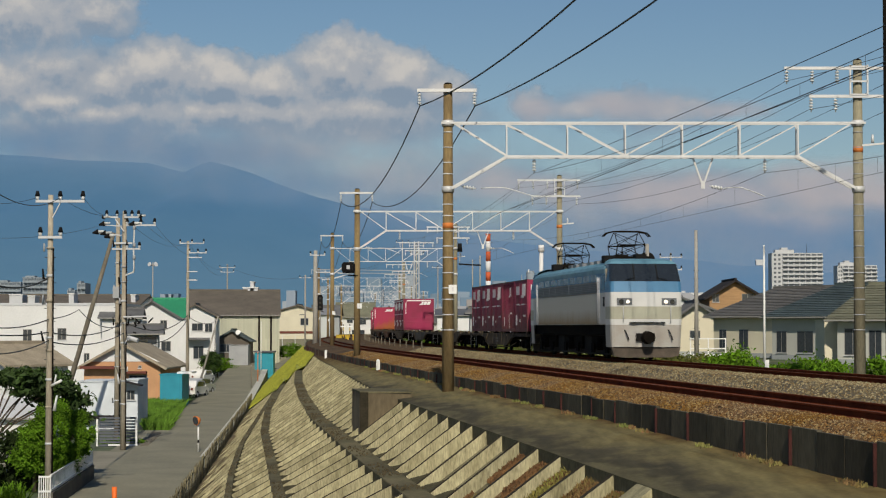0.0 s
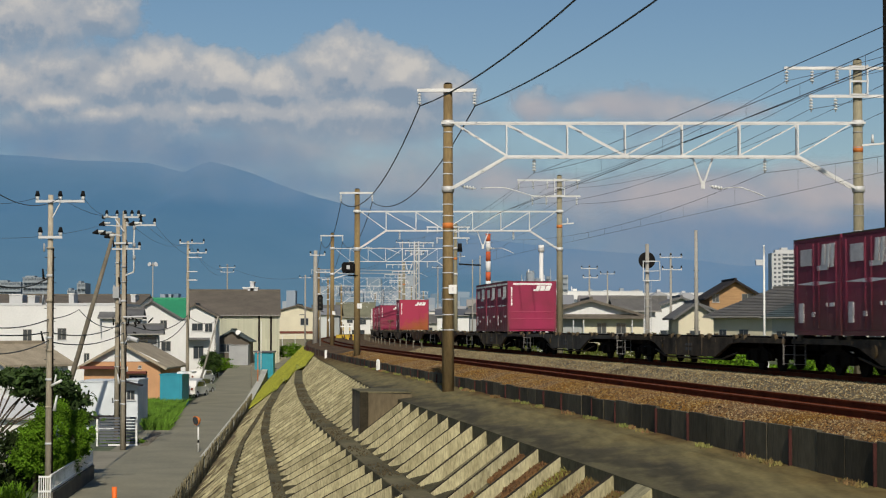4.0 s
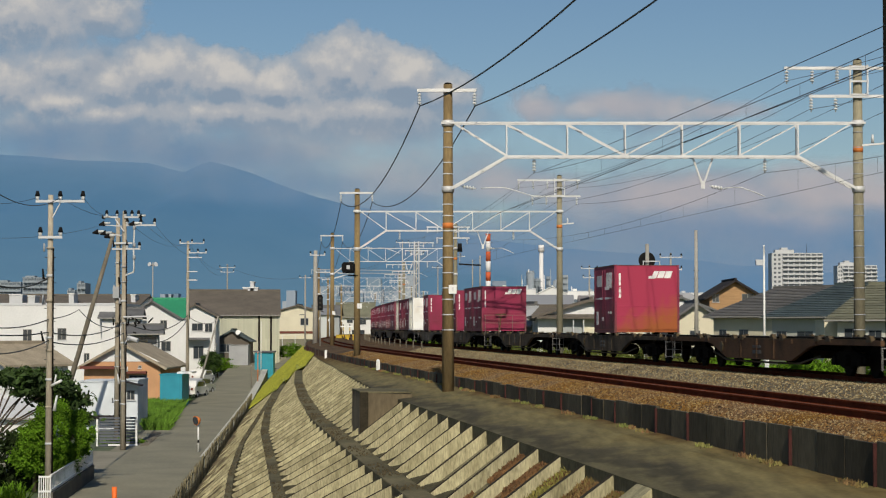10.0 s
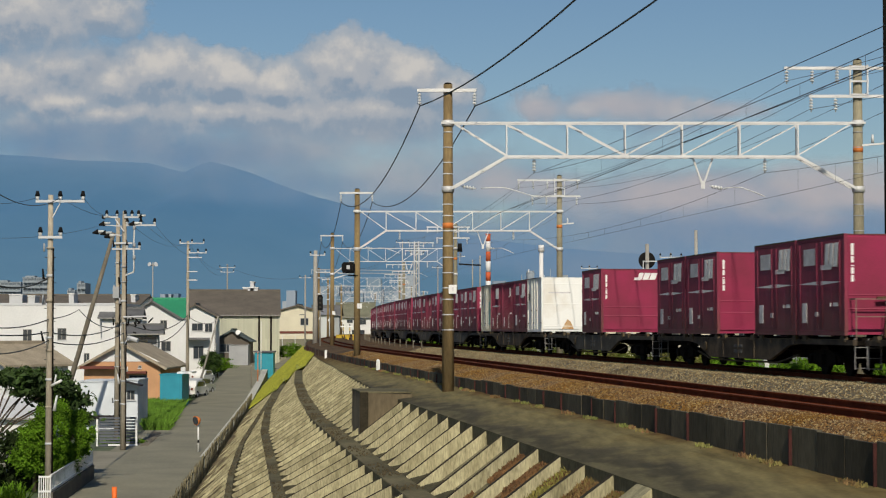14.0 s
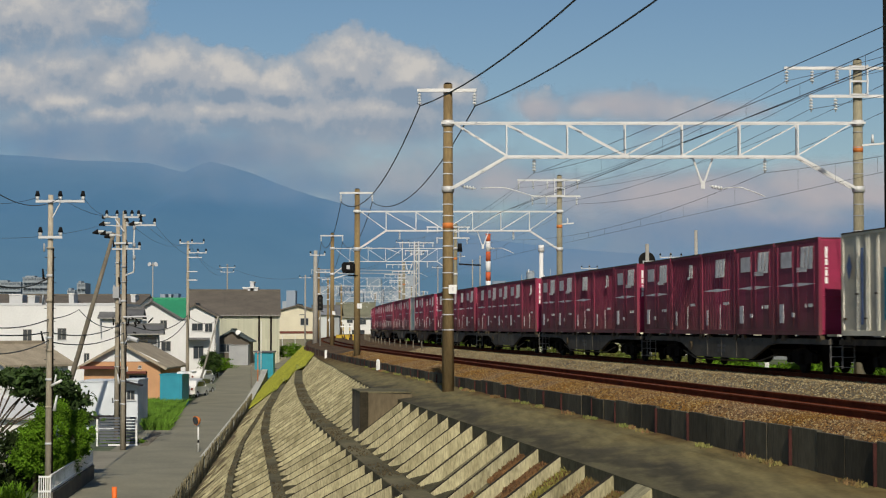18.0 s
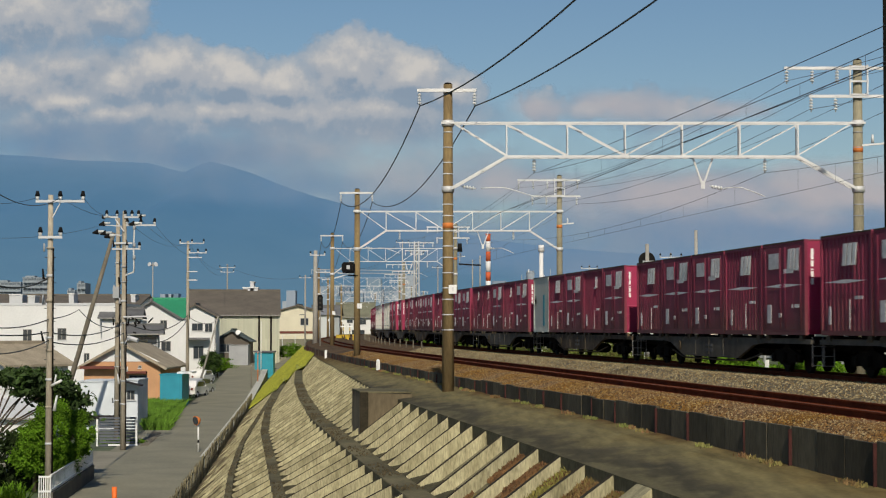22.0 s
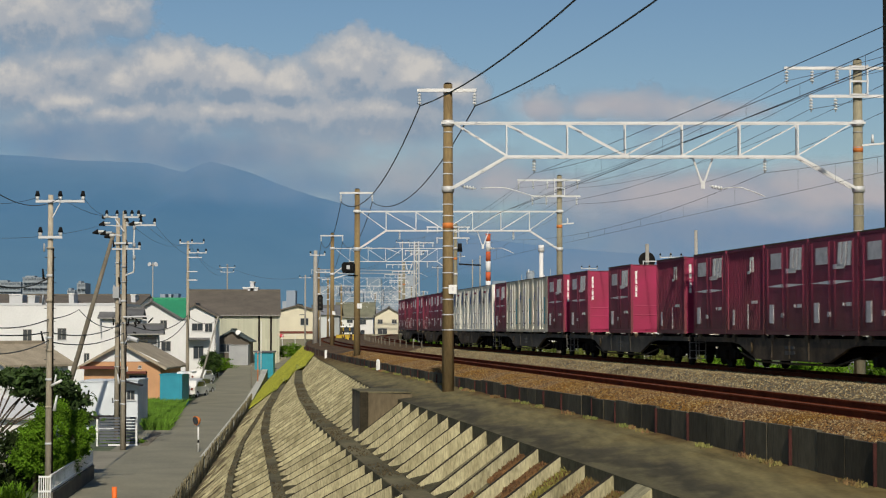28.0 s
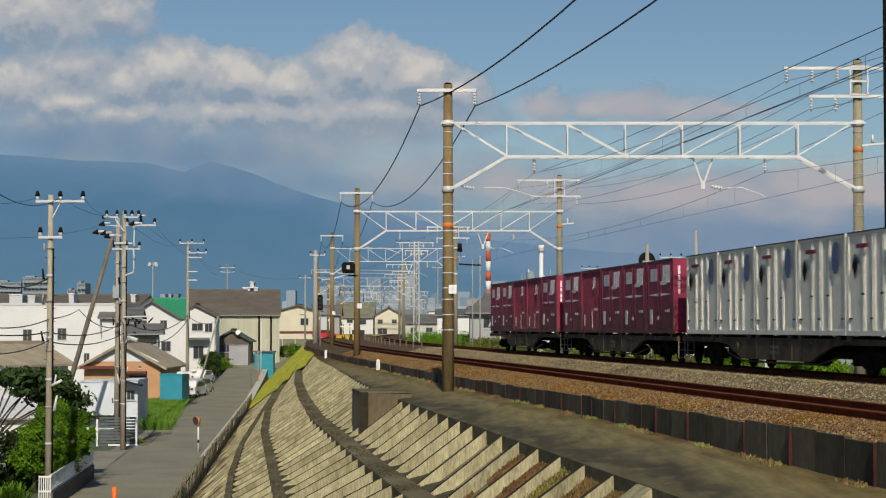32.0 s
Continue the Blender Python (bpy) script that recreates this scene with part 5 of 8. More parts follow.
def locomotive():
    w = thing("electric_locomotive", "blue, grey and cream electric locomotive with raised pantographs and lit headlamps", "locomotive", where(0, 0))
    LL = 17.4
    half = 1.4
    body = part("body", made(prism, [(0.9, 1.35), (LL - 0.9, 1.35), (LL - 0.9, 3.5), (0.9, 3.5)], -half + 0.01, half - 0.01, "x"), M_LOCOCREAM, w)
    # side bands
    for x in (-half - 0.002, half - 0.008):
        part("lower_panel", made(box, x, x + 0.01, 2.2, LL - 2.2, 1.38, 2.56), M_LOCODUST, w, "cream panel with brown brake dust")
        lou = part("louvre_panel", made(box, x, x + 0.01, 2.2, LL - 2.2, 2.6, 3.0), M_LOCOGREY, w)
        for i in range(9):
            y = 2.6 + i * 1.42
            for q in range(5):
                part("louvre", made(box, x - 0.012, x + 0.02, y - 0.1, y + 1.15, 2.635 + q * 0.07, 2.675 + q * 0.07), M_LOCOGREY2, lou)
        part("upper_band", made(box, x - 0.004, x + 0.014, 1.05, LL - 1.05, 3.34, 3.5), M_ROOFTEAL, w)
        part("window_band", made(box, x, x + 0.01, 2.2, LL - 2.2, 3.02, 3.34), M_LOCOBLUE, w)
        for i in range(9):
            y = 2.6 + i * 1.42
            part("window", made(box, x - 0.012, x + 0.02, y, y + 1.0, 3.05, 3.31), M_GLASSG, w)
        part("cab_side", made(box, x, x + 0.01, 0.92, 2.16, 2.59, 3.34), M_LOCOBLUE, w)
        part("cab_side", made(box, x, x + 0.01, LL - 2.16, LL - 0.92, 2.59, 3.34), M_LOCOBLUE, w)
        part("cab_panel", made(box, x, x + 0.01, 0.92, 2.16, 1.38, 2.59), M_LOCOWHITE2, w)
        part("cab_panel", made(box, x, x + 0.01, LL - 2.16, LL - 0.92, 1.38, 2.59), M_LOCOWHITE2, w)
        part("cab_window", made(box, x - 0.012, x + 0.02, 1.0, 1.55, 2.7, 3.28), M_GLASSD, w)
        part("vent", made(box, x - 0.012, x + 0.02, 1.05, 1.3, 2.05, 2.42), M_BLACK, w)
        for y in (1.9, 2.08, 2.24, LL - 2.1, LL - 1.8):
            part("handrail", made(rod, (x - 0.03 if x < 0 else x + 0.04, y, 1.4), (x - 0.03 if x < 0 else x + 0.04, y, 3.2), 0.013, seg=6), M_GREYP, w)
    # roof with rounded shoulders
    prof = [(-half, 3.48), (-half + 0.06, 3.62), (-1.05, 3.78), (-0.5, 3.86), (0.5, 3.86), (1.05, 3.78), (half - 0.06, 3.62), (half, 3.48)]
    part("roof", made(prism, prof, 1.15, LL - 1.15), M_ROOFTEAL, w, "faded teal rounded roof")
    # front cab
    for sgn, y0 in ((1, 0.0), (-1, LL)):
        def yy(v):
            return y0 + sgn * v
        bm = bmesh.new()
        rings = []
        for z, back, hw in ((0.5, 0.05, 1.36), (1.34, 0.02, 1.39), (1.56, 0.0, 1.4), (2.04, 0.0, 1.4), (2.59, 0.0, 1.4), (3.0, 0.08, 1.39), (3.68, 0.46, 1.33), (3.8, 0.66, 1.24), (3.9, 1.2, 1.0)):
            rings.append([bm.verts.new((x, yy(back + q), z)) for x, q in ((-hw, 0.95), (-hw, 0.16), (-hw + 0.04, 0.05), (-hw + 0.14, 0.0), (0, -0.05), (hw - 0.14, 0.0), (hw - 0.04, 0.05), (hw, 0.16), (hw, 0.95))])
        for a, b in zip(rings, rings[1:]):
            for i in range(8):
                bm.faces.new((a[i], a[i + 1], b[i + 1], b[i]))
        bm.faces.new(rings[-1])
        bm.faces.new(rings[0])
        bmesh.ops.recalc_face_normals(bm, faces=bm.faces)
        coats = ((1.34, M_LOCOFRONT), (1.56, M_LOCOWHITE), (2.04, M_LOCONOSE), (2.59, M_LOCOWHITE), (3.0, M_LOCOBLUE), (3.68, M_GLASSD), (9, M_ROOFTEAL))
        me = mesh(bm, "cab", *[m for _, m in coats], fix=False)
        for p in me.polygons:
            p.material_index = next(i for i, (top, _) in enumerate(coats) if p.center.z < top)
        cab = part("cab", me, None, w)
        for x in (-0.46, 0.46):
            part("window_pillar", made(beam, (x, yy(0.05), 3.0), (x * 0.95, yy(0.43), 3.68), 0.04, 0.04), M_BLACK, cab)
            part("wiper", made(beam, (x * 1.9, yy(0.03), 3.03), (x * 0.9, yy(0.1), 3.16), 0.025, 0.02), M_BLACK, cab)
        for sx in (-1, 1):
            hl = part("headlamp", made(box, min(sx * 0.58, sx * 1.16), max(sx * 0.58, sx * 1.16), min(yy(-0.045), yy(0.1)), max(yy(-0.045), yy(0.1)), 2.1, 2.36), M_LOCOGREY2, cab, "dark grey headlamp recess")
            part("lamp_glass", made(rod, (sx * 0.74, yy(-0.04), 2.22), (sx * 0.74, yy(-0.075), 2.22), 0.072, 0.066, 12), M_LAMPON if sgn > 0 else M_GREYP, hl)
            part("lamp_glass", made(rod, (sx * 0.99, yy(-0.04), 2.22), (sx * 0.99, yy(-0.075), 2.22), 0.1, 0.09, 12), M_GLASSD, hl)
            part("grab_iron", made(rod, (sx * 0.92, yy(-0.07), 1.42), (sx * 0.92, yy(-0.07), 2.02), 0.016, seg=6), M_GREYP, cab)
        part("grab_rail", made(beam, (-0.7, yy(-0.09), 1.42), (0.7, yy(-0.09), 1.42), 0.05, 0.05), M_BLACK, cab)
        part("rail_guard", made(prism, [(-1.34, 0.5), (-1.26, 0.16), (-0.9, 0.1), (0.9, 0.1), (1.26, 0.16), (1.34, 0.5)], min(yy(0.1), yy(0.35)), max(yy(0.1), yy(0.35))), M_LOCOSKIRT, w, "rusty brown rail guard")
        part("coupler", made(rod, (0.0, yy(-0.5), 0.86), (0.0, yy(0.1), 0.86), 0.22, 0.26, 10), M_UNDER, w)
        part("coupler_pocket", made(box, -0.42, 0.3, min(yy(-0.08), yy(0.1)), max(yy(-0.08), yy(0.1)), 0.72, 1.02), M_BLACK, w)
        for x in (-0.86, 0.84):
            part("hose", made(cable, [Vector((x + 0.05 * i, yy(-0.02 - 0.1 * math.sin(i * 0.9)), 1.15 - 0.13 * i)) for i in range(4)], 0.024), M_BLACK, w)
    # running gear
    part("underframe", made(box, -1.25, 1.25, 0.7, LL - 0.7, 0.95, 1.36), M_UNDER, w)
    part("equipment_box", made(box, -1.0, 1.0, 1.0, LL - 1.0, 0.17, 0.95), M_BLACK, w)
    for yc in (3.0, 8.7, 14.4):
        bg = part("bogie", made(box, -1.1, 1.1, yc - 1.9, yc + 1.9, 0.38, 0.9), M_UNDER, w)
        for dy in (-1.3, 1.3):
            part("wheelset", made(wheelset, yc + dy), M_WHEEL, bg)
        for x in (-1.2, 1.14):
            for dy in (-1.3, 1.3):
                part("axle_box", made(box, x, x + 0.08, yc + dy - 0.22, yc + dy + 0.22, 0.25, 0.62), M_UNDER, bg)
            part("spring", made(rod, (x + 0.04, yc, 0.35), (x + 0.04, yc, 0.85), 0.13, 0.13, 10), M_UNDER, bg)
    # pantographs
    for yc in (3.4, 14.0):
        p = part("pantograph", made(box, -0.75, 0.75, yc - 0.9, yc + 0.9, 3.95, 4.05), M_UNDER, w, "dark diamond pantograph raised to the wire")
        bm = bmesh.new()
        for x in (-0.55, 0.55):
            for s in (-1, 1):
                rod(bm, (x, yc + s * 0.55, 4.05), (x, yc + s * 0.9, 4.5), 0.022, seg=6)
                rod(bm, (x, yc + s * 0.9, 4.5), (x * 0.9, yc + s * 0.12, 5.0), 0.018, seg=6)
            rod(bm, (-x, yc + 0.9, 4.5), (x, yc - 0.9, 4.5), 0.02, seg=5)
            for s in (-1, 1):
                rod(bm, (x, yc + s * 0.9, 4.5), (-x * 0.85, yc + s * 0.14, 4.98), 0.012, seg=5)
                rod(bm, (x, yc + s * 0.58, 4.06), (-x, yc + s * 0.88, 4.48), 0.012, seg=5)
        for s in (-1, 1):
            rod(bm, (-0.55, yc + s * 0.9, 4.5), (0.55, yc + s * 0.9, 4.5), 0.02, seg=6)
        part("arms", bm, M_UNDER, p)
        bm = bmesh.new()
        for s in (-0.15, 0.15):
            cable(bm, [Vector((x, yc + s, z)) for x, z in ((-0.95, 4.86), (-0.8, 5.0), (-0.5, 5.06), (0.5, 5.06), (0.8, 5.0), (0.95, 4.86))], 0.03)
        part("contact_strip", bm, M_UNDER, p)
        for x in (-0.5, 0.5):
            for s in (-0.7, 0.7):
                part("insulator", made(rod, (x, yc + s, 3.75), (x, yc + s, 3.97), 0.08, 0.06, 8), M_PORC, p)
    bm = bmesh.new()
    for y in (5.4, 6.6, 8.0, 9.6, 11.0, 12.0):
        box(bm, -0.5, 0.5, y, y + 0.7, 3.84, 4.0)
    part("roof_boxes", bm, M_LOCOGREY, w)
    for yc in (3.4, 14.0):
        for x, y, dy, h in ((-0.95, -1.25, 0.5, 0.22), (0.3, -1.3, 0.6, 0.28), (-0.3, 1.05, 0.5, 0.26), (0.7, 1.0, 0.4, 0.2), (-0.2, -0.25, 0.5, 0.3)):
            part("roof_gear", made(box, x - 0.22, x + 0.22, yc + y, yc + y + dy, 3.78, 3.84 + h), M_BLACK, w, "sooty black roof switchgear")
    part("antenna", made(rod, (0.2, 5.0, 3.85), (0.2, 5.0, 4.6), 0.04, 0.02, 6), M_UNDER, w)
    MOVERS.append((w, 1.15 - LL / SPEED))


locomotive()


def motions():
    for ob, tau in MOVERS:
        walk(ob, [(t, where(tau, t)) for t in range(0, 33, 2)])
    walk(RED_CAR, [(t, pose(x, 299, -0.55)) for t, x in ((0, -33.0), (26.5, -33.0), (27.5, -29.2), (28.5, -25.5), (29.5, -22.64), (30.5, -20.95), (31.2, -19.8), (32, -18.4))])
    walk(DARK_CAR, [(t, pose(x, 370, 0.01)) for t, x in ((0, -24.0), (26.5, -24.0), (28.5, -15.4), (29.5, -11.4), (30, -9.5), (31, -5.4), (32, -1.0))])
    walk(CLOUDS, [(t, pose(CLOUD_DRIFT * t, 0, 0)) for t in (0, 16, 32)])

# ---- lane and foot of the slope ----
def lane_z(y):
    """The lane climbs towards the crossing."""
    return between(((-50, -5.0), (165, -5.0), (205, -4.55), (248, -3.65), (300, -2.6), (400, -0.9)), y)


def lane(s, t):
    y = 20 + s
    x = -4.1 - 0.0736 * y - 0.25
    w = 5.4 if y < 140 else 5.0
    z = lane_z(y)
    return Vector((x - (0, 0, 0.5, w * 0.5, w, w)[t], y, (-5.05, z + 0.01, z, z + 0.03, z, -5.05)[t]))


sheet("road", lane, 0, 330, 5, range(6), M_ROAD, label="worn grey asphalt lane below the embankment", category="road")
sheet("road_branch", lambda s, t: Vector((-40 + s, (86, 97)[t], -5.012)), 0, 30, 5, range(2), M_ROAD, label="grey asphalt side lane joining the road", category="road")
strip_m = mesh(made(box, -0.012, 0.012, -0.045, 0.045, 0, 1.0), "slat", M_FENCE)
fence = thing("toe_fence", "weathered brown slat fence along the foot of the slope", "fence")
for i in range(290):
    y = 50 + i * 0.36
    ob = new("slat", strip_m)
    ob.parent = fence
    ob.matrix_basis = pose(-4.1 - 0.0736 * y + 0.02, y, -5.02 + random.uniform(-0.06, 0.03), 0, random.uniform(-3, 3), 4)
for z in (-4.75, -4.2):
    part("rail", made(beam, (-4.1 - 0.0736 * 49, 49, z), (-4.1 - 0.0736 * 155, 155, z), 0.04, 0.07), M_FENCE, fence)


# ---- houses ----
def window(parent, x0, x1, z0, z1, y, side=None, m=None):
    """A window on the front wall (side None) or on the wall x = side."""
    d = 0.05

    def b(a0, a1, o0, o1, c0, c1):
        if side is None:
            return made(box, a0, a1, y - o1, y - o0, c0, c1)
        sg = 1 if side > 0 else -1
        u = sorted((side + sg * o0, side + sg * o1))
        return made(box, u[0], u[1], a0, a1, c0, c1)
    w = part("window", b(x0, x1, -0.02, 0.02, z0, z1), M_FRAME, parent)
    part("pane", b(x0 + d, (x0 + x1) / 2 - d / 2, 0.02, 0.03, z0 + d, z1 - d), m or M_PANE, w)
    part("pane", b((x0 + x1) / 2 + d / 2, x1 - d, 0.02, 0.034, z0 + d, z1 - d), m or M_PANE, w)
    part("sill", b(x0 - 0.05, x1 + 0.05, 0.0, 0.09, z0 - 0.05, z0), M_GREYP, w)


def house(label, x, y, rz, w, d, zb, ze, zr, axis, mw, mr, wins=(), over=0.5, hip=0.0, tiles=0, name="house"):
    """A house with a pitched roof: (x, y) is the middle of its front wall, axis the ridge's."""
    h = thing(name, label, "house", pose(x, y, 0, 0, 0, rz))
    t = 0.16
    if hip:
        walls = made(box, -w / 2, w / 2, 0, d, zb, ze)
    elif axis == "x":
        walls = made(prism, [(0, zb), (d, zb), (d, ze), (d / 2, zr - t), (0, ze)], -w / 2, w / 2, "x")
    else:
        walls = made(prism, [(-w / 2, zb), (w / 2, zb), (w / 2, ze), (0, zr - t), (-w / 2, ze)], 0, d, "y")
    part("wall", walls, mw, h)
    part("foundation", made(box, -w / 2 - 0.03, w / 2 + 0.03, -0.03, d + 0.03, zb, zb + 0.35), M_GREYW, h)
    bm = bmesh.new()
    half, run = (d / 2, w) if axis == "x" else (w / 2, d)
    k = (zr - ze) / half
    for sg in (-1, 1):
        bm = bmesh.new()
        e = half + over
        a0, a1 = (-run / 2 - over, run / 2 + over) if axis == "x" else (-over, run + over)
        q = []
        for a, hp in ((a0, hip), (a1, -hip)):
            for u, z in ((0, zr), (e, zr - k * e)):
                aa = a + (hp if u == 0 else 0)
                for dz in (0, -t):
                    if axis == "x":
                        q.append(bm.verts.new((aa, half + sg * u, z + dz)))
                    else:
                        q.append(bm.verts.new((sg * u, aa, z + dz)))
        for f in ((0, 2, 6, 4), (1, 5, 7, 3), (0, 1, 3, 2), (4, 6, 7, 5), (2, 3, 7, 6), (0, 4, 5, 1)):
            bm.faces.new([q[i] for i in f])
        rf = part("roof", bm, mr, h)
        if tiles:
            # courses of tiles as raised rows
            n = int(e / 0.42)
            for i in range(n):
                u0, u1 = e * i / n, e * (i + 1) / n
                c = []
                bm2 = bmesh.new()
                f0, f1 = u0 / e, u1 / e
                for a, hp in ((a0, hip), (a1, -hip)):
                    for u, f, dz in ((u0, f0, 0.005), (u1, f1, 0.045), (u1 - 0.03, f1, 0.0)):
                        aa = a + hp * (1 - f)
                        z = zr - k * u + dz
                        c.append(bm2.verts.new((aa, half + sg * u, z) if axis == "x" else (sg * u, aa, z)))
                bm2.faces.new((c[0], c[1], c[4], c[3]))
                bm2.faces.new((c[1], c[2], c[5], c[4]))
                part("tile_course", bm2, mr, rf)
    if hip and axis == "x":
        for sg in (-1, 1):
            bm = bmesh.new()
            e = half + over
            xo, xi = sg * (w / 2 + over), sg * (w / 2 + over - hip)
            v = [bm.verts.new(p) for p in ((xo, -over, zr - k * e), (xo, d + over, zr - k * e), (xi, half, zr))]
            bm.faces.new(v)
            part("hip", bm, mr, h)
    if axis == "x":
        part("ridge", made(beam, (-w / 2 - over + hip, half, zr + 0.05), (w / 2 + over - hip, half, zr + 0.05), 0.26, 0.2), mr, h)
    else:
        part("ridge", made(beam, (0, -over, zr + 0.05), (0, d + over, zr + 0.05), 0.26, 0.2), mr, h)
        if over > 0.2:
            for sg in (-1, 1):
                part("barge_board", made(beam, (0, -over - 0.02, zr - 0.1), (sg * (half + over), -over - 0.02, zr - k * (half + over) - 0.1), 0.05, 0.2), mr, h)
    part("gutter", made(beam, (-w / 2 - over, -over - 0.06, ze - k * over - 0.08), (w / 2 + over, -over - 0.06, ze - k * over - 0.08), 0.1, 0.1), M_FRAME, h) if axis == "x" else None
    for q in wins:
        x0, x1, z0, z1, *sd = q
        window(h, x0, x1, z0, z1, 0.0, sd[0] if sd else None)
    return h


def flat_building(label, x, y, w, d, zb, zt, m, wins=(), rz=0, name="building"):
    b = thing(name, label, "building", pose(x, y, 0, 0, 0, rz))
    part("wall", made(box, -w / 2, w / 2, 0, d, zb, zt), m, b)
    part("parapet", made(box, -w / 2 - 0.06, w / 2 + 0.06, -0.06, d + 0.06, zt, zt + (0.06 if name == "shed" else 0.25)), m if name == "shed" else M_GREYP, b)
    for q in wins:
        x0, x1, z0, z1, *sd = q
        window(b, x0, x1, z0, z1, 0.0, sd[0] if sd else None)
    return b


G, E0_LOW = -5.06, -1.2
# the long white works building and the low roofs round it
fx = -39.47
flat_building("long white two-storey works building with few windows", fx, 190, 13.55, 16, G, 3.45, M_WALLW,
              [(-2.42, -1.52, -0.21, 1.08), (1.02, 1.92, 0.01, 1.2),
               (3.67, 4.24, -2.41, -1.28)])
house("large hall with a low brown-grey roof", -46.07, 225, 0, 18.39, 26, G, 3.2, 5.3, "x", M_WALLW, M_ROOFB, over=0.3, name="hall")
house("grey-roofed annex beside the white works", -31.84, 188, 6, 3.6, 7, G, 2.34, 3.14, "x", M_WALLW, M_ROOFG, over=0.4)
# orange house
ox = -26.07
oh = house("low orange-walled house with a white gable and grey roof", ox, 155, 0, 6.22, 12, G, -1.69, 0.05, "y", M_ORWALL, M_ROOFT,
           [(1.29, 1.57, -2.06, -1.83), (0.55, 2.03, -3.8, -2.61)], over=0.55)
part("gable", made(prism, [(-3.04, -1.51), (3.04, -1.51), (0, -0.04)], -0.06, -0.01), M_WALLW, oh, "white plastered gable")
part("canopy", made(box, -3.32, 0.46, -0.8, -0.02, -2.1, -1.87), M_REDTRIM, oh, "dark red sheet-metal canopy")
part("door_hood", made(box, 0.37, 2.03, -0.6, -0.02, -2.47, -2.29), M_REDTRIM, oh)
# pale blue shed with its white side
bs = flat_building("pale blue sheet-metal shed beside the lane", -21.32, 118, 2.52, 5, G, -2.11, M_BLUEW, name="shed")
part("canopy", made(box, -1.26, 1.4, -0.7, 0, -4.38, -4.17), M_DARKW, bs)
b2 = flat_building("small grey shed with a dark side window", -19.2, 117, 0.95, 4, G, -2.0, M_BLUEW, [(-0.2, 0.3, -3.2, -2.6)], name="shed")
part("canopy", made(prism, [(-0.5, -1.95), (0.8, -2.25), (0.8, -2.33), (-0.5, -2.03)], -0.8, 0.2), M_DARKW, b2, "small black lean-to canopy")
# teal shed panel and white low roof beyond
ts = flat_building("teal sheet-metal shed front", -21.6, 151.5, 1.76, 4, G, -2.5, M_TEAL, name="shed")
part("lean_roof", made(box, 0.3, 1.5, 1.2, 4, -2.44, -2.3), M_WHITE, ts, "white corrugated lean-to roof")
# green-roofed house, seen cornerwise
house("white two-storey gabled house under dark eaves", -30, 196, 8, 5.47, 6, G, 2.47, 4.1, "y", M_WALLW, M_ROOFG, [(0.9, 1.6, 1.14, 2.01), (-1.2, 0.2, -0.61, 0.79), (1.0, 2.0, -1.19, -0.14)], over=0.4)
house("hall with a bright green sheet roof", -31.07, 216, 6, 3.85, 9, G, 2.47, 4.58, "x", M_WALLW, M_ROOFGR, over=0.2, name="green_hall")
house("dark-balconied annex under grey eaves", -27.62, 176, 7, 2.6, 5, G, 0.85, 1.5, "x", M_GREYW, M_ROOFG, [(-1.2, 1.2, -0.36, 0.44)], over=0.5)
wb = house("white two-storey house under a brown gabled roof", -31.5, 242, 3, 5.3, 7, G, 2.9, 4.25, "y", M_WALLW, M_ROOFB, [(-0.4, 1.0, 0.85, 1.8), (1.25, 2.2, 0.7, 1.8), (-0.2, 1.1, -2.7, -1.1)], over=0.4)
part("lower_roof", made(prism, [(-1.3, -0.2), (0.0, -0.02), (0.0, -0.14), (-1.3, -0.34)], -1.6, 1.9, "x"), M_ROOFG, wb, "grey lean-to roof over the entrance")
part("downpipe", made(rod, (2.55, -0.08, G), (2.55, -0.08, 2.9), 0.05, 0.05, 8), M_UNDER, wb)
part("satellite_dish", made(rod, (-1.3, -0.35, 0.15), (-1.35, -0.45, 0.2), 0.12, 0.42, 14), M_WHITE, wb, "white satellite dish")
# long beige hall
house("long beige hall with a wide brown-grey roof", -28.74, 260, 5.2, 12.36, 22, G, 3.11, 6.55, "x", M_BEIGEW, M_ROOFB, over=0.4, name="hall")
HALL = bpy.data.objects["hall.001"]
for i in range(26):
    x = -6.18 + i * 0.5
    part("panel_rib", made(box, x - 0.09, x + 0.09, -0.09, -0.002, G, 3.11), M_BEIGEW, HALL)
part("lower_panel", made(box, -6.02, 6.18, -0.05, -0.002, G, -0.28), M_BEIGEW, HALL)
dk = house("low house with a dark roof behind the grey shed", -27.9, 252, 0, 4.6, 5, G, -0.3, 1.0, "y", M_ROOFB, M_ROOFDG, [(-1.6, 0.2, -2.0, -0.9)], over=0.4)
part("satellite_dish", made(rod, (0.9, -0.5, 0.55), (0.86, -0.62, 0.62), 0.1, 0.36, 14), M_WHITE, dk, "white satellite dish")
ch = house("cream two-storey house under a low brown gable", -23.65, 310, 0, 6.3, 9, G, 4.15, 5.0, "y", M_CREAM, M_ROOFB, [(0.45, 1.75, 1.65, 2.8)], over=0.45)
part("trim_band", made(box, -3.17, 3.17, -0.06, -0.002, 0.3, 0.68), M_REDTRIM, ch, "brown band between the storeys")
part("wall_vent", made(box, 0.3, 1.1, -0.05, -0.002, 3.3, 3.42), M_SLATE, ch)
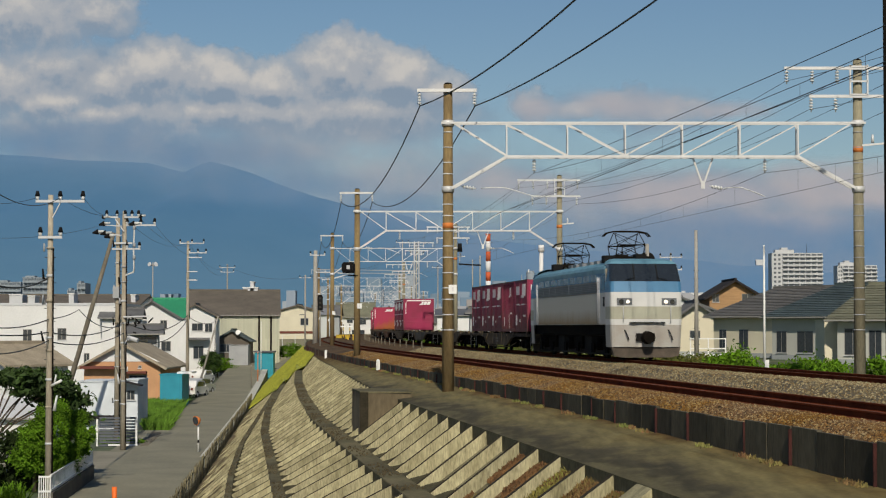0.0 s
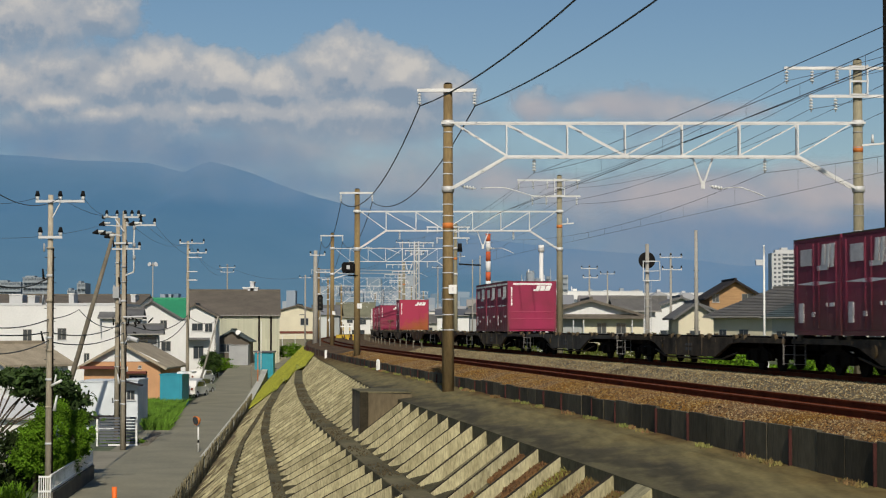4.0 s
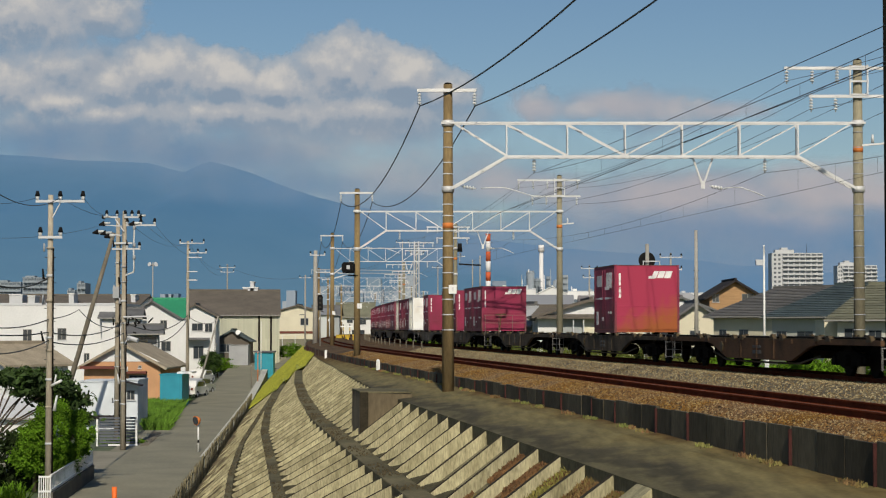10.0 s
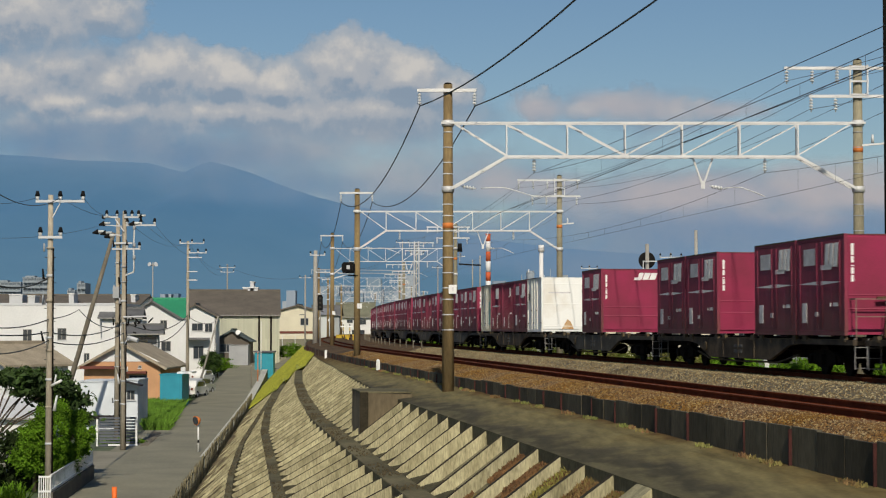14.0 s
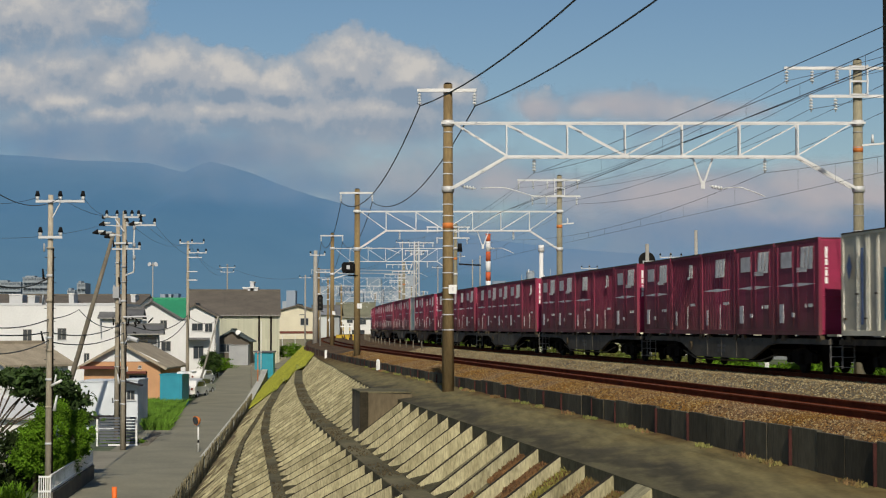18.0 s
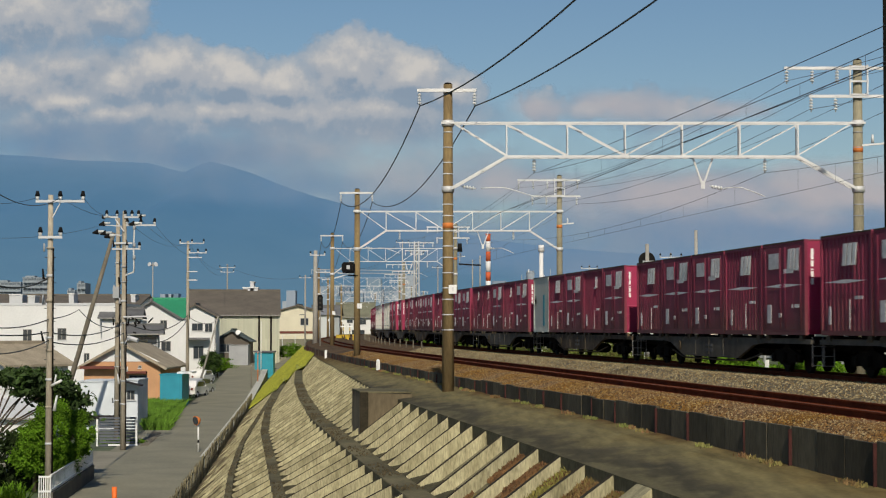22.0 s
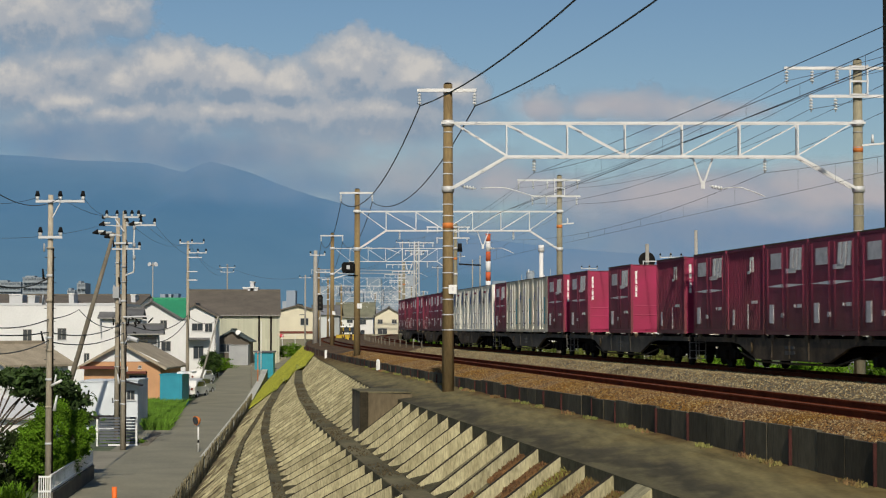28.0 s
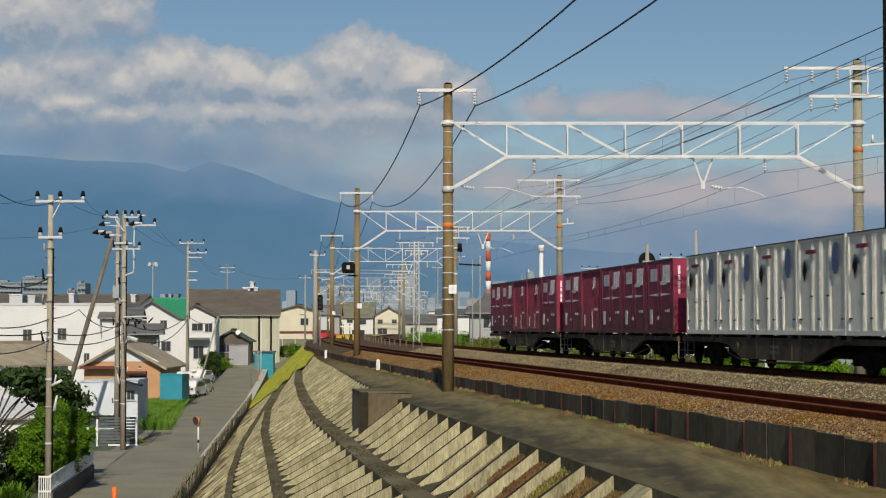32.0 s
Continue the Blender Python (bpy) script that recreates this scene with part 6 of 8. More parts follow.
# road up to the level crossing, before the cream house
bm = bmesh.new()
box(bm, -48, -16.2, 295.5, 304, G, -0.55)
tagged(new("road_crossing", mesh(bm, "road_crossing", M_ROAD)), "grey asphalt road climbing to the level crossing", "road", "", "structure")
bm = bmesh.new()
box(bm, -40, 40, 366, 374, E0_LOW, 0.01)
tagged(new("road_beyond", mesh(bm, "road_beyond", M_ROAD)), "grey asphalt road over the far level crossing", "road", "", "structure")
bm = bmesh.new()
prism(bm, [(238, -3.9), (295.4, -2.75), (295.4, G), (238, G)], -22.4, -17.6, "x")
tagged(new("forecourt", mesh(bm, "forecourt", M_ROAD)), "grey asphalt forecourt below the crossing road", "road", "", "structure")
gr = thing("guard_rail", "white steel guard rail along the crossing road", "guard rail")
for x in (-26.0, -24.9, -22.9, -21.3, -19.8):
    part("post", made(rod, (x, 295.2, -2.9), (x, 295.2, 0.15), 0.05, 0.05, 8), M_GREYP, gr)
part("rail", made(beam, (-26.2, 295.2, 0.12), (-19.7, 295.2, 0.12), 0.05, 0.06), M_GREYP, gr)
for nm, x, y, zt, r, m in (("sign_pole", -21.0, 220, 1.9, 0.05, M_WHITE), ("sign_pole", -19.9, 205, -1.4, 0.06, M_ORANGE), ("sign_pole", -19.1, 190, -2.6, 0.05, M_STAY)):
    sp = thing(nm, {M_WHITE: "slim white pole at the lane's end", M_ORANGE: "orange and white roadside pole", M_STAY: "weathered brown roadside stake"}[m], "pole", pose(x, y, 0))
    part("post", made(rod, (0, 0, lane_z(y) - 0.4), (0, 0, zt), r, r * 0.8, 8), m, sp)
    part("cap", made(rod, (0, 0, zt), (0, 0, zt + 0.08), r * 1.3, r * 0.7, 8), M_GREYP, sp)
# far-left low houses
house("low white gabled house with a tan-grey roof", -31.2, 128, -35, 5.6, 5.5, G, -1.05, 0.2, "y", M_WALLW, M_ROOFT, [(-1.2, 0.4, -3.2, -1.9)], over=0.4)
house("white garage with a pale roof behind the tree", -22.99, 104, 0, 3.09, 6, G, -3.53, -2.62, "x", M_WALLW, M_GREYP, over=0.3)
# sheds by the lane's far end
flat_building("pale grey storage shed beside the lane", -26.6, 248, 2.5, 3, G, -1.05, M_SHEDG, name="shed")
tb = flat_building("teal storage box by the fence", -22.07, 235, 2.3, 2.4, G, -1.9, M_TEAL, name="shed")
part("lid", made(box, -1.3, 1.3, -0.2, 2.5, -1.8, -1.62), M_SLATE, tb, "dark grey overhanging lid")

# ---- poles of the lane ----
def utility_pole(label, x, y, zt, arms, lean=(0, 0), zb=-5.05, m=None, r=0.16, boxes=()):
    p = thing("utility_pole", label, "utility pole", pose(x, y, 0), "utility poles")
    part("shaft", made(rod, (0, 0, zb), (lean[0], lean[1], zt), r, r * 0.66, 12), m or M_POLEG, p)
    for z, x0, x1, pins in arms:
        a = part("cross_arm", made(beam, (x0, -0.14, z), (x1, -0.14, z), 0.08, 0.09), M_GREYP, p)
        for i in range(pins):
            xx = x0 + 0.06 + (x1 - x0 - 0.12) * i / max(1, pins - 1)
            part("insulator", made(rod, (xx, -0.14, z + 0.04), (xx, -0.14, z + 0.17), 0.05, 0.075, 8), M_PORC, a)
            part("insulator_cap", made(rod, (xx, -0.14, z + 0.17), (xx, -0.14, z + 0.36), 0.095, 0.05, 8), M_BLACK, a)
    for bx, bz, bw, bh in boxes:
        part("switch_box", made(box, bx - bw, bx + bw, -0.3, -0.13, bz, bz + bh), M_SHEDG, p)
    for i in range(0 if lean[0] else 10):
        part("step_bolt", PEG, None, p, m=pose(0, 0, zt - 2.2 - 0.45 * i, 0, 0, 20))
    return p


POLE_A = utility_pole("brown-grey concrete utility pole with a long white cross-arm", *(-13.83, 67), 5.91, [(5.68, -0.5, 1.22, 3), (4.41, -0.39, 0.44, 2)], m=M_POLEM, r=0.135)
POLE_B = utility_pole("brown-grey concrete utility pole crowded with insulators", *(-16.3, 97.3), 7.2, [(6.88, -0.95, -0.3, 2), (6.88, 0.0, 0.8, 3), (6.47, 0.1, 1.62, 3), (5.55, -0.5, 0.42, 0), (5.26, 0.1, 0.85, 2)], m=M_POLEM)
POLE_C = utility_pole("grey utility pole standing close to its neighbour", *(-17.77, 104), 7.24, [(5.53, -0.3, 0.7, 0)], m=M_POLEM, boxes=((-0.05, 2.85, 0.17, 0.62),))
utility_pole("slanting brown timber stay pole", *(-22.77, 112), 6.83, [], (3.38, 0.0), m=M_STAY, r=0.17)
utility_pole("slender grey utility pole beside the lane", *(-21.45, 160), 8.52, [(8.33, -0.7, 1.4, 3), (7.52, 0.1, 1.6, 3), (7.14, 0.0, 1.2, 0), (5.95, 0.0, 0.8, 0), (5.24, 0.0, 0.8, 0)], m=M_POLEM)
utility_pole("far grey utility pole with two cross-arms", *(-32.86, 290), 10.9, [(10.39, -1.2, 1.2, 3), (9.7, -1.0, 1.0, 2)])
utility_pole("leaning brown timber pole by the grey house", *(-25.61, 200), 2.44, [], (2.0, 0), m=M_POLEG, r=0.12)
utility_pole("grey steel pole on the embankment shoulder", *(-11.53, 172), 8.2, [(7.79, -0.5, 0.9, 2), (6.25, 0.0, 1.6, 0)], zb=-1.3, r=0.26)
utility_pole("dark utility pole by the long hall", *(-26.43, 300), 6.6, [], m=M_UNDER)
utility_pole("grey utility pole by the cream house", *(-20.62, 285), 9.13, [(8.71, -0.9, 0.9, 2)])
# fittings of the crowded poles: slanting tension insulators, braces, bands, cable sleeves
for x, z, dx in ((-0.98, 6.55, -0.3), (-1.3, 6.13, -0.3), (-0.9, 6.07, -0.3), (-0.72, 5.92, -0.28), (0.55, 6.56, -0.3), (-1.02, 6.88, -0.1), (0.82, 6.94, 0.12)):
    t = part("tension_insulator", made(rod, (x + 0.28, -0.2, z + 0.03), (x, -0.2, z), 0.05, 0.07, 8), M_PORC, POLE_B)
    part("insulator_cap", made(rod, (x, -0.2, z), (x + dx, -0.2, z - 0.07), 0.15, 0.04, 8), M_BLACK, t)
for x0, x1, z0, z1 in ((-0.45, 0.0, 6.79, 6.15), (-1.3, -0.12, 6.07, 5.95), (-0.98, -0.1, 6.47, 6.42)):
    part("brace", made(beam, (x0, -0.17, z0), (x1, -0.17, z1), 0.05, 0.05), M_GREYP, POLE_B)
part("brace", made(beam, (0.39, -0.17, 5.66), (0.1, -0.17, 5.1), 0.035, 0.035), M_GREYP, POLE_A)
a = part("riser_pipe", made(cable, [Vector((0.55, -0.2, 6.44)), Vector((0.5, -0.2, 5.4)), Vector((0.54, -0.2, 4.24)), Vector((0.5, -0.2, 4.07)), Vector((0.1, -0.16, 3.9))], 0.045), M_PORC, POLE_B, "pale cable riser")
for z in (6.24, 5.34, 4.71):
    part("collar", made(rod, (0.53, -0.2, z), (0.53, -0.2, z + 0.22), 0.08, 0.07, 8), M_SHEDG, a)
fit = random.Random(31)
for po, top, n in ((POLE_A, 4.02, 8), (POLE_B, 5.72, 9), (POLE_C, 6.18, 8)):
    for i in range(n):
        z = top - (top + 3.2) * (i + fit.random() * 0.7) / n
        part("band", made(rod, (0, 0, z), (0, 0, z + fit.uniform(0.04, 0.1)), 0.14 if po == POLE_A else 0.165, 0.14 if po == POLE_A else 0.165, 12), fit.choice((M_SHEDG, M_POLEM, M_GREYP)), po)
        if fit.random() < 0.65:
            s = fit.choice((-1, 1))
            part("cable_sleeve", made(rod, (s * 0.2, -0.1, z - 0.1), (s * fit.uniform(0.18, 0.3), -0.1, z + fit.uniform(0.15, 0.45)), fit.uniform(0.03, 0.07), 0.03, 8), fit.choice((M_UNDER, M_SHEDG, M_PORC, M_BLACK)), po)
    part("down_cable", made(rod, (0.15, -0.12, -4.6), (0.13, -0.12, top), 0.03, 0.03, 6), M_UNDER, po)
ms = thing("loudspeaker_mast", "slim mast with two pale loudspeakers", "mast", pose(*(-50.31, 330), 0))
part("shaft", made(rod, (0, 0, -5.06), (0, 0, 12.63), 0.15, 0.08), M_POLEG, ms)
for x in (-0.6, 0.6):
    part("speaker", made(rod, (x * 0.3, 0, 12.04), (x, -0.4, 12.24), 0.12, 0.42, 10), M_GREYP, ms)
for a, b, sag, r in (
        ((-17.58, 70, 5.98), (-14.31, 67, 5.82), 0.2, 0.008), ((-10.05, 40, 4.57), (-13.50, 67, 5.82), 0.5, 0.012), ((-12.68, 67, 5.82), (-17.19, 97.3, 7.02), 0.2, 0.008),
        ((-13.50, 67, 5.82), (-16.46, 97.3, 7.02), 0.3, 0.008), ((-14.68, 60, 2.84), (-13.89, 67, 2.98), 0.35, 0.03), ((-18.06, 72, 4.66), (-18.34, 103.86, 6.92), 0.3, 0.008),
        ((-14.67, 60, 1.33), (-13.84, 67, 1.54), 0.2, 0.02), ((-13.84, 67, 1.54), (-21.02, 110, 2.29), 0.1, 0.02), ((-21.02, 110, 2.29), (-16.31, 97.3, 1.39), 0.5, 0.025),
        ((-14.67, 60, 1.06), (-13.84, 67, 1.08), 0.1, 0.022), ((-13.84, 67, 1.08), (-16.31, 97.3, 1.53), 0.35, 0.022), ((-13.83, 67, 0.74), (-16.31, 97.3, 0.95), 0.3, 0.022),
        ((-14.66, 60, 0.44), (-13.83, 67, 0.80), 0.2, 0.022), ((-16.31, 97.3, 1.53), (-21.46, 160, 2.29), 0.8, 0.03), ((-16.31, 97.3, 0.95), (-21.46, 160, 1.91), 1.1, 0.03),
        ((-16.35, 97.3, 6.91), (-21.49, 160, 8.38), 0.8, 0.008), ((-15.6, 97.3, 6.91), (-20.64, 160, 8.38), 0.8, 0.008), ((-14.73, 97.3, 6.5), (-20.06, 160, 7.57), 0.8, 0.008),
        ((-21.49, 160, 8.38), (-32.91, 290, 10.56), 1.2, 0.011), ((-20.87, 160, 7.57), (-32.9, 290, 9.87), 1.2, 0.011), ((-21.46, 160, 2.2), (-32.88, 290, 4.27), 1.4, 0.03),
        ((-32.91, 290, 10.56), (-20.65, 285, 8.88), 1.0, 0.018)):
    wire(a, b, sag, r)
# curve mirror, orange stake
cm = thing("curve_mirror", "round orange-backed traffic mirror on a white post", "traffic mirror", pose(*(-12.3, 96), 0))
part("post", made(rod, (0, 0, -5.02), (0, 0, -3.25), 0.045, 0.045, 8), M_WHITE, cm)
part("black_band", made(rod, (0, 0, -4.55), (0, 0, -4.4), 0.05, 0.05, 8), M_BLACK, cm)
part("mirror", made(rod, (0.04, 0.03, -3.4), (-0.12, -0.12, -3.44), 0.14, 0.25, 20), M_ORANGE, cm, "orange mirror housing")
part("mirror_face", made(rod, (-0.12, -0.12, -3.44), (-0.135, -0.135, -3.445), 0.215, 0.2, 20), M_PANE, cm)
st = thing("orange_stake", "bright orange plastic delineator post", "post", pose(*(-11.34, 66), 0))
part("post", made(rod, (0, 0, -5.02), (0, 0, -4.26), 0.09, 0.09, 10), M_ORANGEB, st)
# white guard fence at the corner
gf = thing("guard_fence", "white steel guard fence on a low concrete wall", "fence")
A, B = Vector((-13.45, 65.5, 0)), Vector((-14.5, 79.0, 0))
turn = Matrix.Translation(A) @ (B - A).to_track_quat("Y", "Z").to_matrix().to_4x4()
ln = (B - A).length
part("base_wall", made(box, -0.08, 0.08, 0, ln, -5.05, -4.42), M_PATCHD, gf, m=turn)
for i in range(40):
    part("picket", made(box, -0.015, 0.015, i * ln / 39 - 0.015, i * ln / 39 + 0.015, -4.42, -3.84), M_WHITE, gf, m=turn)
for z in (-3.84, -4.36):
    part("rail", made(box, -0.03, 0.03, 0, ln, z - 0.03, z + 0.03), M_WHITE, gf, m=turn)
part("front_rail", made(box, -0.4, 0.0, -0.03, 0.03, -3.9, -3.84), M_WHITE, gf, m=turn)
part("front_rail", made(box, -0.4, 0.0, -0.03, 0.03, -4.4, -4.34), M_WHITE, gf, m=turn)
for i in range(6):
    part("picket", made(box, -0.4 + i * 0.075, -0.37 + i * 0.075, -0.02, 0.02, -5.0, -3.86), M_WHITE, gf, m=turn)
# garden grille by the blue shed
gg = thing("garden_grille", "grey slatted garden grille between white posts", "fence")
for i in range(10):
    z = -5.03 + i * 0.16
    part("slat", made(box, -18.19, -16.21, 101, 101.03, z, z + 0.1), M_SLATE, gg)
for x in (-18.28, -16.21):
    part("post", made(box, x - 0.05, x + 0.05, 100.9, 101.0, -5.03, -3.6), M_WHITE, gg)
part("bottom_rail", made(box, -17.68, -16.12, 100.85, 100.95, -5, -4.91), M_WHITE, gg)
# apron and garden bed by the lane
for nm, lab, cat, mt, q in (("apron", "pale worn concrete apron beside the lane", "apron", M_PATCH, ((-18.83, 95.86, -4.99), (-15.66, 95.86, -4.99), (-13.13, 85.05, -4.99), (-11.54, 69.87, -4.99), (-14.13, 69.87, -4.99))),
                            ("garden_bed", "bare brown soil bed at the lane's edge", "garden bed", M_EARTH, ((-15.87, 100.05, -4.97), (-15.57, 101.01, -4.97), (-16.62, 112.96, -4.97), (-17.47, 114.81, -4.97))),
                            ("road_patch", "pale cement seam across the lane", "road patch", M_PATCH, ((-16.6, 115.85, -4.99), (-13.85, 115.85, -4.99), (-13.63, 113.97, -4.99), (-16.43, 113.97, -4.99)))):
    bm = bmesh.new()
    top = [bm.verts.new(p) for p in q]
    low = [bm.verts.new((p[0], p[1], p[2] - 0.02)) for p in q]
    bm.faces.new(top)
    for i in range(len(q)):
        bm.faces.new((top[i], low[i], low[(i + 1) % len(q)], top[(i + 1) % len(q)]))
    tagged(new(nm, mesh(bm, nm, mt)), lab, cat, "", "structure")
# lamp and cable bundle on the crowded pole, units on the hall roofs
BP = bpy.data.objects["utility_pole.001"]
part("side_arm", made(beam, (0, -0.2, 1.79), (1.3, -0.2, 1.82), 0.06, 0.07), M_GREYP, BP)
part("street_lamp", made(rod, (0.25, -0.3, 0.75), (0.8, -0.45, 0.58), 0.09, 0.13, 10), M_GREYP, BP, "pale grey cylindrical street lamp")
part("lamp_bracket", made(rod, (0, -0.1, 0.32), (0.3, -0.3, 0.72), 0.03, 0.03, 6), M_GREYP, BP)
rng = random.Random(77)
for i in range(9):
    a = Vector((rng.uniform(0.5, 1.3), -0.2, rng.uniform(0.9, 1.7)))
    part("splice", made(rod, tuple(a), tuple(a + Vector((rng.uniform(-0.3, 0.4), 0.05, rng.uniform(-0.35, 0.35)))), 0.05, 0.035, 6), M_BLACK, BP, "black cable splice")
LP = bpy.data.objects["utility_pole"]
part("street_lamp", made(rod, (0.1, -0.13, -0.8), (0.48, -0.26, -0.61), 0.045, 0.052, 8), M_WHITE, LP)
for x0, x1, y0, y1, Y in ((17, 40, 523, 539, 226), (50, 62, 525, 537, 226), (122, 131, 521, 531, 229), (232, 240, 523, 533, 232), (430, 456, 510, 519, 271), (443, 449, 500, 510, 271)):
    u = thing("roof_unit", "small white ventilation unit on a hall roof", "roof unit", pose((x0 + x1 - 1568) / 2 / 3368 * Y, Y, 0), "roof units")
    w = (x1 - x0) / 3368 * Y
    part("housing", made(box, -w / 2, w / 2, 0, 2.5, 1.23 + (580.4 - y1) / 3368 * Y - 0.6, 1.23 + (580.4 - y0) / 3368 * Y), M_GREYP, u)
    part("cowl", made(box, -w / 2 - 0.08, w / 2 + 0.08, -0.08, 2.6, 1.23 + (580.4 - y0) / 3368 * Y, 1.23 + (580.4 - y0) / 3368 * Y + 0.12), M_WHITE, u)
for x in (3.63, 5.25):
    part("downpipe", made(rod, (x, -0.2, G), (x, -0.2, 3.03), 0.13, 0.13, 8), M_UNDER, HALL)
# parked cars
def car(x, y, rz, m, label, z=-5.0, group="parked cars"):
    c = thing("car", label, "car", pose(x, y, z, 0, 0, rz), group)
    part("body", made(prism, [(-2.1, 0.3), (2.1, 0.3), (2.15, 0.75), (1.3, 0.9), (0.7, 1.45), (-1.2, 1.5), (-1.9, 1.0), (-2.15, 0.9)], -0.8, 0.8), m, c)
    part("windscreen", made(prism, [(1.28, 0.93), (0.72, 1.42), (0.6, 1.42), (1.1, 0.93)], -0.72, 0.72), M_PANE, c)
    for y2 in (-0.81, 0.8):
        part("side_window", made(prism, [(-1.6, 0.98), (1.0, 0.98), (0.6, 1.38), (-1.1, 1.42)], y2, y2 + 0.01), M_PANE, c)
    for a in (-1.35, 1.35):
        for b in (-0.82, 0.66):
            wl = part("wheel", made(rod, (a, b, 0.3), (a, b + 0.16, 0.3), 0.3, 0.3, 16), M_TYRE, c)
            part("rim", made(rod, (a, b - 0.01, 0.3), (a, b + 0.17, 0.3), 0.18, 0.18, 12), M_GREYP, wl)
    for b in (-0.62, 0.42):
        part("headlight", made(box, 2.08, 2.17, b, b + 0.2, 0.6, 0.74), M_GREYP, c)
        part("tail_light", made(box, -2.18, -2.1, b, b + 0.2, 0.68, 0.88), M_REDTRIM, c)
    for b in (-0.84, 0.8):
        part("door_mirror", made(box, 0.78, 0.92, b - 0.1, b + 0.14, 0.95, 1.08), m, c)
    return c


car(-23, 180, 75, M_CAR, "silver parked car beside a house")
car(-22.49, 172, 80, M_WHITE, "white parked car beside a house")
car(-27.09, 215, 80, M_WHITE, "white parked car beside a house")
RED_CAR = car(-33.0, 299, 0, M_CARRED, "bright red car driving up to the level crossing", -0.55, "")
DARK_CAR = car(-24.0, 370, 0, M_CARDARK, "dark blue-grey car driving over the level crossing", 0.01, "")


# ---- plants ----
def crown(parent, centre, radii, count, size, m, seed=1, name="crown", fill=0.55, many=46, loose=1.0):
    """Leaves in clumps through an uneven crown."""
    rng = random.Random(seed)
    verts, faces = [], []
    c = Vector(centre)
    clumps = []
    for _ in range(many):
        d = Vector((rng.gauss(0, 1), rng.gauss(0, 1), rng.gauss(0, 1))).normalized() * rng.uniform(fill, 1.0)
        clumps.append((Vector((d.x * radii[0], d.y * radii[1], d.z * radii[2])), rng.uniform(0.16, 0.36) * loose))
    for _ in range(count):
        p, k = rng.choice(clumps)
        o = c + p + Vector((rng.gauss(0, 1) * radii[0], rng.gauss(0, 1) * radii[1], rng.gauss(0, 1) * radii[2])) * k * 0.62
        n = Vector((rng.gauss(0, 1), rng.gauss(-0.4, 1), rng.gauss(0.5, 1))).normalized()
        u = n.orthogonal().normalized()
        v = n.cross(u)
        r = size * rng.uniform(0.6, 1.4)
        a = rng.uniform(0, 6.28)
        u, v = u * math.cos(a) + v * math.sin(a), v * math.cos(a) - u * math.sin(a)
        i = len(verts)
        verts += [tuple(o - u * r), tuple(o + v * r * 0.45 + n * r * 0.15), tuple(o + u * r), tuple(o - v * r * 0.45 + n * r * 0.15)]
        faces.append((i, i + 1, i + 2, i + 3))
    me = bpy.data.meshes.new(name)
    me.from_pydata(verts, [], faces)
    me.materials.append(m)
    return part(name, me, None, parent)


def tree(label, x, y, zb, zc, radii, m, count, size, seed, trunk=0.14, name="tree", lean=0.0, fill=0.55, many=46, loose=1.0):
    t = thing(name, label, "tree" if name == "tree" else "shrub", pose(x, y, 0))
    rng = random.Random(seed)
    part("trunk", made(rod, (0, 0, zb), (lean, 0, zc - radii[2] * 0.5), trunk, trunk * 0.6, 8), M_BARK, t)
    for i in range(7 if name == "tree" else 3):
        a = rng.uniform(0, 6.28)
        part("limb", made(rod, (lean * 0.7, 0, zb + (zc - zb) * rng.uniform(0.45, 0.75)), (lean + radii[0] * 0.75 * math.cos(a), radii[1] * 0.75 * math.sin(a), zc + radii[2] * rng.uniform(-0.3, 0.6)), trunk * 0.45, trunk * 0.15, 6), M_BARK, t)
    crown(t, (lean, 0, zc), radii, count, size, m, seed, "crown", fill, many, loose)
    return t


ct = thing("tree", "dark broad-leaved tree with bare arching lower branches", "tree", pose(*(-18.67, 79), 0))
part("trunk", made(cable, [Vector((-0.3, 0, -5.05)), Vector((-0.15, 0, -4.2)), Vector((0.0, 0, -3.3))], 0.13), M_BARK, ct)
rng = random.Random(21)
for i, (tx, ty, tz) in enumerate(((3.75, 0.2, -1.75), (3.3, -0.7, -1.25), (2.5, 0.6, -0.8), (1.7, -0.5, -0.7), (0.8, 0.5, -0.75), (-0.4, 0, -0.9), (3.0, 0.5, -2.0), (1.9, -0.4, -1.4), (3.7, -0.2, -2.4))):
    a, tip = Vector((-0.08, 0, -3.7 + 0.1 * (i % 4))), Vector((tx, ty, tz))
    pts = [a + (tip - a) * f + Vector((0, 0, 0.55 * math.sin(f * 3.14) + 0.05 * rng.gauss(0, 1))) for f in (0, 0.25, 0.5, 0.75, 1.0)]
    limb = part("limb", made(cable, pts, 0.038), M_BARK, ct)
    for j in range(6):
        p = pts[2 + j % 3]
        part("twig", made(rod, tuple(p), tuple(p + Vector((rng.uniform(0.1, 0.7), rng.uniform(-0.4, 0.4), rng.uniform(-0.3, 0.5)))), 0.016, 0.006, 4), M_BARK, limb)
    crown(ct, tuple(pts[3] * 0.4 + tip * 0.6 + Vector((0, 0, 0.05))), (0.85, 0.7, 0.38), 470, 0.15, M_LEAFD, 30 + i, "foliage", 0.3)
tree("bright green rounded garden shrub", *(-14.7, 73), -5.05, -3.05, (1.36, 1.1, 1.42), M_LEAFB, 42000, 0.05, 13, 0.12, "shrub", 0.0, 0.72, 170, 0.45)
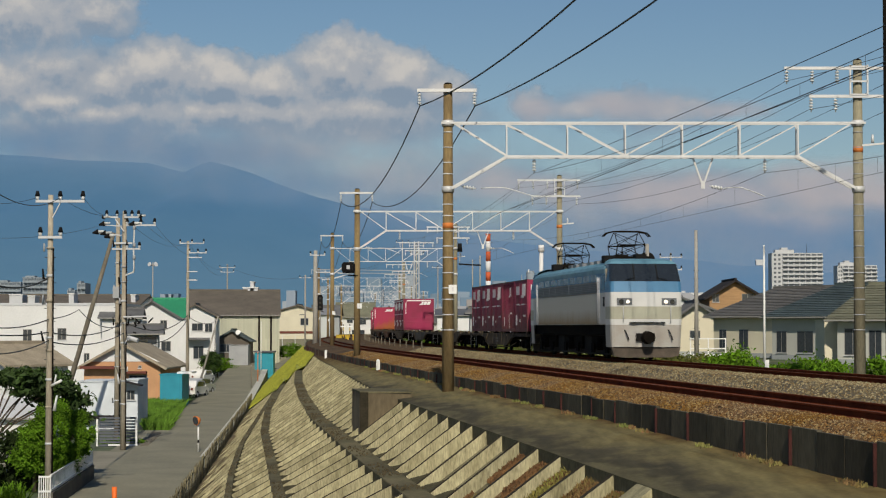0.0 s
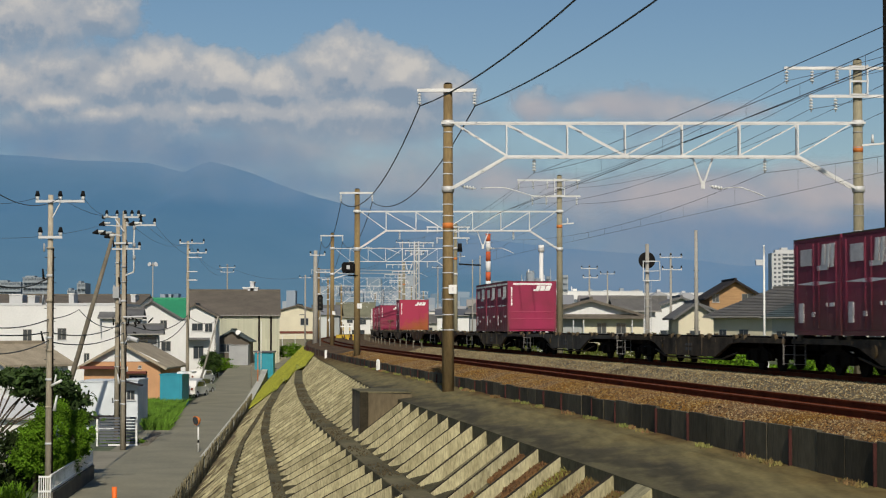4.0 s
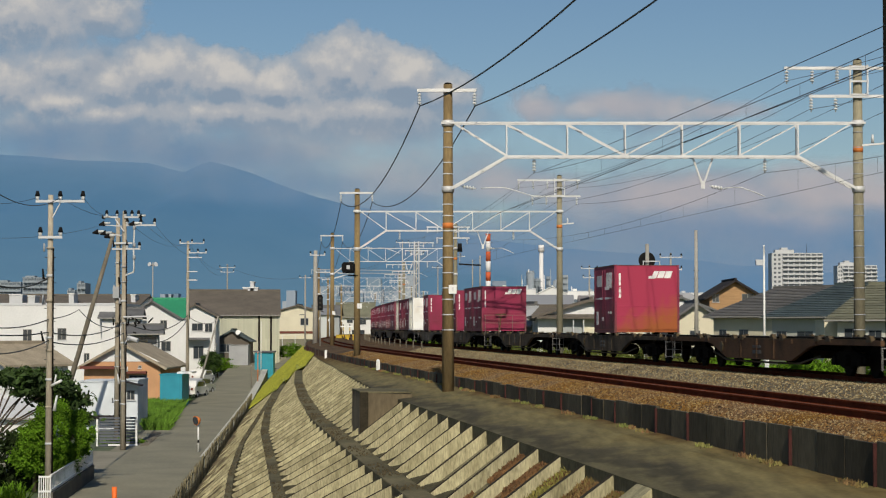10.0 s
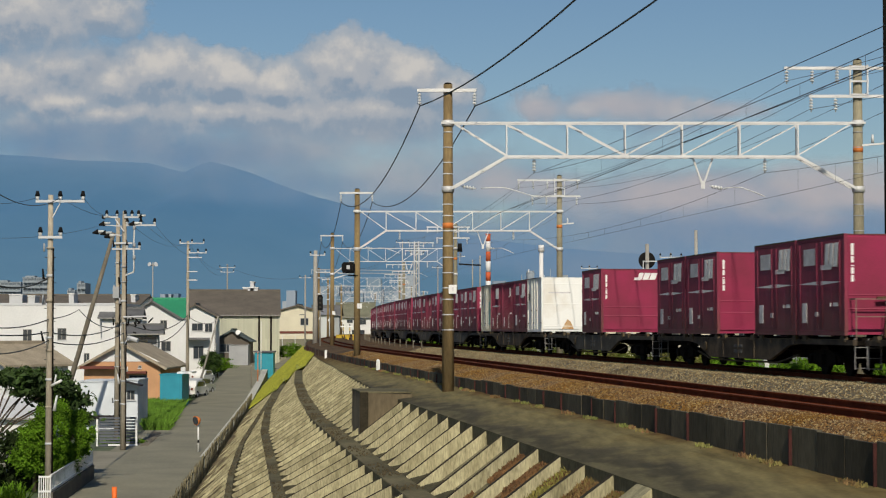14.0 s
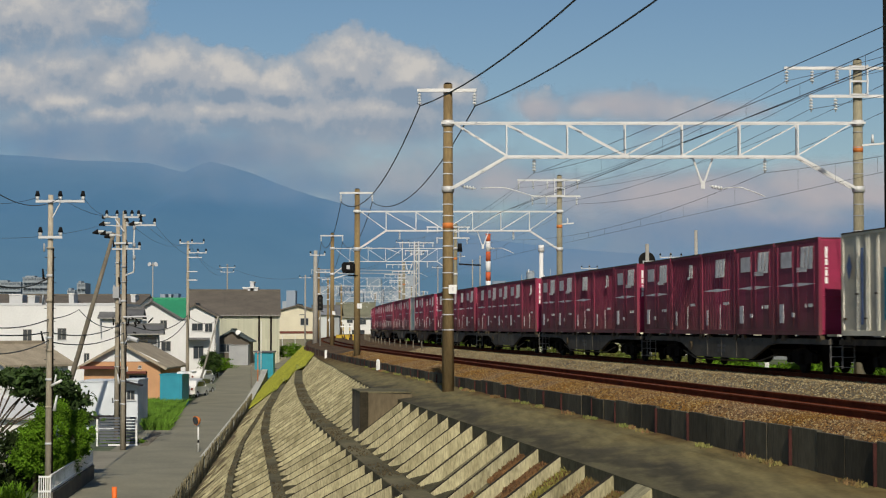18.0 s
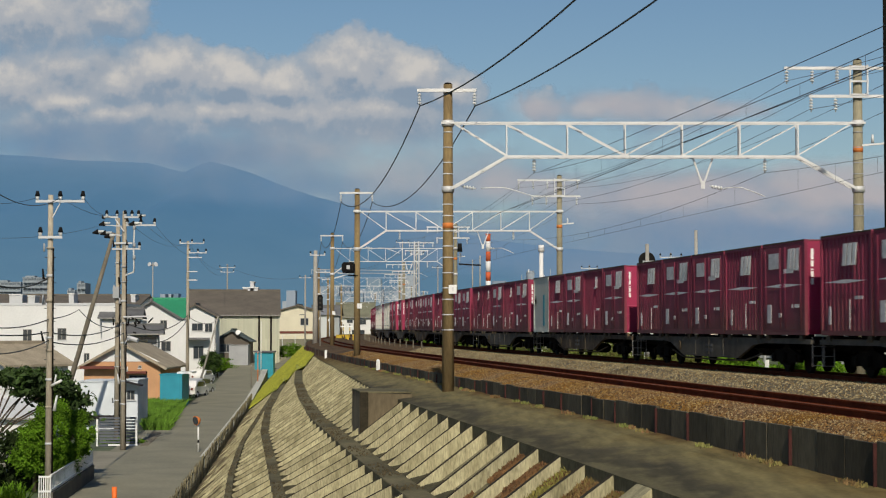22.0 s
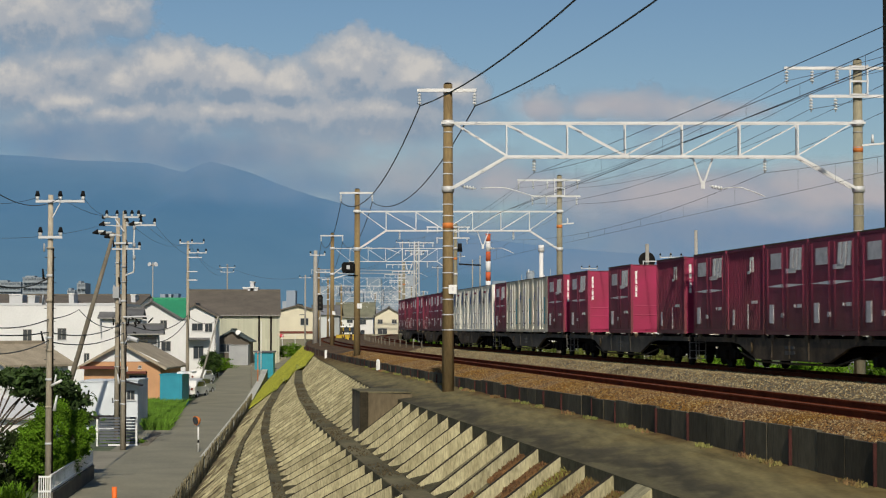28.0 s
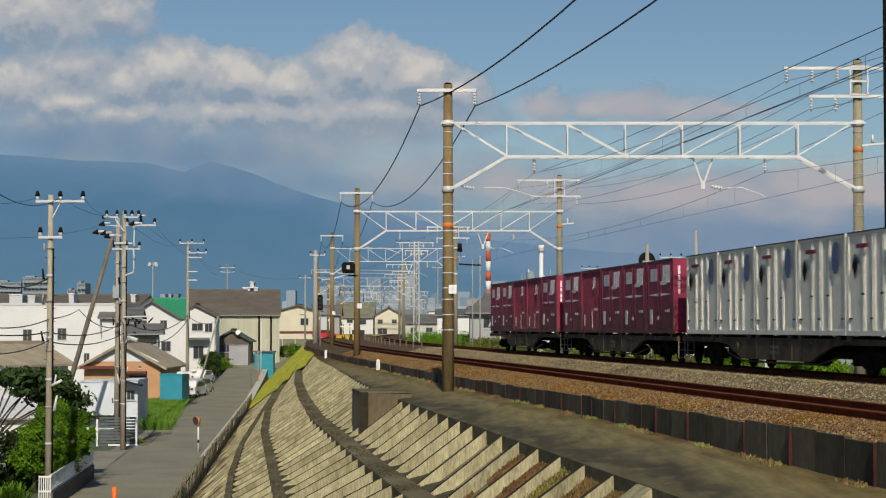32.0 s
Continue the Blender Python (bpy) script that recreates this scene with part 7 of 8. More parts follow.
tree("bright green garden shrub behind the fence", *(-15.59, 73), -5.05, -3.51, (0.9, 1.0, 1.0), M_LEAFB, 12000, 0.06, 14, 0.1, "shrub", 0.0, 0.6, 90, 0.6)
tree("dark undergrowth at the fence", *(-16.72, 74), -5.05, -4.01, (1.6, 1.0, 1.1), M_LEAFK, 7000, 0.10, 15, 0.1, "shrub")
fern = thing("fern", "green spiky palm-like fern at the roadside", "fern", pose(*(-14.87, 66), 0))
rng = random.Random(16)
verts, faces = [], []
for i in range(260):
    a, reach, up, base = rng.uniform(0, 6.28), rng.uniform(0.3, 0.95), rng.uniform(0.35, 0.9), rng.uniform(-0.6, 0.5)
    k = len(verts)
    for f in (0.0, 0.4, 0.75, 1.0):
        w = 0.028 * (1 - f) + 0.004
        p = Vector((base + math.cos(a) * reach * f, math.sin(a) * reach * f, -5.02 + up * 1.25 * (f * 1.7 - f * f * 0.85)))
        verts += [tuple(p + Vector((-math.sin(a) * w, math.cos(a) * w, 0))), tuple(p - Vector((-math.sin(a) * w, math.cos(a) * w, 0)))]
    faces += [(k + 2 * q, k + 2 * q + 1, k + 2 * q + 3, k + 2 * q + 2) for q in range(3)]
me = bpy.data.meshes.new("fronds")
me.from_pydata(verts, [], faces)
me.materials.append(M_LEAFB)
part("fronds", me, None, fern)
tree("low hedge beside the lane's far end", *(-28.39, 240), -5.05, -3.36, (2.0, 1.5, 0.8), M_LEAFB, 2600, 0.14, 17, 0.1, "shrub")
tree("dark garden tree by the grey house", *(-28.14, 232), -5.05, -2.87, (1.2, 1.2, 1.2), M_LEAFD, 2200, 0.15, 18, 0.1, "shrub")
tree("small hedge under the wall", *(-17.13, 103), -5.05, -5.03, (1.3, 0.4, 0.35), M_LEAFB, 1800, 0.07, 19, 0.05, "shrub")
tree("clipped hedge before the cream house", *(-22.98, 285), -5.05, -2.28, (2.2, 1.0, 1.0), M_LEAFB, 3000, 0.12, 41, 0.1, "shrub")
sheet("gutter_strip", lambda s, t: Vector((-4.1 - 0.0736 * s - (0.2, 0.85)[t], s, lane_z(s) + 0.025)), 92, 300, 8, range(2), M_PALEW, label="pale concrete gutter strip along the fence", category="gutter")
bm = bmesh.new()
lawn = [Vector((-18.16, 116, -5)), Vector((-16.62, 116, -5)), Vector((-21.42, 159.97, -5)), Vector((-25.02, 159.97, -5))]
bm.faces.new([bm.verts.new(p + Vector((0, 0, 0.02))) for p in lawn])
tagged(new("lawn", mesh(bm, "lawn", M_LAWN)), "bright green rice plot beside the lane", "lawn", "", "structure")


def lawn_place(r):
    a, b = r.random(), r.random()
    return lawn[0].lerp(lawn[1], a).lerp(lawn[3].lerp(lawn[2], a), b)


tufts("rice_grass", lawn_place, 22000, 0.55, M_LAWN, "tall bright green rice plants", 31, 0.035)

# ---- behind the far track ----
E0 = -1.1


def rshrub(x, y, z, rr, m, n, seed):
    tree("green climbing weeds and shrubs along the railway fence", x, y, E0, z, rr, m, n, 0.075, seed, 0.05, "shrub")


for i in range(15):
    s = -26 + i * 3.6
    p = line(s, 4.6 + 0.5 * math.sin(i * 2.1))[0]
    rshrub(p.x, p.y, -0.48 + 0.16 * math.sin(i * 1.7) + (0.3 if i in (11, 12) else 0), (1.0, 1.9, 0.58 + 0.2 * math.sin(i * 3.3)), M_LEAFB if i < 9 else M_RWEED, 3000, 40 + i)
for i in range(9):
    p = line(32 + i * 8, 5.5 + math.sin(i))[0]
    rshrub(p.x, p.y, -0.32, (1.8, 3.5, 0.72), M_RWEED, 2200, 60 + i)
for i in range(9):
    p = line(108 + i * 8, 5.6 + 1.6 * math.sin(i * 2.3))[0]
    rshrub(p.x, p.y, -0.2, (1.9, 3.5, 0.85 + 0.2 * math.sin(i * 1.9)), M_LEAFB, 2200, 80 + i)
tf = thing("track_posts", "short weathered stakes in a row beside the far track", "stakes", None, "")
for i in range(22):
    p = line(58 + 6.2 * i, -2.1)[0]
    part("stake", made(rod, (p.x, p.y, -0.5), (p.x + 0.03 * math.sin(i * 5), p.y, 0.32 + 0.08 * math.sin(i * 3)), 0.05, 0.04, 6), M_STAY, tf)
house("low beige-walled house with a warm grey tiled roof", 23.71, 150, -58, 7.4, 14, E0, 2.35, 4.5, "x", M_CREAM, M_ROOFTILE,
      [(-3.0, -2.1, -0.5, 1.1), (-0.6, 0.5, -0.5, 1.1)], over=0.6, tiles=1)
house("grey-walled house with a blue-grey tiled roof", 26.2, 138, -58, 7.0, 14, E0, 2.25, 4.5, "x", M_PALEW, M_ROOFDG,
      [(-3.0, -1.9, -0.6, 1.0), (-0.8, 0.9, -0.6, 1.0), (1.6, 2.6, -0.6, 1.0)], over=0.6, tiles=1)
house("grey house with an olive-grey tiled roof", 28.1, 118, -40, 8.2, 11, E0, 2.0, 4.1, "x", M_PALEW, M_ROOFOL,
      [(-3.6, -2.4, -0.5, 1.2), (-1.9, -1.0, -1.0, 1.1), (0.2, 1.6, -0.4, 1.1)], over=0.6, tiles=1)
flat_building("small cream lean-to beside the tiled houses", 24.9, 122, 0.95, 3, E0, 1.68, M_CREAM, name="shed")
house("tan-boarded house with a dark gabled roof", 29.9, 195, 0, 5.22, 8, E0, 4.61, 6.17, "y", M_BRICKW, M_DARKW,
      [(0.7, 1.91, 3.86, 4.72), (-2.32, -1.62, 3.86, 4.72)], over=0.6)
house("cream house with a grey gabled roof", 21.3, 160, 0, 3.04, 7, E0, 2.39, 3.43, "y", M_CREAM, M_ROOFG, [(-0.6, 0.3, 0.3, 1.01)], over=0.5)
st = thing("outside_landing", "white steel landing with a railing beside the houses", "landing", pose(*(15.09, 108), 0))
part("landing", made(box, -1.1, 0.94, -0.15, 0.9, -0.38, -0.28), M_WHITE, st)
for z in (600, 618):
    part("rail", made(box, -1.1, 0.9, -0.12, -0.06, 0.03 + (0 if z > 610 else 0.55), 0.09 + (0 if z > 610 else 0.55)), M_WHITE, st)
for x in (-1.1, -0.1, 0.88):
    part("post", made(box, x, x + 0.06, -0.1, -0.04, E0, 0.67), M_WHITE, st)
# mid-distance roofs between the gates
lc = house("long low cream house under a wide brown-tiled gable", 11.62, 150, 0, 8.3, 9, E0, 2.3, 3.5, "y", M_WALLW, M_ROOFB, over=0.5)
part("lower_wall", made(box, -0.65, 4.16, -0.05, -0.003, E0, 2.0), M_CREAM, lc, "cream plastered front")
part("side_wall", made(box, -2.6, -0.66, -0.04, -0.003, E0, 2.0), M_GREYW, lc, "grey boarded front")
part("eave_canopy", made(prism, [(-0.9, 2.06), (0.0, 2.3), (0.0, 2.12), (-0.9, 1.94)], -4.3, 4.5, "x"), M_ROOFB, lc, "brown eaves along the front")
for x0, x1 in ((0.5, 1.25), (2.0, 2.8)):
    window(lc, x0, x1, 0.75, 1.62, -0.05)
for x in (-2.5, -1.4, -0.6, 3.2):
    part("post", made(box, x - 0.04, x + 0.04, -0.75, -0.67, E0, 2.0), M_GREYP, lc)
house("charcoal hip-roofed house behind the railway", 5.3, 175, 0, 5.6, 7, E0, 2.85, 4.35, "x", M_GREYW, M_ROOFG, [(-1.6, -0.4, 1.2, 2.2), (0.8, 1.8, 1.2, 2.2)], over=0.5, hip=1.9)
pr = house("low workshop under a pale grey sheet roof", 5.75, 160, -20, 2.7, 4, E0, 1.75, 2.95, "x", M_FENCE, M_SHEDG, [(-1.0, 0.2, 0.2, 1.2)], over=0.5, name="workshop")
for x in (-0.9, 0.0, 0.9):
    part("porch_post", made(rod, (x, -0.3, E0), (x, -0.3, 1.6), 0.05, 0.05, 8), M_GREYP, pr)
house("small white gabled house with a grey tiled roof", 8.2, 170, 10, 2.7, 5, E0, 2.8, 3.45, "y", M_WALLW, M_ROOFTILE, [(-0.5, 0.4, 1.2, 2.0)], over=0.5)
house("brown-roofed white house beside the cream one", 8.4, 154, -22, 2.2, 5, E0, 2.1, 3.0, "x", M_WALLW, M_ROOFB, [(-0.6, 0.0, 0.2, 1.3)], over=0.4)
house("white house under a dark ridged roof", 16.8, 165, 0, 3.2, 6, E0, 2.9, 3.85, "x", M_WALLW, M_ROOFTILE, [(-1.0, 0.0, 1.2, 2.1)], over=0.5)
for x, Y, w, ye, yr, ax, mw, mr in ((1145, 200, 4.2, 550, 525, "x", M_WALLW, M_ROOFTILE), (1205, 190, 7, 548, 525, "y", M_WALLW, M_ROOFG), (1380, 210, 12, 540, 520, "x", M_WALLW, M_ROOFG)):
    house("small white or grey suburban house with a dull roof", (x - 784) / 3368 * Y, Y, 0, w, 7, E0, 1.23 + (580.4 - ye) / 3368 * Y, 1.23 + (580.4 - yr) / 3368 * Y, ax, mw, mr,
          [(-w * 0.3, -w * 0.1, 0.0, 1.0), (w * 0.1, w * 0.32, 0.0, 1.0)], over=0.4)
for lab, x, Y, w, ye, yr, ax, mw, mr, wins in (
        ("cream gabled house beyond the crossing", 688, 378, 5.5, 557, 543, "y", M_CREAM, M_ROOFTILE, [(-2.2, -1.2, 2.0, 2.9), (0.6, 1.6, 2.1, 2.9), (-2.2, -0.3, -0.6, 1.1)]),
        ("white house with an olive-grey roof beyond the crossing", 628, 386, 7.4, 559, 536, "x", M_WALLW, M_ROOFOL, [(0.9, 2.3, 1.9, 2.9), (-1.6, -0.4, 2.2, 2.9), (-0.6, 2.0, -0.5, 0.8)]),
        ("grey house with a dark roof beside the crossing", 577, 352, 5.0, 556, 541, "x", M_GREYW, M_ROOFG, [(-1.6, -0.5, 1.6, 2.6), (0.4, 1.6, 1.6, 2.6)]),
        ("low white house with dark eaves behind the weeds", 748, 345, 6.2, 570, 558, "x", M_PALEW, M_ROOFTILE, [(-2.2, -1.0, 0.4, 1.3), (0.6, 1.8, 0.4, 1.3)]),
        ("white flat-eaved house behind the weeds", 803, 300, 5.2, 557, 548, "x", M_WALLW, M_SLATE, [(-1.6, -0.6, 1.0, 1.9)])):
    house(lab, (x - 784) / 3368 * Y, Y, 0, w, 7, E0, 1.23 + (580.4 - ye) / 3368 * Y, 1.23 + (580.4 - yr) / 3368 * Y, ax, mw, mr, wins, over=0.4)
for x, Y, zt, arms in ((1187, 170, 448, 2), (1232, 104, 408, 0), (1043, 230, 470, 2), (737, 250, 430, 2), (712, 300, 425, 1), (1075, 260, 480, 1), (775, 330, 470, 1)):
    z = 1.23 + (580.4 - zt) / 3368 * Y
    utility_pole("grey concrete utility pole behind the railway", (x - 784) / 3368 * Y, Y, z, [(z - 0.4 - 1.1 * i, -1.0 + 0.2 * i, 1.0, 3) for i in range(arms)], zb=E0 - 0.1, r=0.13)
lp = thing("lamp_post", "thin white post with a small lamp and aerials", "lamp post", pose(*(13.16, 78), 0))
part("shaft", made(rod, (0, 0, E0), (0, 0, 4.62), 0.06, 0.035, 10), M_WHITE, lp)
part("lamp", made(box, -0.34, -0.06, -0.1, 0.1, 3.79, 4.02), M_GREYP, lp)
part("aerial", made(box, -0.03, 0.03, -0.03, 0.03, 4.2, 4.57), M_UNDER, lp)
sb = thing("track_box", "small white trackside marker box", "marker", pose(*(11.21, 66), 0))
part("box", made(box, -0.07, 0.07, -0.05, 0.05, -0.75, 0.12), M_WHITE, sb)
part("bars", made(box, -0.05, 0.05, -0.065, -0.06, -0.3, -0.15), M_BLACK, sb)

# ---- tall things far off ----
ck = thing("chimney", "tall chimney painted in red and white bands", "chimney", pose(16.63, 700, 0))
heights = (-1.6, 7.5, 11.1, 14.8, 18.4, 21.7, 25.7, 29.2, 33.0, 35.4)
for i, (a, b) in enumerate(zip(heights, heights[1:])):
    part("band", made(rod, (0, 0, a), (0, 0, b), 1.02 - 0.005 * a, 1.02 - 0.005 * b, 16), (M_CHIMR, M_CHIMW)[i % 2], ck)
part("rim", made(rod, (0, 0, 35.4), (0, 0, 35.8), 0.98, 0.98, 16), M_CHIMR, ck)
wt = thing("white_tower", "slim white industrial tower with a round head", "tower", pose(*(28.93, 560), 0))
part("shaft", made(rod, (0, 0, E0 - 0.5), (0, 0, 24.57), 0.75, 0.6, 12), M_CHIMW, wt)
part("head", made(rod, (0, 0, 23.58), (0, 0, 25.57), 0.95, 0.8, 12), M_CHIMW, wt)
pp = thing("process_plant", "grey steel process plant of towers, tanks and pipes", "factory", pose(28.5, 540, 0))
rng = random.Random(14)
for x0, x1, h in ((-4.7, -2.6, 17.4), (-2.5, -0.8, 15.2), (-4.2, -1.2, 13.0), (0.9, 2.2, 15.8), (2.8, 4.6, 13.6), (4.8, 6.8, 16.2), (-7.2, -5.2, 10.5), (-0.7, 0.8, 12.2), (7.0, 8.6, 11.5)):
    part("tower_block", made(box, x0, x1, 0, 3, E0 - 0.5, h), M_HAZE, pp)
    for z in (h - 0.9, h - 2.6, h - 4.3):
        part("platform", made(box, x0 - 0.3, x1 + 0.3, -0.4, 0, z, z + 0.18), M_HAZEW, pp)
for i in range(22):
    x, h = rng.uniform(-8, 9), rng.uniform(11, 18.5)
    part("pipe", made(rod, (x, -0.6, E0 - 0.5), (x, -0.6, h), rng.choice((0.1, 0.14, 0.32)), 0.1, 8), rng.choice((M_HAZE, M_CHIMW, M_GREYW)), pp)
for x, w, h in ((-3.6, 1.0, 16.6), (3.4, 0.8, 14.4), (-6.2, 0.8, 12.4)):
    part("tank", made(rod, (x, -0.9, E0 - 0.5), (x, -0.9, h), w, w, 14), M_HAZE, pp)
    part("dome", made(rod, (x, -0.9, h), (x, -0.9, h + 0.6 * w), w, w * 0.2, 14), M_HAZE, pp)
for x0, x1, yt, Y in ((1005, 1137, 517, 430), (1060, 1270, 520, 470), (885, 948, 513, 520)):
    fb = flat_building("long low white factory building", (x0 / 2 + x1 / 2 - 784) / 3368 * Y, Y, (x1 - x0) / 3368 * Y, 20, E0 - 0.4, 1.23 + (580.4 - yt) / 3368 * Y, M_WALLW, name="factory")
    w = (x1 - x0) / 3368 * Y / 2
    for i in range(5):
        x, z = -w * 0.85 + w * 0.42 * i, 1.23 + (580.4 - yt) / 3368 * Y
        part("roof_vent", made(box, x, x + 0.9, 2, 4, z, z + rng.uniform(0.4, 1.2)), rng.choice((M_GREYP, M_HAZE, M_WHITE)), fb)
        part("wall_window", made(box, x - 0.4, x + 1.2, -0.06, -0.003, z - 2.4, z - 1.7), M_HAZEW, fb)
house("white gabled factory hall", 24.1, 420, 0, 8.2, 16, E0 - 0.4, 8.4, 10.4, "y", M_WALLW, M_WHITE, over=0.2, name="factory_hall")


def apartment(label, x0, x1, ytop, Y, floors, bays, wx, z0=E0 - 0.5, mw=None, mg=None):
    mw, mg = mw or M_APART, mg or M_SHADEW
    k = Y / 3368
    w = (x1 - x0) * k
    a = thing("apartment_building", label, "apartment building", pose((x0 + x1 - 1568) / 2 * k, Y, 0, 0, 0, 0))
    zt = 1.23 + (580.4 - ytop) * k
    part("wall", made(box, -w / 2, w / 2, 0, 14, z0, zt), mw, a)
    part("roof_block", made(box, -w * 0.42, -w * 0.05, 2, 9, zt, zt + (2.2 if floors > 6 else 0.9)), mw, a)
    if floors > 6:
        part("roof_block", made(box, -w * 0.3, -w * 0.18, 2, 9, zt + 2.2, zt + 3.6), mw, a)
        part("mast", made(rod, (w * 0.2, 3, zt), (w * 0.2, 3, zt + 6), 0.15, 0.08, 6), M_UNDER, a)
    fh = 2.9
    for i in range(bays):
        x = -w / 2 + wx + i * (w - wx) / bays
        part("divider", made(box, x - 0.12, x + 0.12, -1.19, -0.003, zt - floors * fh, zt), mw, a)
    for f in range(floors):
        z = zt - (f + 1) * fh
        b = part("balcony", made(box, -w / 2 + wx, w / 2 + 0.2, -1.2, -0.002, z, z + 0.16), mw, a)
        part("parapet", made(box, -w / 2 + wx, w / 2 + 0.2, -1.3, -1.2, z, z + 1.15), mw, b)
        for i in range(bays):
            bw = (w - wx) / bays
            x = -w / 2 + wx + i * bw
            part("window", made(box, x + 0.12 * bw, x + 0.88 * bw, -0.03, 0.03, z + 0.2, z + 2.3), mg, a)
        if wx > 1:
            for i in range(2):
                part("window", made(box, -w / 2 + wx * (0.2 + 0.4 * i), -w / 2 + wx * (0.42 + 0.4 * i), -0.03, 0.03, z + 0.8, z + 2.2), mg, a)


apartment("white many-storeyed apartment building with long balconies", 1366, 1456, 448, 1250, 13, 7, 7.0)
apartment("grey apartment building with dark stair towers", 1482, 1552, 470, 1400, 12, 6, 4.0)
apartment("distant pale apartment building", 690, 705, 540, 800, 5, 2, 0.5)
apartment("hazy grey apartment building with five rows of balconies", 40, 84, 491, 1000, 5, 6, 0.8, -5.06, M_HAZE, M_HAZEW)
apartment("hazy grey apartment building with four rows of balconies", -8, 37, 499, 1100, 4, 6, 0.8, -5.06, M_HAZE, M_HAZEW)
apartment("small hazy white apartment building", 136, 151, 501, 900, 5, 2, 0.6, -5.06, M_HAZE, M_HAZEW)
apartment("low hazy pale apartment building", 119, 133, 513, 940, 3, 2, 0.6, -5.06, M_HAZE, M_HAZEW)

# distant roofs and blocks, too many to count
rng = random.Random(5)


def far_blocks(name, n, x0, x1, Y0, Y1, hmin, hmax, z0, m, label, wmin=8, wmax=30):
    bm = bmesh.new()
    for _ in range(n):
        Y = rng.uniform(Y0, Y1)
        x = (rng.uniform(x0, x1) - 784) / 3368 * Y
        w, h = rng.uniform(wmin, wmax), rng.uniform(hmin, hmax)
        box(bm, x - w / 2, x + w / 2, Y, Y + 12, z0, z0 + h)
    tagged(new(name, mesh(bm, name, m, fix=False)), label, "buildings", "", "stuff")


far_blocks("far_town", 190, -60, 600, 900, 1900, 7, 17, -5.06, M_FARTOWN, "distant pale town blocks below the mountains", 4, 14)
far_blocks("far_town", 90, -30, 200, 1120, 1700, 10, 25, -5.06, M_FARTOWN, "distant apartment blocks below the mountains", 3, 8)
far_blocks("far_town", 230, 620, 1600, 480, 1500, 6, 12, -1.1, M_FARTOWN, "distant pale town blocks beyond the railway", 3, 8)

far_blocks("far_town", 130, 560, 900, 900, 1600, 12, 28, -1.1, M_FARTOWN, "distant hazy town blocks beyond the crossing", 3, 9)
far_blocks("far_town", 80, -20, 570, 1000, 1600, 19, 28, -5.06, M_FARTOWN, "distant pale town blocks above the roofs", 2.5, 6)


def far_houses(n, x0, x1, Y0, Y1, h0, h1, z0, label):
    walls, roofs = bmesh.new(), bmesh.new()
    for _ in range(n):
        Y = rng.uniform(Y0, Y1)
        x = (rng.uniform(x0, x1) - 784) / 3368 * Y
        w, d, h = rng.uniform(5, 10), rng.uniform(5, 8), rng.uniform(h0, h1)
        r = rng.uniform(1.0, 1.9)
        box(walls, x - w / 2, x + w / 2, Y, Y + d, z0, z0 + h)
        if rng.random() < 0.6:
            prism(roofs, [(Y - 0.4, z0 + h), (Y + d + 0.4, z0 + h), (Y + d / 2, z0 + h + r)], x - w / 2 - 0.4, x + w / 2 + 0.4, "x")
        else:
            prism(roofs, [(x - w / 2 - 0.4, z0 + h), (x + w / 2 + 0.4, z0 + h), (x, z0 + h + r)], Y - 0.4, Y + d + 0.4, "y")
    tagged(new("far_walls", mesh(walls, "far_walls", M_FARWALL)), "pale walls of " + label, "buildings", "", "stuff")
    tagged(new("far_roofs", mesh(roofs, "far_roofs", M_FARROOF)), "dull pitched roofs of " + label, "buildings", "", "stuff")


far_houses(150, 880, 1600, 260, 700, 3.2, 6.5, -1.1, "crowded houses beyond the railway")
far_houses(70, 560, 880, 450, 850, 3.4, 7.5, -1.1, "crowded houses beyond the crossing")
far_houses(150, -60, 560, 330, 900, 5.5, 9.0, -5.06, "crowded houses of the town")
# gear of the level crossing
for x, Y, w in ((600, 250, 0.7), (614, 252, 0.5), (628, 262, 0.6)):
    v = thing("crossing_barrier", "yellow and black level-crossing barrier beside the track", "barrier", pose((x - 784) / 3368 * Y, Y, 0), "crossing barriers")
    part("cabinet", made(box, -w / 2, w / 2, 0, 0.5, -1.0, 0.25), M_YELLOW, v)
    part("lid", made(box, -w / 2 - 0.04, w / 2 + 0.04, -0.04, 0.54, 0.25, 0.32), M_YELLOW, v)
    for i in range(6):
        part("post_band", made(rod, (w * 0.8, 0, -1.0 + 0.45 * i), (w * 0.8, 0, -0.55 + 0.45 * i), 0.07, 0.07, 8), (M_YELLOW, M_BLACK)[i % 2], v)
    part("lamp_board", made(box, w * 0.8 - 0.35, w * 0.8 + 0.35, -0.08, -0.02, 1.3, 1.5), M_WHITE, v)

# ---- mountains and clouds ----
def ridge(x):
    """Height of the main ridge, in metres, at x along it."""
    k = 4200 / 3368
    pts = ((-3000, 240), (-60, 272), (60, 278), (130, 285), (200, 287), (265, 290), (300, 300), (324, 306), (350, 294), (370, 287), (394, 292), (440, 306), (500, 330), (560, 350), (625, 366),
           (700, 378), (860, 424), (1000, 441), (1150, 452), (1300, 470), (1568, 492), (6000, 560))
    u = x / k + 784
    for (a, p), (b, q) in zip(pts, pts[1:]):
        if u <= b:
            y = p + (q - p) * (u - a) / (b - a)
            break
    return 1.23 + (580.4 - y) * k * 1.005


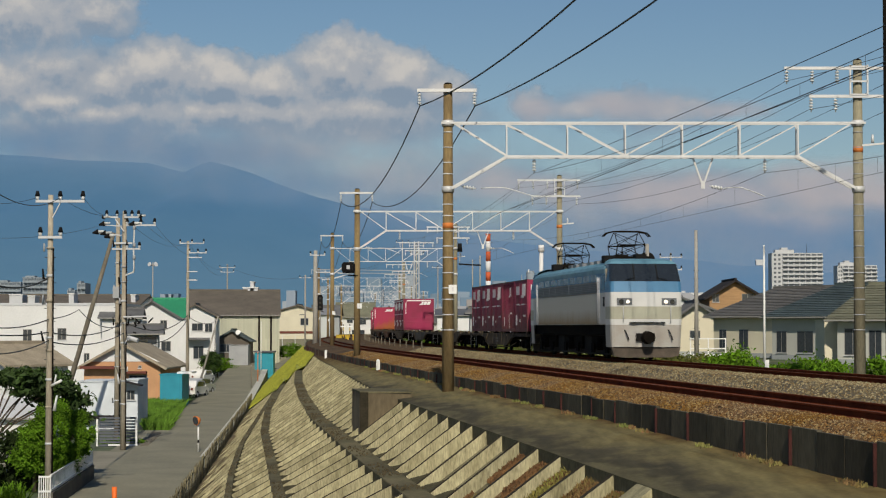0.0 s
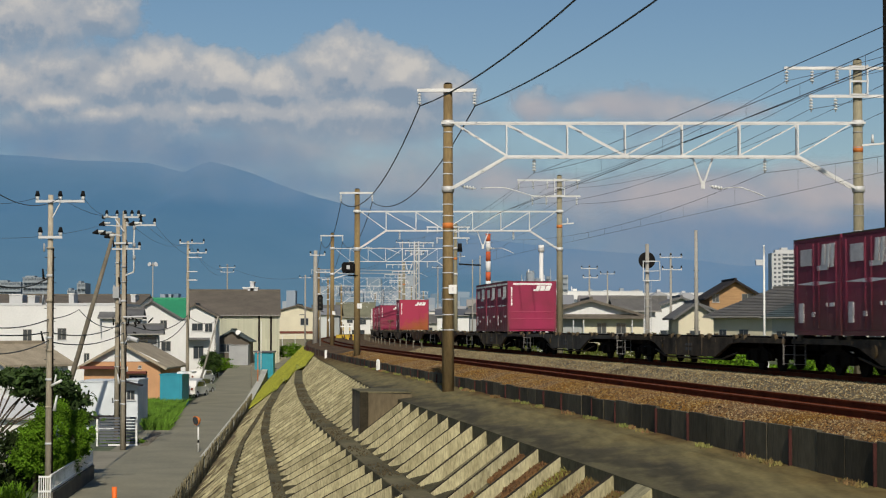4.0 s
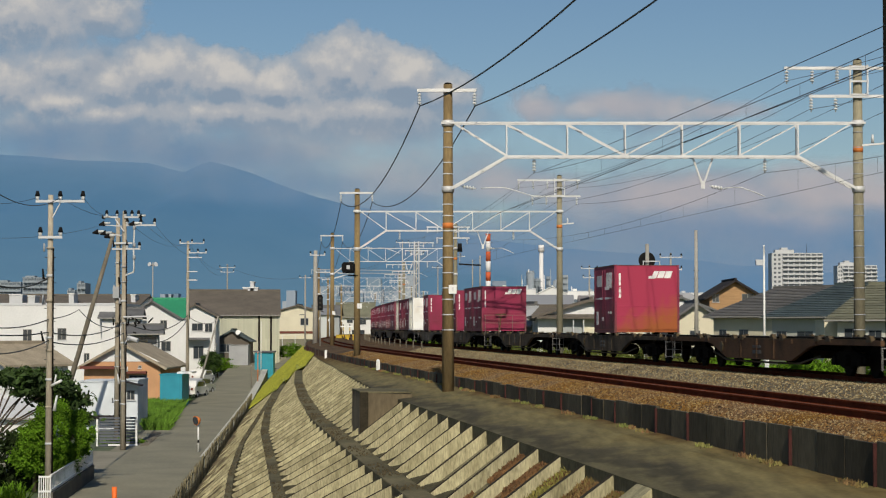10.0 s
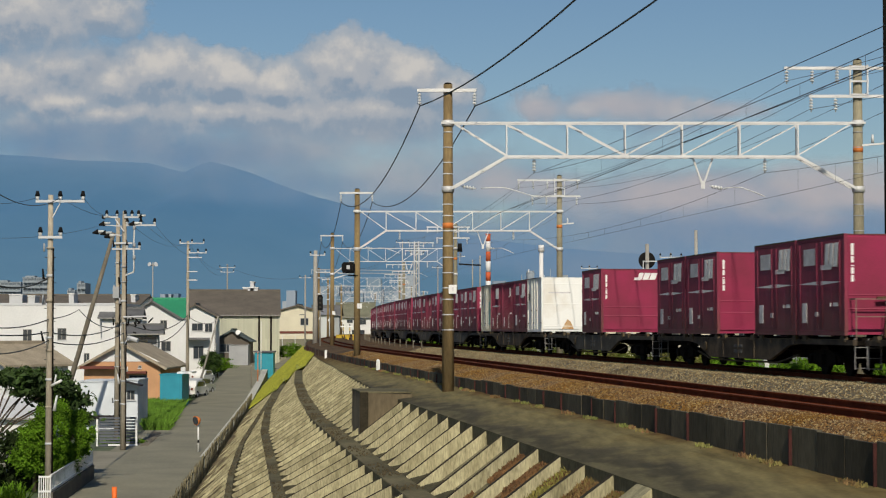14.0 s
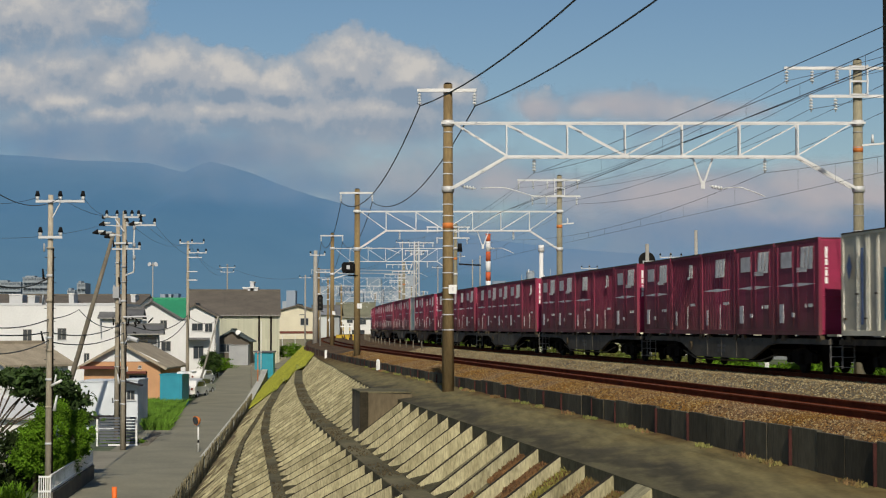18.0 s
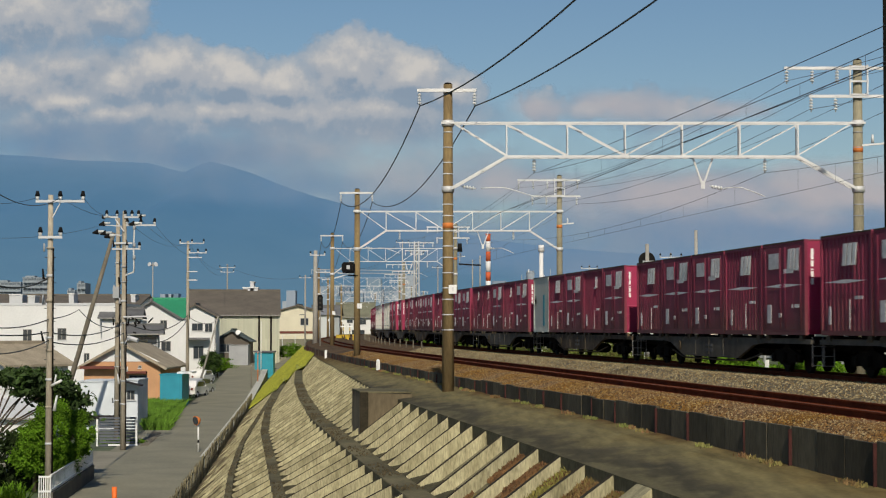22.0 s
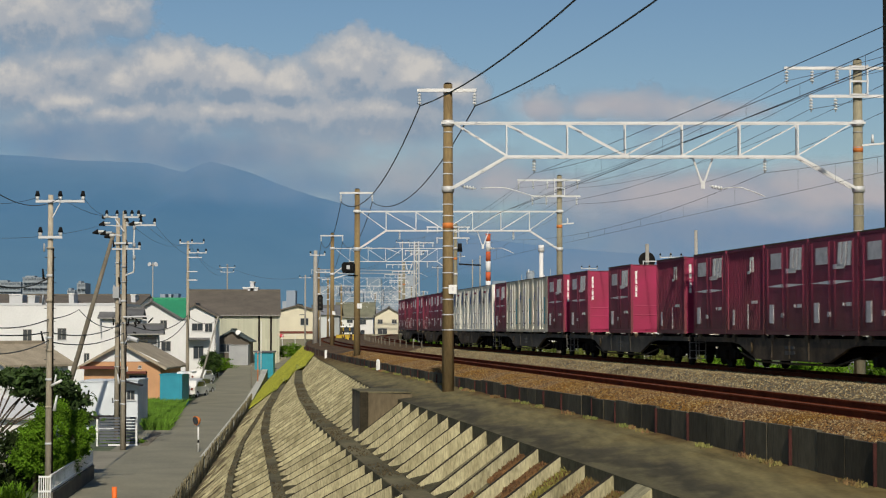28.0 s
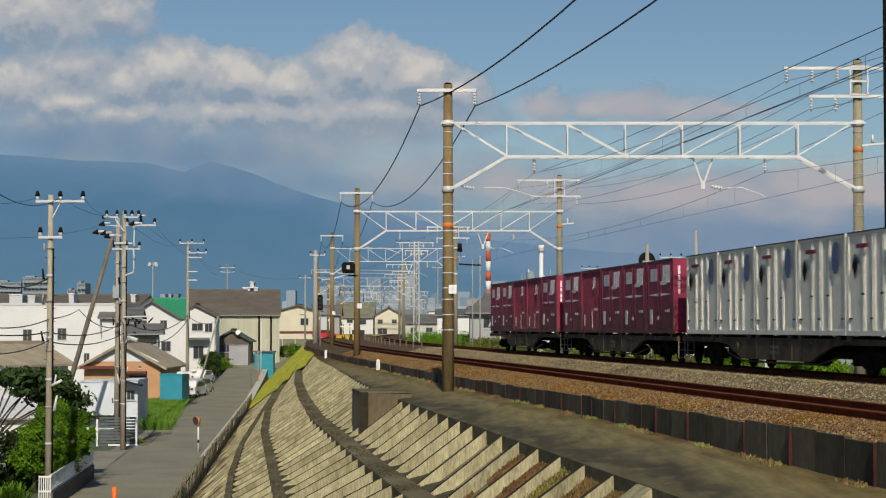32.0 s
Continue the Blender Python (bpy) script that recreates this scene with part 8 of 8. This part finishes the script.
bm = bmesh.new()
NX, NY = 420, 26
grid = []
for j in range(NY + 1):
    f = j / NY
    Y = 4200 - 1900 * f
    row = []
    for i in range(NX + 1):
        x = -2400 + 4800 * i / NX
        h = ridge(x) * (1 - f) ** 1.35
        h *= 1 + (0.16 * noise.noise(Vector((x * 0.004, f * 2.0, 0))) + 0.10 * noise.noise(Vector((x * 0.011, f * 4.0, 3)))) * min(1, 5 * f)
        row.append(bm.verts.new((x, Y, max(-5.5, h - 6 * f))))
    grid.append(row)
for a, b in zip(grid, grid[1:]):
    for i in range(NX):
        bm.faces.new((a[i], b[i], b[i + 1], a[i + 1])).smooth = True
m = bpy.data.materials.new("hazy_forest")
m.use_nodes = True
n, l = m.node_tree.nodes, m.node_tree.links
b = n["Principled BSDF"]
b.inputs["Roughness"].default_value = 1.0
tc, nz, rp = n.new("ShaderNodeTexCoord"), n.new("ShaderNodeTexNoise"), n.new("ShaderNodeValToRGB")
nz.inputs["Scale"].default_value, nz.inputs["Detail"].default_value = 0.006, 8
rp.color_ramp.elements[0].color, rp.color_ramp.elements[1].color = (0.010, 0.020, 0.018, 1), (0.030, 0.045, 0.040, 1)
l.new(tc.outputs["Object"], nz.inputs["Vector"])
l.new(nz.outputs[0], rp.inputs[0])
l.new(rp.outputs[0], b.inputs["Base Color"])
# distance haze put into blue emission by height, palest at foot and ridge
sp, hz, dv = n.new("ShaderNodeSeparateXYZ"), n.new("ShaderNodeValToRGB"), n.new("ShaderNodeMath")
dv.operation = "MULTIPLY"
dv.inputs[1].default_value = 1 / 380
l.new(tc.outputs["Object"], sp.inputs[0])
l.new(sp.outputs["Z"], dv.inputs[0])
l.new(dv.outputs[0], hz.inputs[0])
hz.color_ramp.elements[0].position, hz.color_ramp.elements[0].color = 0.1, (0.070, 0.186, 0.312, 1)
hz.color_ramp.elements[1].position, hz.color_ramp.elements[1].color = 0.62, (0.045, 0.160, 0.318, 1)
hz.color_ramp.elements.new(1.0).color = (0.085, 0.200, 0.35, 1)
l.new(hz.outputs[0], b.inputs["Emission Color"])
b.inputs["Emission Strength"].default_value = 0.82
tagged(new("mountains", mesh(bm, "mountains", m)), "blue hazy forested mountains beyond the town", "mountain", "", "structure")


def cloud_material(name, near, heaped, soft, warm, most):
    """Clouds on a far sheet: heaped ones with lit tops and firm edges, and soft veils."""
    m = bpy.data.materials.new(name)
    m.use_nodes = True
    n, l = m.node_tree.nodes, m.node_tree.links
    n.clear()
    out, mix, tr, em = n.new("ShaderNodeOutputMaterial"), n.new("ShaderNodeMixShader"), n.new("ShaderNodeBsdfTransparent"), n.new("ShaderNodeEmission")
    tc = n.new("ShaderNodeTexCoord")

    def math_(op, a, b=None):
        q = n.new("ShaderNodeMath")
        q.operation = op
        for i, v in enumerate((a, b)):
            if v is None:
                continue
            if isinstance(v, (int, float)):
                q.inputs[i].default_value = v
            else:
                l.new(v, q.inputs[i])
        return q.outputs[0]

    def blob(cx, cz, rx, rz, full=1.0):
        mp = n.new("ShaderNodeMapping")
        mp.inputs["Location"].default_value = (-cx / rx, 0, -cz / rz)
        mp.inputs["Scale"].default_value = (1 / rx, 0, 1 / rz)
        l.new(tc.outputs["Object"], mp.inputs[0])
        ln = n.new("ShaderNodeVectorMath")
        ln.operation = "LENGTH"
        l.new(mp.outputs[0], ln.inputs[0])
        return math_("MULTIPLY", math_("SUBTRACT", 1.0, ln.outputs["Value"]), full)

    def fog(scale, detail, seed, stretch=1.0, dz=0.0, rough=0.55):
        mp = n.new("ShaderNodeMapping")
        mp.inputs["Scale"].default_value = (stretch, 1, 1)
        mp.inputs["Location"].default_value = (seed, 0, dz)
        l.new(tc.outputs["Object"], mp.inputs[0])
        z = n.new("ShaderNodeTexNoise")
        z.inputs["Scale"].default_value, z.inputs["Detail"].default_value, z.inputs["Roughness"].default_value = scale / near, detail, rough
        l.new(mp.outputs[0], z.inputs["Vector"])
        return z.outputs[0]

    def many(blobs, smooth=0.0):
        v = None
        for q in blobs:
            w = blob(*q)
            if v is None:
                v = w
            else:
                v = math_("SMOOTH_MAX" if smooth else "MAXIMUM", v, w)
                if smooth:
                    v.node.inputs[2].default_value = smooth
        return v

    def ramp(v, stops):
        r = n.new("ShaderNodeValToRGB")
        while len(r.color_ramp.elements) < len(stops):
            r.color_ramp.elements.new(0.5)
        for i, (p, c) in enumerate(stops):
            r.color_ramp.elements[i].position, r.color_ramp.elements[i].color = p, (*c, 1)
        r.color_ramp.interpolation = "EASE"
        l.new(v, r.inputs[0])
        return r.outputs[0]

    def wisp(v, amount, k):
        return math_("MULTIPLY", math_("SUBTRACT", v, 0.5), amount * k)
    wide = fog(0.0030, 6, 300.0, 0.7)
    veil = math_("ADD", many(soft, 0.25), math_("ADD", wisp(wide, 1.0, 1.0), wisp(fog(0.011, 5, 40.0, 0.8), 0.45, 1.0)))
    a_veil = ramp(veil, [(0.0, (0, 0, 0)), (0.8, (most, most, most))])
    grey = ramp(math_("ADD", math_("MULTIPLY", wide, 0.7), math_("MULTIPLY", fog(0.009, 5, 120.0), 0.3)), [(0.36, (0.175, 0.275, 0.395)), (0.64, (0.345, 0.38, 0.435))] if not warm else [(0.35, warm[0]), (0.65, warm[1])])
    alpha, colour = a_veil, grey
    if heaped:
        def heaps(dz):
            h = math_("ADD", many([(q[0], q[1] - dz, *q[2:]) for q in heaped], 0.18), wisp(fog(0.0085, 6, 0.0, 1.0, dz, 0.58), 0.95, 1.0))
            return math_("ADD", h, wisp(fog(0.03, 4, 90.0, 1.0, dz), 0.30, 1.0))
        heap = heaps(0.0)
        a_heap = ramp(heap, [(0.0, (0, 0, 0)), (0.22, (0.55, 0.55, 0.55)), (0.62, (0.97, 0.97, 0.97))])
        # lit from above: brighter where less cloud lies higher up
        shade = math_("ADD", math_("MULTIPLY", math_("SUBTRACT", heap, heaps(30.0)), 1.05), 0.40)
        white = ramp(shade, [(0.1, (0.245, 0.32, 0.415)), (0.42, (0.40, 0.43, 0.475)), (0.85, (0.59, 0.575, 0.555))])
        mc = n.new("ShaderNodeMix")
        mc.data_type = "RGBA"
        l.new(a_heap, mc.inputs["Factor"])
        l.new(grey, mc.inputs["A"])
        l.new(white, mc.inputs["B"])
        colour, alpha = mc.outputs["Result"], math_("MAXIMUM", a_heap, a_veil)
    l.new(colour, em.inputs["Color"])
    l.new(alpha, mix.inputs[0])
    l.new(tr.outputs[0], mix.inputs[1])
    l.new(em.outputs[0], mix.inputs[2])
    l.new(mix.outputs[0], out.inputs[0])
    return m


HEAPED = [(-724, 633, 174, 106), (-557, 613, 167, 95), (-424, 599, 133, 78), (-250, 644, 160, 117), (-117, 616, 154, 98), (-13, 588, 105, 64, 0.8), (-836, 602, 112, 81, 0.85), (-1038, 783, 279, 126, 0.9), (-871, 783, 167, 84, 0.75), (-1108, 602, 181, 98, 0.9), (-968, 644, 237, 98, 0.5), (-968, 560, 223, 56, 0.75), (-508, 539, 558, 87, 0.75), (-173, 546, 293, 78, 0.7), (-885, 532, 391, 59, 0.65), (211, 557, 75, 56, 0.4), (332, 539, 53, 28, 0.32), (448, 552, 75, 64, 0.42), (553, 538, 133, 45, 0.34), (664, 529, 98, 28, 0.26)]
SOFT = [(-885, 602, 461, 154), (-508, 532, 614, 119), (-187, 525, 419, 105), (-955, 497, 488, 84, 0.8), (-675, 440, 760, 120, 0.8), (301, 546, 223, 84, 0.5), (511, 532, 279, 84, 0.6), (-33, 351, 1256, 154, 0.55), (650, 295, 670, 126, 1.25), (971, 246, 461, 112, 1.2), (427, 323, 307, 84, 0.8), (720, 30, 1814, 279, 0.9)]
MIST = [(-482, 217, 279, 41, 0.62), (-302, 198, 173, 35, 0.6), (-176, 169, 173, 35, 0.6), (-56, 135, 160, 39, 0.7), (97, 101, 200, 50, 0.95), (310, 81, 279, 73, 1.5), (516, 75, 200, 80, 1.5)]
# glowing sheet added before the mountains to soften the ridge with haze
bm = bmesh.new()
box(bm, -2100, 2100, 2240, 2240.5, 0, 700)
tagged(new("haze_bank", mesh(bm, "haze_bank", cloud_material("haze_bank", 0.48, None, MIST, ((0.120, 0.240, 0.400), (0.190, 0.275, 0.390)), 0.62))), "thin blue-grey glowing haze sheet along the mountain ridge", "clouds", "", "structure")
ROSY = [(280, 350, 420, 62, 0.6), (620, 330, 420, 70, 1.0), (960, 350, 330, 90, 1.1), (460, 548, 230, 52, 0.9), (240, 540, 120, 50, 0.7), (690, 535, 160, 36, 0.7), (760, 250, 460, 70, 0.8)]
bm = bmesh.new()
box(bm, -600, 2000, 4660, 4660.5, 0, 900)
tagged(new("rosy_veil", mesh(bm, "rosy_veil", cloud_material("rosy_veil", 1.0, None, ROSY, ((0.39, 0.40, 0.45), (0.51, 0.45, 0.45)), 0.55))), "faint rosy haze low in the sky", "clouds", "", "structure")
bm = bmesh.new()
box(bm, -1800, 1800, 4700, 4701, -20, 1500)
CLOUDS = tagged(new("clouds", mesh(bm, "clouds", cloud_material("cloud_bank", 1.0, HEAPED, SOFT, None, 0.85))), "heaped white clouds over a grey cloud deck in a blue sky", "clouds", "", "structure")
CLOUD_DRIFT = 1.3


motions()
